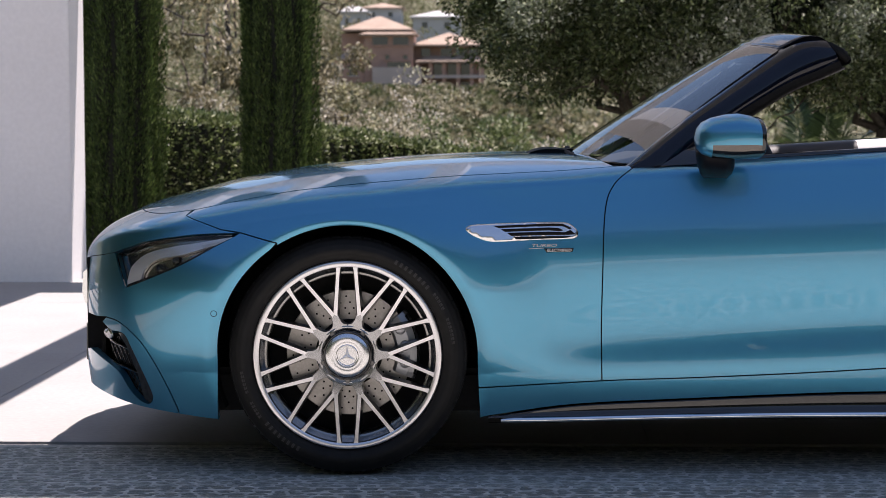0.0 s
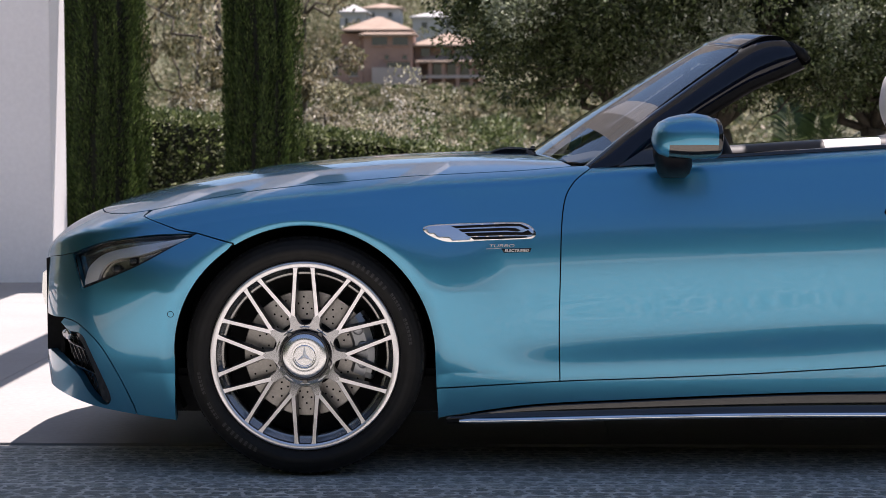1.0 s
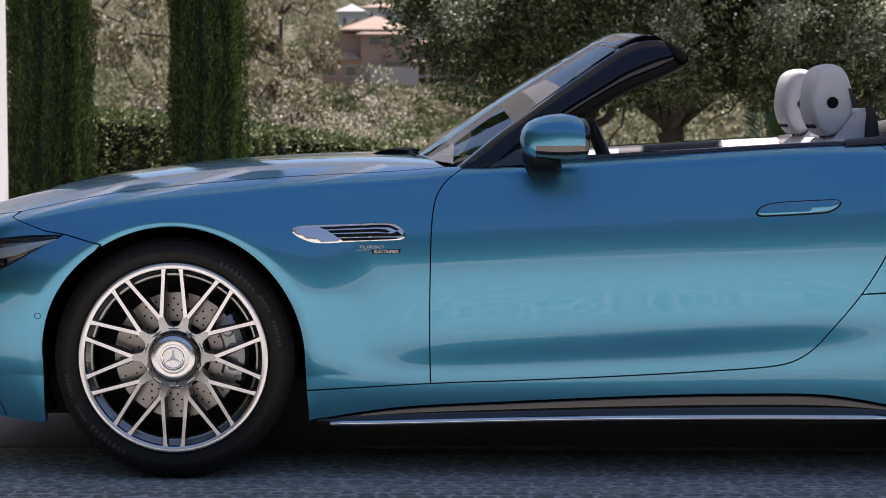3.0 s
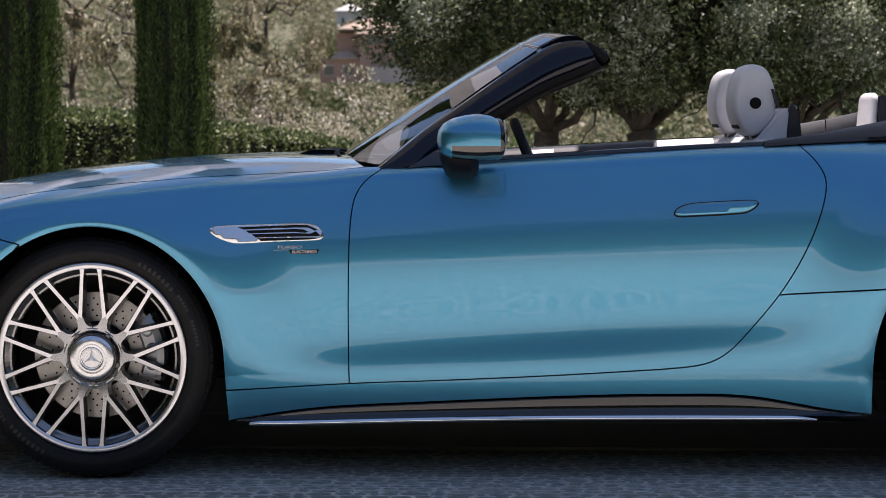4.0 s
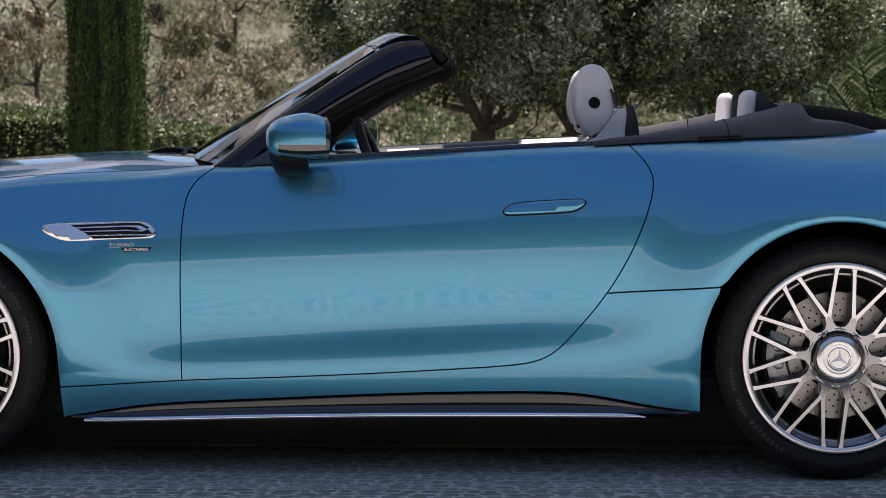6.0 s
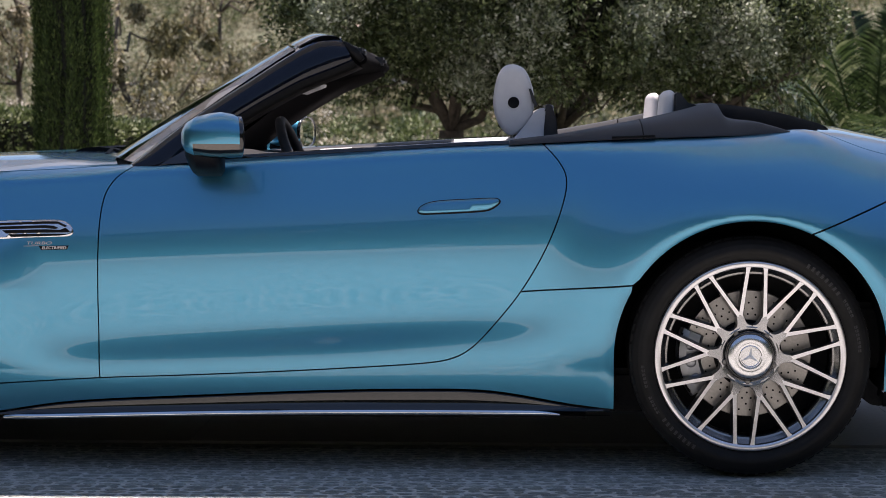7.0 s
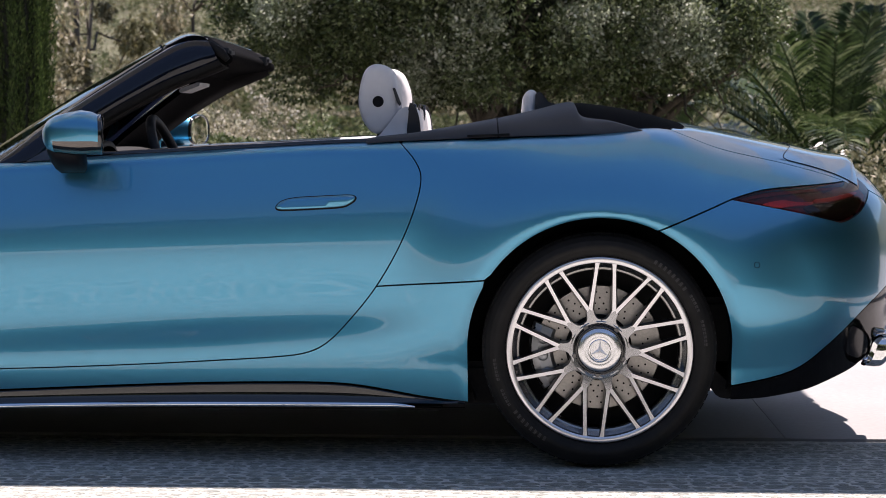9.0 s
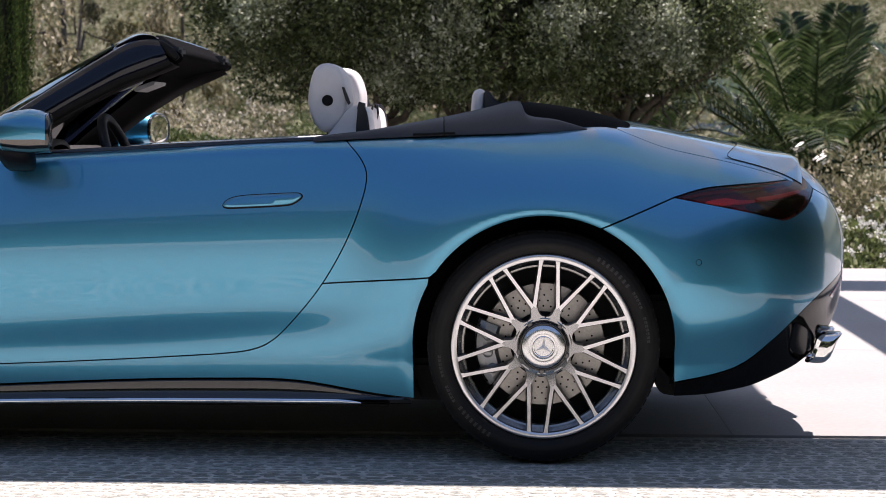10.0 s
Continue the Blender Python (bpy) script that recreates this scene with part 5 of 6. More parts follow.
# seats
def build_seat(dy):
    seat = new("seat")
    seat.parent = car
    tagged(seat, "white leather sports seat with integrated head restraint")
    outline = [tuple(p) for p in spline([(1.990, 1.220), (2.030, 1.207), (2.053, 1.166), (2.064, 1.112), (2.056, 1.050), (2.018, 1.004), (1.981, 0.996), (1.950, 1.031), (1.934, 1.086), (1.939, 1.150), (1.957, 1.202)], 5, True)]
    c = np.array((1.997, 1.106))
    rows = []
    for y, k in ((0.481, 0.50), (0.480, 0.82), (0.484, 0.92), (0.497, 0.985), (0.53, 1.0), (0.625, 1.01), (0.72, 1.0), (0.753, 0.985), (0.766, 0.92), (0.770, 0.82), (0.769, 0.50)):
        rows.append([(c[0] + (p[0] - c[0]) * k, y + dy, c[1] + (p[1] - c[1]) * k) for p in outline])
    head = part("head_restraint", loft(rows, True, None, True), LEATHER, seat, "egg-shaped white head restraint", smooth=True)
    for y, s in ((0.4795, 1), (0.7705, -1)):
        part("round_vent", lathe([(0.0, 0.0), (0.013, 0.0), (0.0175, -0.002 * s), (0.0185, 0.004 * s)], 28), BLACK_MATTE, head, "round black button", smooth=True).matrix_basis = Matrix.Translation((1.999, y + dy, 1.098))
    part("air_scarf", box(1.950, 1.962, 0.53 + dy, 0.72 + dy, 1.018, 1.040, 0.003), BLACK_MATTE, head, "black air vent")
    part("shoulder", prism([tuple(p) for p in spline([(1.990, 0.965), (2.007, 0.993), (2.038, 1.031), (2.062, 1.064), (2.084, 1.080), (2.108, 1.078), (2.126, 1.055), (2.134, 1.0), (2.13, 0.95)], 4, True)], "y", 0.455 + dy, 0.795 + dy, 0.010), LEATHER, seat, "white leather shoulder", smooth=False)
    part("seat_shell", prism([tuple(p) for p in spline([(2.094, 1.000), (2.098, 1.050), (2.101, 1.082), (2.110, 1.093), (2.124, 1.074), (2.135, 1.03), (2.138, 0.95), (2.10, 0.95)], 4, True)], "y", (0.447 if dy == 0 else 0.775 + dy), (0.475 if dy == 0 else 0.803 + dy), 0.004), DASH, seat, "dark grey belt guide panel", smooth=False)
    part("head_restraint_guide", prism([(2.046, 1.142), (2.054, 1.142), (2.074, 1.090), (2.068, 1.084), (2.058, 1.10)], "y", (0.470 if dy == 0 else 0.755 + dy), (0.495 if dy == 0 else 0.780 + dy), 0.002), GREY_TRIM, seat, "dark grey restraint guide", smooth=False)
    part("backrest", loft([[(x + 0.04 * abs(s) ** 3, 0.625 + dy + 0.235 * s, z) for s in np.linspace(-1, 1, 13)] for x, z in ((1.80, 0.78), (1.88, 0.86), (1.955, 0.955), (1.985, 0.985), (2.06, 0.985), (2.10, 0.80))]), LEATHER, seat, smooth=True)
    part("belt_guide", tube([(2.108, 0.468 + dy, 1.0), (2.098, 0.462 + dy, 1.06), (2.106, 0.462 + dy, 1.092), (2.120, 0.466 + dy, 1.088), (2.122, 0.468 + dy, 1.05), (2.112, 0.468 + dy, 1.01)], 0.0045, 8), BLACK_GLOSS, seat, "black belt guide", smooth=True)
    part("belt", tube([(2.112, 0.475 + dy, 1.085), (2.10, 0.47 + dy, 1.02), (2.09, 0.46 + dy, 0.95)], 0.008, 6), BLACK_MATTE, seat, smooth=True)
    for y in (0.56, 0.69):
        part("rod", tube([(2.0, y + dy, 0.96), (1.995, y + dy, 1.02)], 0.009, 10), CHROME, seat, smooth=True)
    return seat


build_seat(0)
build_seat(0.65)

# rear seat rests, tonneau and folded roof
for y in (0.50, 1.20):
    rows = []
    for t in np.sin(np.linspace(0, math.pi / 2, 13)):
        z = 1.02 + 0.118 * t
        k = math.sqrt(max(0.02, 1 - max(0, (t - 0.74) / 0.26) ** 2.4))
        rows.append([(2.494 + 0.024 * k * math.cos(a) - 0.010 * (1 - t), y + 0.10 + 0.115 * (0.7 + 0.3 * k) * math.copysign(abs(math.sin(a)) ** 0.5, math.sin(a)), z) for a in np.linspace(0, 2 * math.pi, 25)[:-1]])
    part("rear_head_restraint", loft(rows, True, None, True), LEATHER, car, "small white rear head restraint", smooth=True)
    part("roll_hoop_cover", prism([(2.506, 1.03), (2.507, 1.124), (2.516, 1.131), (2.528, 1.127), (2.538, 1.112), (2.550, 1.098), (2.572, 1.092), (2.60, 1.090), (2.60, 1.03)], "y", y - 0.012, y + 0.212, 0.006), GREY_TRIM, car, "dark grey roll hoop cover", smooth=False)
A_LINE = spline([(1.985, 0.150, 0.978), (2.101, 0.158, 0.986), (2.388, 0.176, 0.999), (2.56, 0.190, 1.005), (2.63, 0.198, 1.007), (2.67, 0.203, 1.008), (2.75, 0.214, 1.012), (2.835, 0.230, 1.014)], 6)
B_LINE = spline([(1.990, 0.210, 0.982), (2.088, 0.245, 0.999), (2.382, 0.300, 1.053), (2.51, 0.332, 1.081), (2.617, 0.370, 1.104), (2.650, 0.310, 1.060), (2.739, 0.275, 1.046), (2.836, 0.236, 1.018)], 6)
rows = []
for a, b in zip(A_LINE, B_LINE):
    a, b = Vector(a), Vector(b)
    thin = min(1.0, (b - a).length / 0.07)
    m = a.lerp(b, 0.45) + Vector((0, -0.012, 0.012)) * thin
    rows.append([a + Vector((0, -0.006, -0.004)), a + Vector((0, -0.004, 0.006 * thin)), m, b, b + Vector((0, 0.020, -0.004)), b + Vector((0, 0.03, -0.05))])
cut = next(i for i, r in enumerate(rows) if r[3].x > 2.36)
pair("tonneau_side", loft(rows[:cut + 1]), GREY_TRIM, label="dark grey tonneau side panel")
shift = [[p + Vector((0.004, 0, 0)) if i == cut else p for p in r] for i, r in enumerate(rows)]
pair("tonneau_corner", loft(shift[cut:]), GREY_TRIM, label="dark grey tonneau corner panel")
pair("tonneau_trim", tube([tuple(Vector(a) + Vector((0, -0.010, 0.003))) for a in A_LINE[10:14]], 0.0035, 6), BLACK_MATTE)
pair("tonneau_joint", tube([tuple(p + Vector((0.0025, 0.009, -0.004))) for p in rows[cut][:4]], 0.007, 6), BLACK_MATTE)
rows = []
for s in np.linspace(-1, 1, 33):
    c = 1 - abs(s) ** 3
    y = YC + 0.585 * s
    rows.append([(2.55, y, 1.060), (2.575, y, 1.094 + 0.006 * c), (2.628, y, 1.100 + 0.006 * c), (2.634, y, 1.080)])
part("tonneau_cover", loft(rows), GREY_TRIM, car, "dark grey hard tonneau cover", smooth=True)
# cloth: from the hard cover down to the boot, its edges falling to the body behind the corner panels
rows = []
for x, ye, ze, zt in spline([(2.622, 0.40, 1.086, 1.098), (2.650, 0.32, 1.046, 1.104), (2.70, 0.295, 1.040, 1.100), (2.76, 0.268, 1.034, 1.092), (2.83, 0.245, 1.022, 1.080), (2.88, 0.26, 1.020, 1.069), (2.93, 0.31, 1.022, 1.055), (2.975, 0.38, 1.030, 1.042), (3.0, 0.52, 1.026, 1.030)], 5):
    w = YC - ye
    rows.append([(x, YC + w * s, ze - 0.012 + (zt - ze + 0.012) * (1 - abs(s) ** 5)) for s in np.sin(np.linspace(-math.pi / 2, math.pi / 2, 41))])
part("folded_roof_cover", loft(rows), FABRIC, car, "black cloth cover over the folded roof", smooth=True)
rows = [[(x, YC + 0.55 * s, z) for s in np.linspace(-1, 1, 9)] for x, z in ((2.12, 0.93), (2.40, 0.98), (2.52, 1.03), (2.54, 1.06))]
part("rear_shelf", loft(rows), LEATHER, car, "white leather rear shelf", smooth=True)
bm = loft([[(x, 1.68 - 0.10 * (x - 2.1) / 0.4, z + dz) for dz in (0.0, -0.045)] for x, z in ((2.06, 0.985), (2.2, 1.008), (2.377, 1.042), (2.50, 1.066))])
part("rear_side_trim", bm, mat("taupe_leather", (0.45, 0.42, 0.39), 0.5, bump=(350, 0.15, 0.001)), car, "taupe leather rear side trim", smooth=True)

# the raised parts sit a touch above their first heights
for ob in car.children_recursive:
    if ob.name.split(".")[0] in ("windscreen", "screen_border", "a_pillar", "door_seal", "pillar_trim", "screen_header", "header_end_seal", "roof_latch", "sun_visor", "inner_mirror", "inner_mirror_stalk", "cowl", "wiper_arm", "wiper_pivot", "seat", "rear_head_restraint", "roll_hoop_cover"):
        ob.location.z += 0.007
    if ob.name.split(".")[0] in ("steering_wheel", "dashboard", "instrument_hood"):
        ob.location.z += 0.012

# ---- garden ----
rng = np.random.default_rng(7)


def leaf_material(name, dark, light, rough=0.45, through=0.3, pale=None, patch=None):
    """Leaves that vary one by one; some light passes through them. patch=(scale, tint): stands of another kind."""
    m = bpy.data.materials.new(name)
    m.use_nodes = True
    n, l = m.node_tree.nodes, m.node_tree.links
    b = n["Principled BSDF"]
    b.inputs["Roughness"].default_value = rough
    b.inputs["Specular IOR Level"].default_value = 0.3
    g = n.new("ShaderNodeNewGeometry")
    r = n.new("ShaderNodeValToRGB")
    r.color_ramp.elements[0].color, r.color_ramp.elements[1].color = (*dark, 1), (*light, 1)
    if pale:
        r.color_ramp.elements[1].position = 0.8
        e = r.color_ramp.elements.new(0.97)
        e.color = (*pale, 1)
    l.new(g.outputs["Random Per Island"], r.inputs[0])
    colour = r.outputs[0]
    if patch:
        at = n.new("ShaderNodeTexCoord")
        o = n.new("ShaderNodeTexNoise")
        o.inputs["Scale"].default_value, o.inputs["Detail"].default_value = patch[0], 3
        l.new(at.outputs["Object"], o.inputs["Vector"])
        k = n.new("ShaderNodeMapRange")
        k.inputs[1].default_value, k.inputs[2].default_value = 0.44, 0.56
        l.new(o.outputs[0], k.inputs[0])
        w = n.new("ShaderNodeMix")
        w.data_type, w.blend_type = "RGBA", "MULTIPLY"
        w.inputs[7].default_value = (*patch[1], 1)
        l.new(k.outputs[0], w.inputs[0])
        l.new(colour, w.inputs[6])
        colour = w.outputs[2]
    l.new(colour, b.inputs["Base Color"])
    t, x = n.new("ShaderNodeBsdfTranslucent"), n.new("ShaderNodeMixShader")
    x.inputs[0].default_value = through
    l.new(colour, t.inputs[0])
    l.new(b.outputs[0], x.inputs[1])
    l.new(t.outputs[0], x.inputs[2])
    l.new(x.outputs[0], n["Material Output"].inputs[0])
    return m


OLIVE_LEAF = leaf_material("olive_leaf", (0.012, 0.021, 0.008), (0.125, 0.162, 0.058), 0.42, 0.28, (0.32, 0.35, 0.22))
# paler than the crown's leaves: sunlit sparkle is put into the colour
SUNLIT_LEAF = leaf_material("sunlit_silvery_leaf", (0.13, 0.16, 0.08), (0.46, 0.50, 0.36), 0.36, 0.5, (0.75, 0.76, 0.68))
CYPRESS_LEAF = leaf_material("cypress_leaf", (0.018, 0.036, 0.010), (0.076, 0.124, 0.028), 0.6, 0.28, (0.15, 0.20, 0.06))
HEDGE_LEAF = leaf_material("hedge_leaf", (0.030, 0.050, 0.016), (0.17, 0.21, 0.080), 0.35, 0.38, (0.56, 0.58, 0.38))
PALE_LEAF = leaf_material("dry_pale_leaf", (0.15, 0.135, 0.085), (0.60, 0.54, 0.43), 0.5, 0.5, (0.88, 0.82, 0.74), patch=(1.1, (0.60, 0.64, 0.48)))
DRY_LEAF = leaf_material("olive_brown_leaf", (0.085, 0.075, 0.040), (0.36, 0.31, 0.19), 0.5, 0.45, (0.76, 0.68, 0.55), patch=(0.8, (0.52, 0.56, 0.44)))
SCRUB_LEAF = leaf_material("scrub_leaf", (0.096, 0.094, 0.051), (0.29, 0.265, 0.16), 0.6, 0.3, (0.55, 0.47, 0.36), patch=(0.32, (0.42, 0.55, 0.36)))
PALM_LEAF = leaf_material("palm_leaf", (0.012, 0.024, 0.009), (0.060, 0.092, 0.030), 0.3, 0.32, (0.24, 0.27, 0.14), patch=(0.9, (0.55, 0.6, 0.5)))
PETAL = leaf_material("white_petal", (0.55, 0.55, 0.50), (0.80, 0.80, 0.76), 0.5, 0.4)
BARK = mat("olive_bark", (0.10, 0.08, 0.06), 0.9, vary=(6, (0.05, 0.04, 0.03), 0.9), grain=(40, 0.3), bump=(30, 0.8, 0.02))
# near-black solids: the shade inside foliage is put into this colour
CORE = mat("painted_inner_shade", (0.012, 0.014, 0.008), 0.9, grain=(30, 0.4))


def quads(name, q, material, parent=None, label=""):
    """Many loose leaves, an array of (n, 4, 3), as one mesh."""
    q = np.asarray(q, np.float32)
    n = len(q)
    me = bpy.data.meshes.new(name)
    me.vertices.add(4 * n)
    me.vertices.foreach_set("co", q.reshape(-1))
    me.loops.add(4 * n)
    me.loops.foreach_set("vertex_index", np.arange(4 * n, dtype=np.int32))
    me.polygons.add(n)
    me.polygons.foreach_set("loop_start", np.arange(0, 4 * n, 4, dtype=np.int32))
    me.polygons.foreach_set("loop_total", np.full(n, 4, dtype=np.int32))
    me.update(calc_edges=True)
    ob = new(name, me)
    me.materials.append(material)
    if parent:
        ob.parent = parent
    return tagged(ob, label)


def unit(v):
    return v / np.maximum(np.linalg.norm(v, axis=-1, keepdims=True), 1e-9)


def leaves(at, way, length, width, fold=0.2):
    """A pointed leaf at each place, along its way."""
    n = len(at)
    way = unit(way)
    side = unit(np.cross(way, unit(rng.normal(size=(n, 3)))))
    up = np.cross(side, way)
    length = np.asarray(length).reshape(-1, 1) * rng.uniform(0.7, 1.25, (n, 1))
    width = np.asarray(width).reshape(-1, 1) * rng.uniform(0.7, 1.2, (n, 1))
    mid = at + way * length * 0.5
    return np.stack([at, mid + side * width + up * width * fold, at + way * length, mid - side * width + up * width * fold], 1)


def in_ball(n, shell=0.0):
    v = unit(rng.normal(size=(n, 3)))
    return v * (shell + (1 - shell) * rng.random((n, 1)) ** (1 / 3))


def clump_cloud(centres, radii, per, shell=0.45):
    """Places in many ragged clumps, and the way out of each."""
    at, out = [], []
    for c, r, k in zip(centres, radii, per):
        b = in_ball(int(k), shell)
        at.append(np.asarray(c) + b * r)
        out.append(b)
    return np.concatenate(at), np.concatenate(out)


# cypresses
def cypress(x, y, base, radius, height, seed):
    tree = tagged(new("cypress"), "tall narrow dark green cypress in front of the hedge", "tree", "cypresses")
    tree.matrix_world = pose(x, y, base)
    part("trunk", lathe([(radius * 0.25, -0.1), (radius * 0.22, 1.0), (0.03, height * 0.9)], 10, "z"), BARK, tree)
    n = 76000
    z = np.concatenate([rng.uniform(0, 2.5, 68000), rng.uniform(2.5, height, n - 68000)])
    a = rng.uniform(0, 2 * math.pi, n)
    lobes = 0.84 + 0.12 * np.sin(a * 9 + seed + 1.4 * np.sin(z * 1.7 + seed)) + 0.07 * np.sin(a * 17 + 1.3 * z + 2 * np.sin(z * 3.1)) + 0.04 * np.sin(z * 8 + a * 5)
    taper_z = np.clip((height - z) / (height * 0.35), 0.02, 1) ** 0.6 * np.clip((z + 0.35) / 0.4, 0.4, 1)
    r = radius * lobes * taper_z * (1 - 0.28 * rng.random(n) ** 2)
    at = np.stack([r * np.cos(a), r * np.sin(a), z], 1)
    way = np.stack([0.42 * np.cos(a), 0.42 * np.sin(a), np.full(n, 1.0)], 1) + rng.normal(scale=0.28, size=(n, 3))
    big = np.where(z > 2.5, 3.0, 1.0)
    quads("crown", leaves(at, way, 0.038 * big, 0.0046 * big), CYPRESS_LEAF, tree)
    # solid core blocks the view; its near-black stands for inner shade
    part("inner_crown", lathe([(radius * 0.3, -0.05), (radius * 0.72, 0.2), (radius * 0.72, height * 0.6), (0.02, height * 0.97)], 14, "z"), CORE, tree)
    return tree


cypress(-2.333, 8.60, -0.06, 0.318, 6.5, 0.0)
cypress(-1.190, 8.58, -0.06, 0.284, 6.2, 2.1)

# the clipped hedge, running back and downhill
HEDGE = spline([(-7.0, 9.6, 1.15), (-4.5, 10.3, 1.12), (-2.3, 11.1, 1.075), (-1.25, 13.2, 0.93), (-0.2, 14.0, 0.76), (1.6, 15.5, 0.42), (4.0, 17.5, 0.0)], 8)
hedge = tagged(new("hedge"), "dense clipped green hedge at the garden's edge", "hedge")
at, way = [], []
core_rows = []
for (x0, y0, z0), (x1, y1, z1) in zip(HEDGE, HEDGE[1:]):
    d = np.array((x1 - x0, y1 - y0))
    ln = np.hypot(*d)
    nrm = np.array((d[1], -d[0])) / ln
    k = int(ln * 4200)
    s, f = rng.random(k), rng.random(k)
    top = f < 0.35
    wob = 0.03 * np.sin(s * 9 + x0 * 5) + 0.02 * rng.normal(size=k)
    across = np.where(top, rng.uniform(-0.5, 0.08, k), 0.05 + wob)
    zz = np.where(top, z0 + (z1 - z0) * s + wob, z0 + (z1 - z0) * s - rng.random(k) * 1.1)
    at.append(np.stack([x0 + d[0] * s + nrm[0] * across, y0 + d[1] * s + nrm[1] * across, zz], 1))
    way.append(np.stack([nrm[0] * ~top, nrm[1] * ~top, top * 1.0 + 0.3], 1) + rng.normal(scale=0.6, size=(k, 3)))
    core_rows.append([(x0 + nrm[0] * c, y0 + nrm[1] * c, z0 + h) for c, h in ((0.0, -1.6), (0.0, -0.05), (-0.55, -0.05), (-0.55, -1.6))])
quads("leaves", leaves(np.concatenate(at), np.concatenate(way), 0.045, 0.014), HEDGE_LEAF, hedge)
# the hedge's shaded inside, painted as one dark solid
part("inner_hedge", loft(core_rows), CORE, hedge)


# olive trees
def limb(bm, a, b, r0, r1, bend=0.12):
    a, b = np.array(a, float), np.array(b, float)
    n = 6
    off = rng.normal(scale=bend, size=(n, 3)) * np.linalg.norm(b - a) * 0.4
    pts = [tuple(a + (b - a) * i / (n - 1) + off[i] * math.sin(math.pi * i / (n - 1))) for i in range(n)]
    tube(pts, [r0 + (r1 - r0) * i / (n - 1) for i in range(n)], 7, bm)
    return pts


def c_mid(z, low):
    """Leaves that would hang under the crown's lower edge turn up into it."""
    return np.where(z < low, 2 * low - z, z)


def olive(x, y, base, spread, low, high, lean, count, label):
    tree = tagged(new("olive_tree"), label, "tree", "olive trees")
    tree.matrix_world = pose(x, y, base)
    bm = bmesh.new()
    fork = (lean, 0.1, 0.95 - base)
    limb(bm, (0, 0, -0.3), fork, 0.13, 0.10)
    tips = []
    for i in range(9):
        a = 2 * math.pi * i / 9 + rng.uniform(-0.3, 0.3)
        tip = (fork[0] + spread * 0.75 * math.cos(a), spread * 0.6 * math.sin(a), rng.uniform(low + 0.4, high - 0.3) - base)
        pts = limb(bm, fork, tip, 0.04, 0.010, 0.2)
        tips.append(tip)
        for p in pts[2:5]:
            limb(bm, p, np.array(p) + rng.normal(scale=0.35, size=3) + (0, 0, 0.1), 0.012, 0.004)
    part("trunk", bm, BARK, tree, "gnarled grey-brown trunk and limbs", smooth=True)
    # solid dark lumps stand in for the shade deep in the crown
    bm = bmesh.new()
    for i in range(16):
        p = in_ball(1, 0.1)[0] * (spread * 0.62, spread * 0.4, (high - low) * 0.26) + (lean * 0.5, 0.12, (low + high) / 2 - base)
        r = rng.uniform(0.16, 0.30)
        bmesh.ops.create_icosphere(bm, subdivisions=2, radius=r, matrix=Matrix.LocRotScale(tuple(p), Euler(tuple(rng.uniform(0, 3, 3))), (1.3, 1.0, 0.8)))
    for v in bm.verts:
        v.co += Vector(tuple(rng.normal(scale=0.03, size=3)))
    part("inner_crown", bm, CORE, tree, "near-black lumps painted as the crown's inner shade")
    # ragged clumps over the whole crown with gaps between them; those above the eye are coarser
    k = 150
    c = in_ball(k, 0.2) * (spread, spread * 0.8, (high - low) / 2) + (lean * 0.5, 0, (low + high) / 2 - base)
    c[:, 2] = np.maximum(c[:, 2], low - base + 0.16 + 0.16 * rng.random(k))
    fine = c[:, 2] + base < 2.35
    radii = np.where(fine, rng.uniform(0.13, 0.34, k), rng.uniform(0.3, 0.5, k))
    share = rng.choice([0.45, 1.0, 1.7], k) * radii ** 2
    at, out = clump_cloud(c[fine], radii[fine], count * share[fine] / share[fine].sum(), 0.35)
    at[:, 2] = c_mid(at[:, 2], low - base)
    way = out * 0.9 + rng.normal(scale=0.45, size=at.shape) + (0, 0, 0.1)
    q = [leaves(at, way, 0.046, 0.0098)]
    if (~fine).any():
        at, out = clump_cloud(c[~fine], radii[~fine], np.full((~fine).sum(), 60), 0.2)
        q.append(leaves(at, out + rng.normal(scale=0.6, size=at.shape), 0.13, 0.03))
    quads("crown", np.concatenate(q), OLIVE_LEAF, tree, "small grey-green leaves")
    # silvery sprays, sunlight painted in their colour, gathered in a few stretches of the outer side
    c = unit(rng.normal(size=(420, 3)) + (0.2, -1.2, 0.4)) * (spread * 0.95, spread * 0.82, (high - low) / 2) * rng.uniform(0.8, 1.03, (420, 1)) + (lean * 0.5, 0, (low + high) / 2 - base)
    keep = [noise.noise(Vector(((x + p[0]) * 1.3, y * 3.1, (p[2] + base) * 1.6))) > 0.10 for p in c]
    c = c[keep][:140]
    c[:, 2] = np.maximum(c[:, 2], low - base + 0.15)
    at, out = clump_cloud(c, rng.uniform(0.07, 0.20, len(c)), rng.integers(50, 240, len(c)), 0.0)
    quads("young_foliage", leaves(at, out * 0.5 + rng.normal(scale=0.5, size=at.shape) + (0, 0, 0.3), 0.038, 0.0098), SUNLIT_LEAF, tree, "silvery leaf sprays with sunlight painted into their colour")
    return tree


olive(1.40, 10.1, -0.12, 1.34, 1.17, 2.75, 0.1, 64000, "dense dark olive tree with silvery leaves painted sunlit")
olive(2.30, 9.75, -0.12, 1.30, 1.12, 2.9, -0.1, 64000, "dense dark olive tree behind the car")
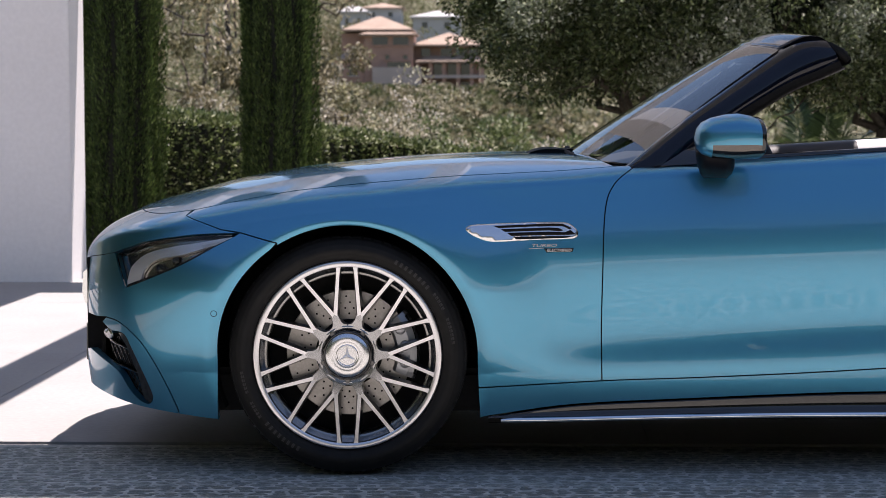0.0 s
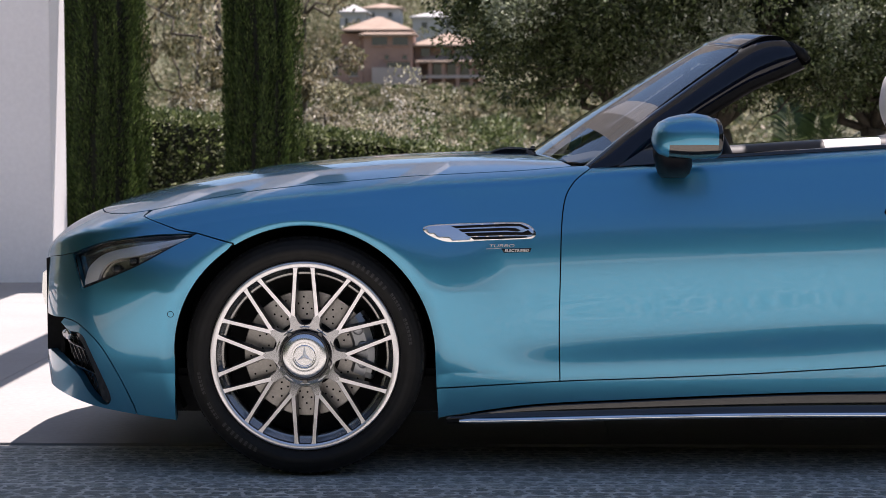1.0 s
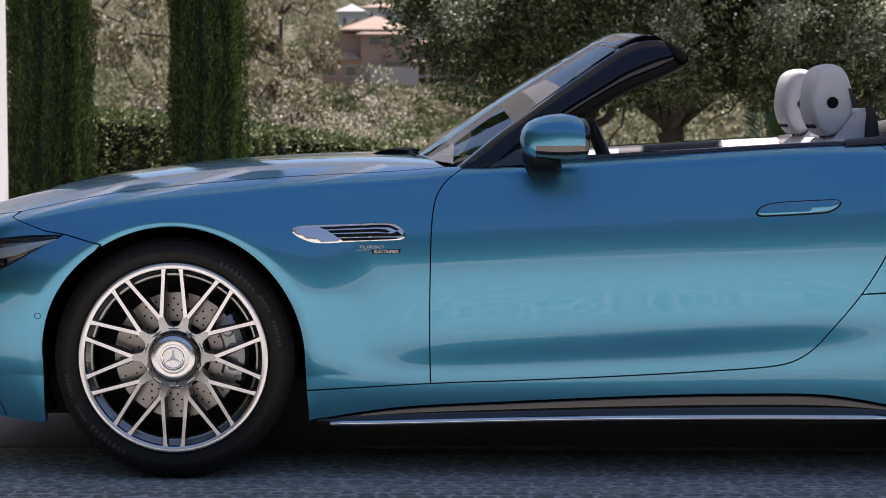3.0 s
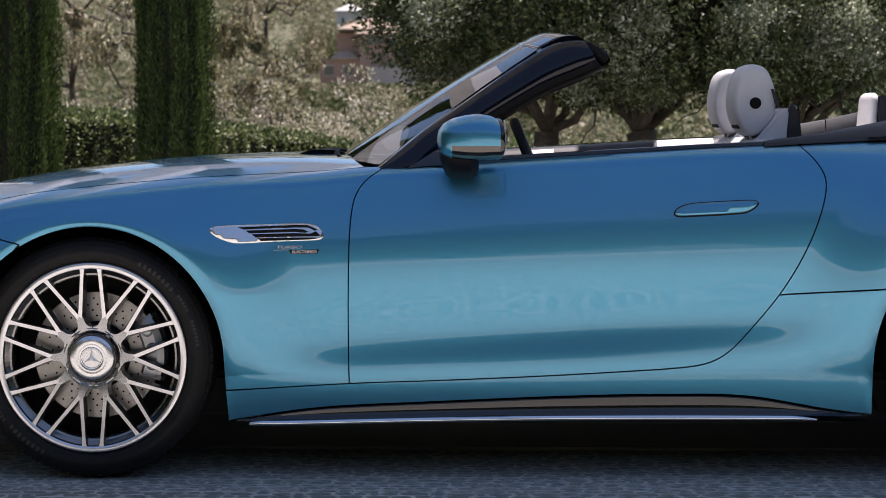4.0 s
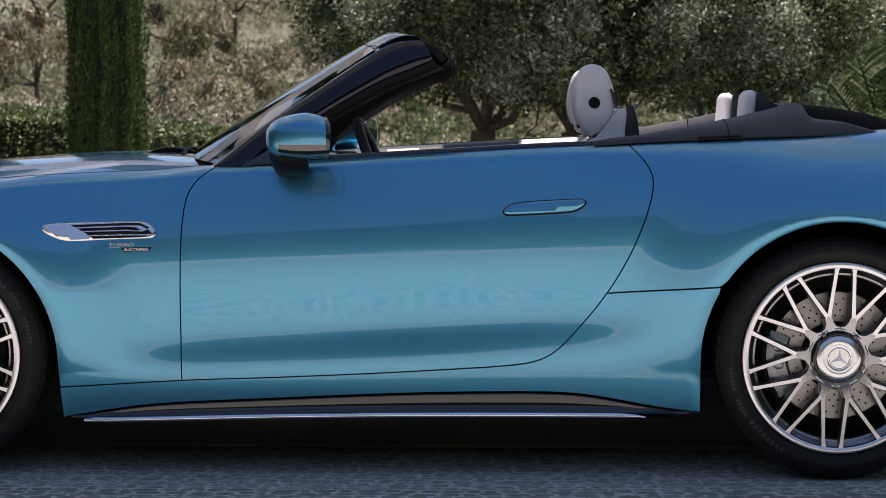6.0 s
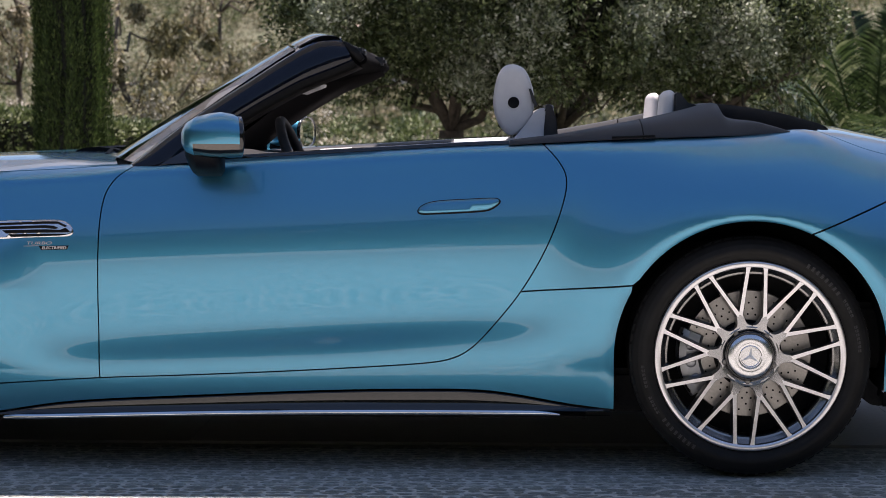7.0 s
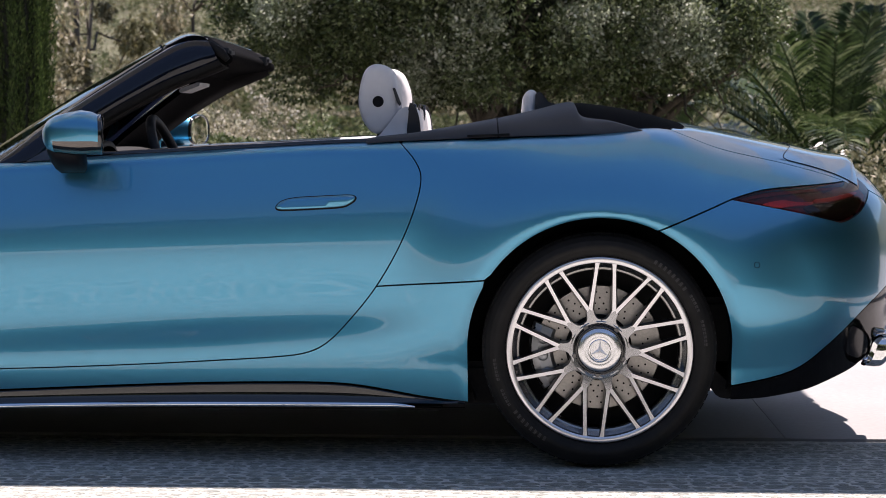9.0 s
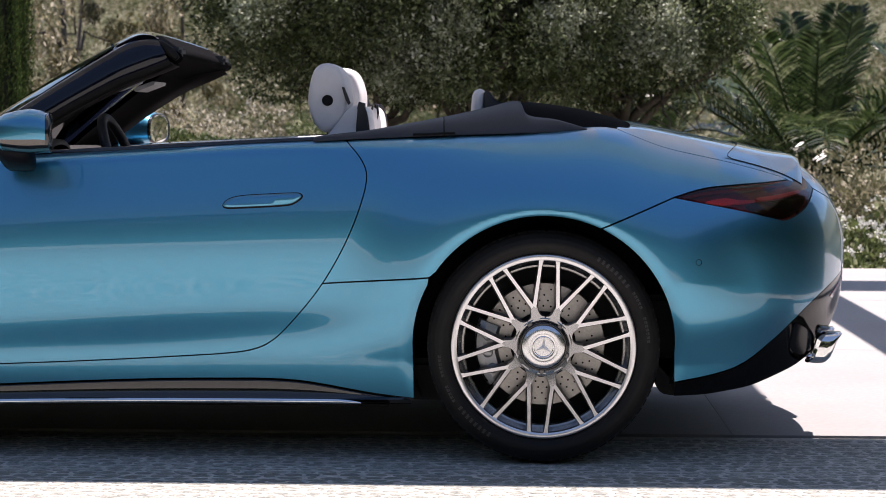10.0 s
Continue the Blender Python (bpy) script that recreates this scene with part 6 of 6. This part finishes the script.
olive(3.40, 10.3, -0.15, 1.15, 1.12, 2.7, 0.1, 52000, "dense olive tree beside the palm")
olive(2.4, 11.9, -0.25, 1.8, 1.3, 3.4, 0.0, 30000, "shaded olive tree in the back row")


# sparse pale trees and shrubs beyond the hedge
def pale_tree(x, y, base, h, spread, count):
    tree = tagged(new("dry_tree"), "sparse pale-leaved tree beyond the hedge", "tree", "sparse trees")
    tree.matrix_world = pose(x, y, base)
    bm = bmesh.new()
    pts = limb(bm, (0, 0, -1), (rng.uniform(-0.4, 0.4), 0, h * 0.85), 0.085, 0.03)
    cs = []
    for i in range(22):
        p = np.array(pts[1 + i % 5])
        a = rng.uniform(0, 2 * math.pi)
        tip = p + (spread * math.cos(a), spread * 0.7 * math.sin(a), rng.uniform(0.2, 1.1))
        sub = limb(bm, p, tip, 0.024, 0.007, 0.25)
        for s in sub[3:]:
            cs.append(np.array(s) + rng.normal(scale=0.18, size=3))
    part("trunk", bm, BARK, tree, smooth=True)
    cs = np.array(cs)
    at, out = clump_cloud(cs, rng.uniform(0.12, 0.36, len(cs)), count / len(cs) * rng.choice([0.3, 0.8, 1.8], len(cs)), 0.2)
    quads("crown", leaves(at, rng.normal(scale=0.5, size=at.shape) + (0, 0, -0.7), 0.095, 0.019), DRY_LEAF, tree, "drooping brownish olive leaves")
    return tree


for x, y, h, s, n in ((-3.2, 19.5, 4.9, 1.25, 17000), (-4.9, 22.0, 4.6, 1.3, 12000), (-5.9, 17.0, 4.6, 1.3, 12000), (-4.4, 27.0, 6.0, 1.5, 12000), (-3.1, 26.5, 5.6, 1.0, 10000), (-7.5, 20.0, 5, 1.4, 4000)):
    pale_tree(x, y, land(x, y), h, s, n)


def shrub(name, x, y, base, r, h, count, size, material, label, group):
    ob = tagged(new(name), label, "shrub", group)
    ob.matrix_world = pose(x, y, base)
    k = 14
    c = in_ball(k, 0.2) * (r, r * 0.8, h * 0.5) + (0, 0, h * 0.5)
    at, out = clump_cloud(c, rng.uniform(0.28, 0.5, k) * r, np.full(k, count // k), 0.3)
    quads("leaves", leaves(at, out + rng.normal(scale=0.5, size=at.shape) + (0, 0, 0.3), size, size * 0.26), material, ob)
    bm = bmesh.new()
    for i in range(6):
        limb(bm, (0, 0, -0.4), c[i] * 0.9, 0.03, 0.008)
    part("stems", bm, BARK, ob)
    # dark solid core, added so the mirrored crowns show no sky
    if name == "garden_tree":
        part("inner_crown", lathe([(0.05, 0.1), (r * 0.75, h * 0.2), (r * 0.85, h * 0.5), (r * 0.6, h * 0.8), (0.05, h * 0.95)], 12, "z"), CORE, ob)
    return ob


for i in range(22):
    x, y = -6.2 + 0.44 * i + rng.uniform(-0.2, 0.2), rng.uniform(15.5, 21)
    b = land(x, y)
    top = (1.46 if x < -0.5 else 0.78) + rng.uniform(-0.3, 0.15) - 0.01 * (y - 16)
    shrub("pale_shrub", x, y, b, rng.uniform(0.55, 0.8), top - b, 3400, 0.050, PALE_LEAF, "pale flowering shrub beyond the hedge", "pale shrubs")
for x, y, top in ((-1.50, 17.0, 1.44), (-1.12, 17.6, 1.34), (-0.72, 17.2, 1.20), (-0.35, 18.2, 0.95), (-2.3, 17.4, 1.2)):
    b = land(x, y)
    shrub("pale_shrub", x, y, b, 0.42, top - b, 4200, 0.050, PALE_LEAF, "pale flowering shrub beyond the hedge", "pale shrubs")
for x, y, top in ((-0.75, 29.0, 1.10), (0.10, 28.0, 1.22), (0.85, 30.0, 1.15), (1.6, 27.0, 1.05)):
    b = land(x, y)
    shrub("green_shrub", x, y, b, 0.75, top - b, 4200, 0.09, HEDGE_LEAF, "deep green shrub on the slope below", "green shrubs")
for i in range(16):
    x, y = 0.5 + 0.62 * i + rng.uniform(-0.2, 0.2), rng.uniform(20, 32)
    b = land(x, y)
    shrub("green_shrub", x, y, b, rng.uniform(0.8, 1.2), 0.55 - b + rng.uniform(-0.5, 0.5), 4200, 0.075, SCRUB_LEAF, "grey-green shrub on the slope below", "green shrubs")


# palm with arching fronds
def frond(root, a, lift, length, droop, width):
    n = 26
    t = np.linspace(0, 1, n)
    horiz = length * np.sin(np.clip(t, 0, 1) * 1.25) / math.sin(1.25) * math.cos(lift)
    z = length * (t * math.sin(lift) - droop * t ** 2.2)
    p = np.stack([root[0] + horiz * math.cos(a), root[1] + horiz * math.sin(a), root[2] + z], 1)
    q = []
    tang = unit(np.gradient(p, axis=0))
    side = unit(np.cross(tang, (0, 0, 1.0)))
    up = np.cross(side, tang)
    m = 50
    for i in range(m):
        s = 0.14 + 0.86 * i / m
        k = min(n - 2, int(s * (n - 1)))
        f = s * (n - 1) - k
        o = p[k] * (1 - f) + p[k + 1] * f
        ll = width * (math.sin(math.pi * min(1, 0.12 + s * 0.86)) ** 0.6) * rng.uniform(0.85, 1.1)
        for sg in (-1, 1):
            w = unit(side[k] * sg * 0.80 + tang[k] * 0.62 + up[k] * rng.uniform(0.15, 0.42))
            e = np.cross(w, up[k])
            mid = o + w * ll * 0.45
            q.append([o, mid + e * 0.017, o + w * ll + np.array((0, 0, -0.16 * ll)), mid - e * 0.017])
    return np.array(q), p


def palm(x, y, base, n, length, seed):
    tree = tagged(new("palm"), "broad green palm with arching feathery fronds", "palm", "palms")
    tree.matrix_world = pose(x, y, base)
    local = random.Random(seed)
    part("trunk", lathe([(0.32, -2.5), (0.30, -0.4), (0.36, 0.0), (0.22, 0.25), (0.0, 0.4)], 14, "z"), BARK, tree)
    for i in range(n):
        a = 2 * math.pi * (i * 0.381966 + local.uniform(-0.03, 0.03))
        lift = radians(local.uniform(18, 84))
        q, p = frond((0.1 * math.cos(a), 0.1 * math.sin(a), 0.2), a, lift, length * local.uniform(0.8, 1.1), 0.30 + 0.30 * math.cos(lift), 0.44)
        fr = quads("frond", q, PALM_LEAF, tree)
        part("midrib", tube([tuple(v) for v in p[::3]], [0.022 - 0.018 * k / 8 for k in range(len(p[::3]))], 5), PALM_LEAF, fr)


palm(5.85, 15.9, 0.15, 40, 3.1, 3)
palm(8.0, 17.5, 0.1, 26, 3.0, 5)
palm(4.4, 20.5, -0.6, 24, 2.8, 9)

# flower bed at the paving's edge
bed = tagged(new("flower_bed"), "low dark green border with white flowers along the paving", "flower bed")
n = 9000
at = np.stack([rng.uniform(4.2, 10.0, n), rng.uniform(8.16, 9.0, n), np.zeros(n)], 1)
hgt = 0.14 + 0.07 * np.sin(at[:, 0] * 6) + 0.05 * np.sin(at[:, 0] * 17 + at[:, 1] * 9) + 0.28 * np.clip((at[:, 1] - 8.3) / 0.6, 0, 1)
at[:, 2] = -0.06 + hgt * rng.random(n) ** 0.5
quads("leaves", leaves(at, rng.normal(scale=0.6, size=at.shape) + (0, -0.2, 0.6), 0.06, 0.018), HEDGE_LEAF, bed)
k = rng.random(n) < 0.06
pt = at[k] + (0, 0, 0.05)
pt[:, 2] = -0.02 + hgt[k] * 0.9 + 0.03
pt = np.repeat(pt, 7, 0) + rng.normal(scale=0.014, size=(7 * k.sum(), 3))
quads("blossom", leaves(pt, rng.normal(size=pt.shape) + (0, 0, 0.5), 0.028, 0.012), PETAL, bed, "small white flowers")
for x, y, r, h in ((5.2, 10.0, 0.6, 0.62), (6.3, 9.8, 0.6, 0.75), (7.4, 10.2, 0.7, 0.8), (5.7, 11.4, 0.8, 0.8), (4.3, 10.2, 0.5, 0.5), (6.9, 11.8, 0.9, 1.0)):
    shrub("low_shrub", x, y, -0.15, r, h, 2600, 0.06, SCRUB_LEAF, "low grey-green shrub behind the flower bed", "low shrubs")

# ---- the far hillside ----
TERRACOTTA = mat("terracotta_render", (0.33, 0.205, 0.158), 0.85, vary=(0.3, (0.27, 0.170, 0.132), 0.7), grain=(3, 0.06))
TILES = mat("clay_roof_tiles", (0.34, 0.255, 0.195), 0.85, vary=(0.8, (0.27, 0.195, 0.148), 0.8), grain=(6, 0.12))
STONE_BASE = mat("grey_render", (0.36, 0.31, 0.29), 0.85, vary=(0.3, (0.30, 0.26, 0.24), 0.7))
DARK_PANE = mat("dark_window_pane", (0.02, 0.022, 0.025), 0.1)
WHITE_WALL = mat("white_render", (0.42, 0.41, 0.40), 0.85, grain=(2, 0.04))


def hip_roof(x0, x1, y0, y1, z, rise, over=0.7):
    bm = bmesh.new()
    x0, x1, y0, y1 = x0 - over, x1 + over, y0 - over, y1 + over
    w = min(x1 - x0, y1 - y0) / 2
    base = [bm.verts.new(p) for p in ((x0, y0, z), (x1, y0, z), (x1, y1, z), (x0, y1, z))]
    low = [bm.verts.new((v.co.x, v.co.y, z - 0.18)) for v in base]
    if x1 - x0 > y1 - y0:
        r = [bm.verts.new((x0 + w, (y0 + y1) / 2, z + rise)), bm.verts.new((x1 - w, (y0 + y1) / 2, z + rise))]
        fs = [(base[0], base[1], r[1], r[0]), (base[1], base[2], r[1]), (base[2], base[3], r[0], r[1]), (base[3], base[0], r[0])]
    else:
        r = [bm.verts.new(((x0 + x1) / 2, y0 + w, z + rise)), bm.verts.new(((x0 + x1) / 2, y1 - w + 0.01, z + rise))]
        fs = [(base[0], base[1], r[0]), (base[1], base[2], r[1], r[0]), (base[2], base[3], r[1]), (base[3], base[0], r[0], r[1])]
    for f in fs:
        bm.faces.new(f)
    for i in range(4):
        bm.faces.new((low[i], low[(i + 1) % 4], base[(i + 1) % 4], base[i]))
    bm.faces.new(low[::-1])
    return bm


def window(house, x, z, w, h, y, material=TERRACOTTA, frame_m=None):
    win = part("window", box(x - w / 2, x + w / 2, y - 0.02, y + 0.2, z - h / 2, z + h / 2), DARK_PANE, house, "dark window")
    part("sill", box(x - w / 2 - 0.12, x + w / 2 + 0.12, y - 0.18, y, z - h / 2 - 0.14, z - h / 2), frame_m or material, win)
    part("lintel", box(x - w / 2 - 0.12, x + w / 2 + 0.12, y - 0.10, y, z + h / 2, z + h / 2 + 0.14), frame_m or material, win)
    return win


villa = tagged(new("villa"), "terracotta hillside villa with clay-tiled hip roofs", "house")
villa.matrix_world = pose(-2.1, 0, 6.0)
HY = 220
part("tower_wall", box(-14.0, -8.5, HY, HY + 7, -4, 4.5), TERRACOTTA, villa, "terracotta tower wall")
part("tower_base", box(-13.0, -7.6, HY - 1.2, HY - 0.02, -4, 0.75), STONE_BASE, villa, "grey rendered base")
part("roof", hip_roof(-16.0, -9.0, HY + 0.5, HY + 7, 5.0, 1.6, 0.5), TILES, villa)
part("roof", hip_roof(-14.0, -8.5, HY - 0.2, HY + 3, 4.45, 0.7, 0.5), TILES, villa)
part("west_wall", box(-16.6, -14.02, HY + 1.5, HY + 8, -4, 4.6), TERRACOTTA, villa)
part("west_wing", box(-18.4, -14.05, HY + 0.2, HY + 1.48, -4, 1.6), TERRACOTTA, villa)
part("roof", hip_roof(-16.9, -14.4, HY + 0.0, HY + 1.4, 1.75, 0.75, 0.3), TILES, villa)
for x, z, w, h in ((-12.2, 3.7, 1.7, 0.9), (-9.9, 3.7, 1.7, 0.9), (-11.4, 1.9, 0.5, 0.5), (-9.4, 1.9, 0.5, 0.5), (-10.1, -0.6 + 0.1, 2.6, 0.8)):
    if z < 0:
        z = 0.95 - 0.4
    window(villa, x, z if z > 0.6 else 0.98, w, h, HY)
for x in (-17.4, -15.2):
    window(villa, x, 0.35, 1.0, 1.0, HY + 0.2, frame_m=STONE_BASE)
part("east_wall", box(-8.48, -1.2, HY + 2.5, HY + 9, -4, 3.3), TERRACOTTA, villa)
part("roof", hip_roof(-8.2, -1.2, HY + 1.0, HY + 9, 3.3, 1.5, 0.6), TILES, villa)
part("veranda_roof", hip_roof(-8.0, -0.6, HY + 0.2, HY + 2.4, 1.45, 0.6, 0.3), TILES, villa)
for x in (-8.0, -6.6, -5.1, -3.5, -2.0, -0.8):
    part("column", box(x - 0.2, x + 0.2, HY + 0.3, HY + 0.7, -4, 1.4), TERRACOTTA, villa)
part("balcony", box(-8.3, -0.5, HY + 0.1, HY + 2.4, -0.45, -0.1), STONE_BASE, villa)
for x, z, w, h in ((-7.2, 2.5, 1.0, 0.9), (-4.9, 2.5, 1.2, 0.9), (-3.2, 2.5, 1.4, 0.9), (-1.9, 2.5, 1.0, 0.9), (-5.8, 0.55, 1.1, 1.4), (-4.2, 0.55, 1.1, 1.4), (-2.7, 0.55, 1.1, 1.4), (-5.8, -1.5, 1.6, 1.3), (-2.5, -1.5, 1.6, 1.3)):
    window(villa, x, z, w, h, HY + 2.5)
part("terrace_wall", box(-30, 6, HY - 6, HY - 5.4, -9, -1.6), STONE_BASE, villa, "grey stone terrace wall")


def cottage(x, y, z, w, d, h, roof_m, wall_m, label):
    c = tagged(new("house"), label, "house", "hillside houses")
    c.matrix_world = pose(x, y, z)
    part("wall", box(-w / 2, w / 2, 0, d, -4, h), wall_m, c)
    part("roof", hip_roof(-w / 2, w / 2, 0, d, h, h * 0.35, 0.4), roof_m, c)
    for k in (-0.25, 0.22):
        window(c, k * w, h * 0.55, w * 0.12, h * 0.3, 0, wall_m)


cottage(-20.6, 262, 12.2, 3.4, 6, 3.0, WHITE_WALL, WHITE_WALL, "small white house on the hillside")
cottage(-17.6, 275, 14.2, 5.2, 6, 2.2, TILES, WHITE_WALL, "white house with a clay roof on the hillside")
cottage(-9.8, 268, 12.2, 6.4, 6, 2.6, WHITE_WALL, WHITE_WALL, "long white house on the hillside")
cottage(37, 150, 2.0, 9, 6, 3.0, TILES, WHITE_WALL, "white clay-roofed house across the valley")

# scrub over the hillside, as stuff
n = 2600
bx, by = rng.uniform(-75, 75, n), 42 + 300 * rng.random(n) ** 0.8
bx, by = np.concatenate([bx, rng.uniform(-24, 4, 900)]), np.concatenate([by, rng.uniform(50, 204, 900)])
n = len(bx)
ok = ~((by > 205) & (by < 231) & (bx > -24) & (bx < 1)) & ~((by > 246) & (by < 282) & (bx > -24) & (bx < -5) & (rng.random(n) < 0.8))
bx, by = bx[ok], by[ok]
rr = rng.uniform(0.7, 2.0, len(bx)) * (0.6 + by / 320)
rr = np.where((by > 45) & (by < 231) & (bx > -24) & (bx < 4), rr * 0.34, rr)
cent = np.array([(x, y, land(x, y) + r * 0.45) for x, y, r in zip(bx, by, rr)])
extra = np.stack([rng.uniform(-25, -15.5, 46), rng.uniform(238, 256, 46), rng.uniform(8.5, 11.6, 46)], 1)      # bushes before the white houses
cent, rr = np.concatenate([cent, extra]), np.concatenate([rr, rng.uniform(1.0, 1.7, 46)])
at, out = clump_cloud(cent, rr, np.full(len(cent), 230), 0.55)
quads("hillside_scrub", leaves(at, out + rng.normal(scale=0.4, size=at.shape), 0.34, 0.15), SCRUB_LEAF)
tagged(bpy.data.objects["hillside_scrub"], "mixed green scrub and bushes over the far hillside", "scrub", kind="stuff")

# ---- behind the camera: what the paint mirrors ----
for i in range(11):
    x = -13 + 2.9 * i + rng.uniform(-0.5, 0.5)
    y = -18.5 + rng.uniform(-1.5, 0.5)
    h = rng.uniform(6.0, 8.6)
    shrub("garden_tree", x, y, -0.1, 2.4, h, 6400, 0.42, HEDGE_LEAF, "dark garden tree across the drive", "trees across the drive")
dv = tagged(new("house_across"), "white plastered house across the drive", "house")
part("wall", box(-22, 26, -29, -24, -0.1, 5.2), PLASTER, dv)
part("roof_slab", box(-22.5, 26.5, -29.5, -23.6, 5.2, 5.5), PLASTER, dv)

# unseen tall hedges, added at both ends of the drive to darken what the paint mirrors
for x0, x1, side in ((6.9, 7.9, -1), (-4.8, -3.8, 1)):
    hd2 = tagged(new("tall_hedge"), "unseen tall dense dark green hedge added to darken the paint's reflections", "hedge", "tall hedges")
    # near-black filling stands for the shade between the leaves
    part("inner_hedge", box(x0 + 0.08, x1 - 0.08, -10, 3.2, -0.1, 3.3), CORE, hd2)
    k = 26000
    at = np.stack([np.where(rng.random(k) < 0.7, x0 if side < 0 else x1, rng.uniform(x0, x1, k)) + rng.normal(scale=0.06, size=k), rng.uniform(-10.1, 3.3, k), rng.random(k) ** 1.3 * 3.35], 1)
    inner = (at[:, 0] > x0 + 0.15) & (at[:, 0] < x1 - 0.15)
    at[inner, 2] = 3.3 + rng.normal(scale=0.05, size=inner.sum())
    quads("leaves", leaves(at, rng.normal(scale=0.6, size=at.shape) + (side * 0.8, 0, 0.4), 0.10, 0.035), HEDGE_LEAF, hd2)

# ---- paving slabs and cobbles ----
def slab_mesh(w, d, h=0.02, c=0.004):
    return box(-w / 2, w / 2, -d / 2, d / 2, -h, 0, c)


me_slab = bpy.data.meshes.new("slab")
b = slab_mesh(2.3982, 2.5132, 0.02, 0.0008)
b.to_mesh(me_slab)
b.free()
me_slab.materials.append(PAVING)
paving = structure(new("paving"), "pale smooth stone paving slabs under the pergola", "paving")
for j in range(3):
    for i in range(-6, 7):
        ob = new("slab", me_slab)
        ob.parent = paving
        ob.matrix_basis = pose(2.14 + 2.4 * i, KERB_Y + 1.257 + 2.515 * j, rng.uniform(-0.0004, 0.0004))

stones = []
for k in range(14):
    bm = bmesh.new()
    nn = 8
    tops, lows = [], []
    for i in range(nn):
        a = 2 * math.pi * (i + 0.5) / nn
        r = 1 / max(abs(math.cos(a)), abs(math.sin(a)))
        r = min(r, 1.34) * random.uniform(0.86, 1.05)
        x, y = 0.5 * r * math.cos(a), 0.5 * r * math.sin(a)
        tops.append(bm.verts.new((x * 0.965, y * 0.965, random.uniform(-0.0003, 0.0003))))
        lows.append(bm.verts.new((x, y, -0.0042)))
    mid = bm.verts.new((0, 0, 0.0006))
    for i in range(nn):
        j = (i + 1) % nn
        bm.faces.new((tops[i], tops[j], mid))
        bm.faces.new((lows[i], lows[j], tops[j], tops[i]))
    me = bpy.data.meshes.new("cobble")
    bm.to_mesh(me)
    bm.free()
    me.materials.append(COBBLE)
    stones.append(me)
cobbles = structure(new("cobbles"), "small grey cobbles in pale mortar in front of the pergola", "cobbles")
rest_v, rest_f, made = [], [], 0
data = []
for me in stones:
    data.append((np.array([v.co for v in me.vertices]), [tuple(p.vertices) for p in me.polygons]))
row_y = KERB_Y - 0.05
row = 0
while row_y > -8.6:
    depth = rng.uniform(0.033, 0.050) if row_y > -3.6 else rng.uniform(0.085, 0.11)
    x = (-2.6 if row_y > -3.6 else -5.0) + rng.uniform(0, 0.08)
    while x < (5.6 if row_y > -3.6 else 6.8):
        w = rng.uniform(0.034, 0.088) if row_y > -3.6 else rng.uniform(0.08, 0.13)
        k = int(rng.integers(len(stones)))
        sx, sy = w - rng.uniform(0.004, 0.011), depth - rng.uniform(0.004, 0.012)
        px, py = x + w / 2, row_y - depth / 2 + rng.normal(scale=0.006)
        turn = rng.normal(scale=0.09)
        if -0.42 < py < -0.15 and -0.9 < px < 4.2 and made < 300:
            ob = new("cobble", stones[k])
            ob.parent = cobbles
            ob.matrix_basis = Matrix.LocRotScale((px, py, -0.0080), Euler((0, 0, turn)), (sx, sy, 1))
            made += 1
        else:
            v = data[k][0] * (sx, sy, 1)
            c, s = math.cos(turn), math.sin(turn)
            v = np.stack([v[:, 0] * c - v[:, 1] * s + px, v[:, 0] * s + v[:, 1] * c + py, v[:, 2] - 0.0080], 1)
            base_i = len(rest_v) * len(v)
            rest_v.append(v)
            rest_f += [tuple(base_i + q for q in f) for f in data[k][1]]
        x += w
    row_y -= depth
    row += 1
ob = mesh_part("cobble_field", np.concatenate(rest_v), rest_f, COBBLE, cobbles, "small grey cobbles", smooth=False)
ob["kind"] = "stuff"
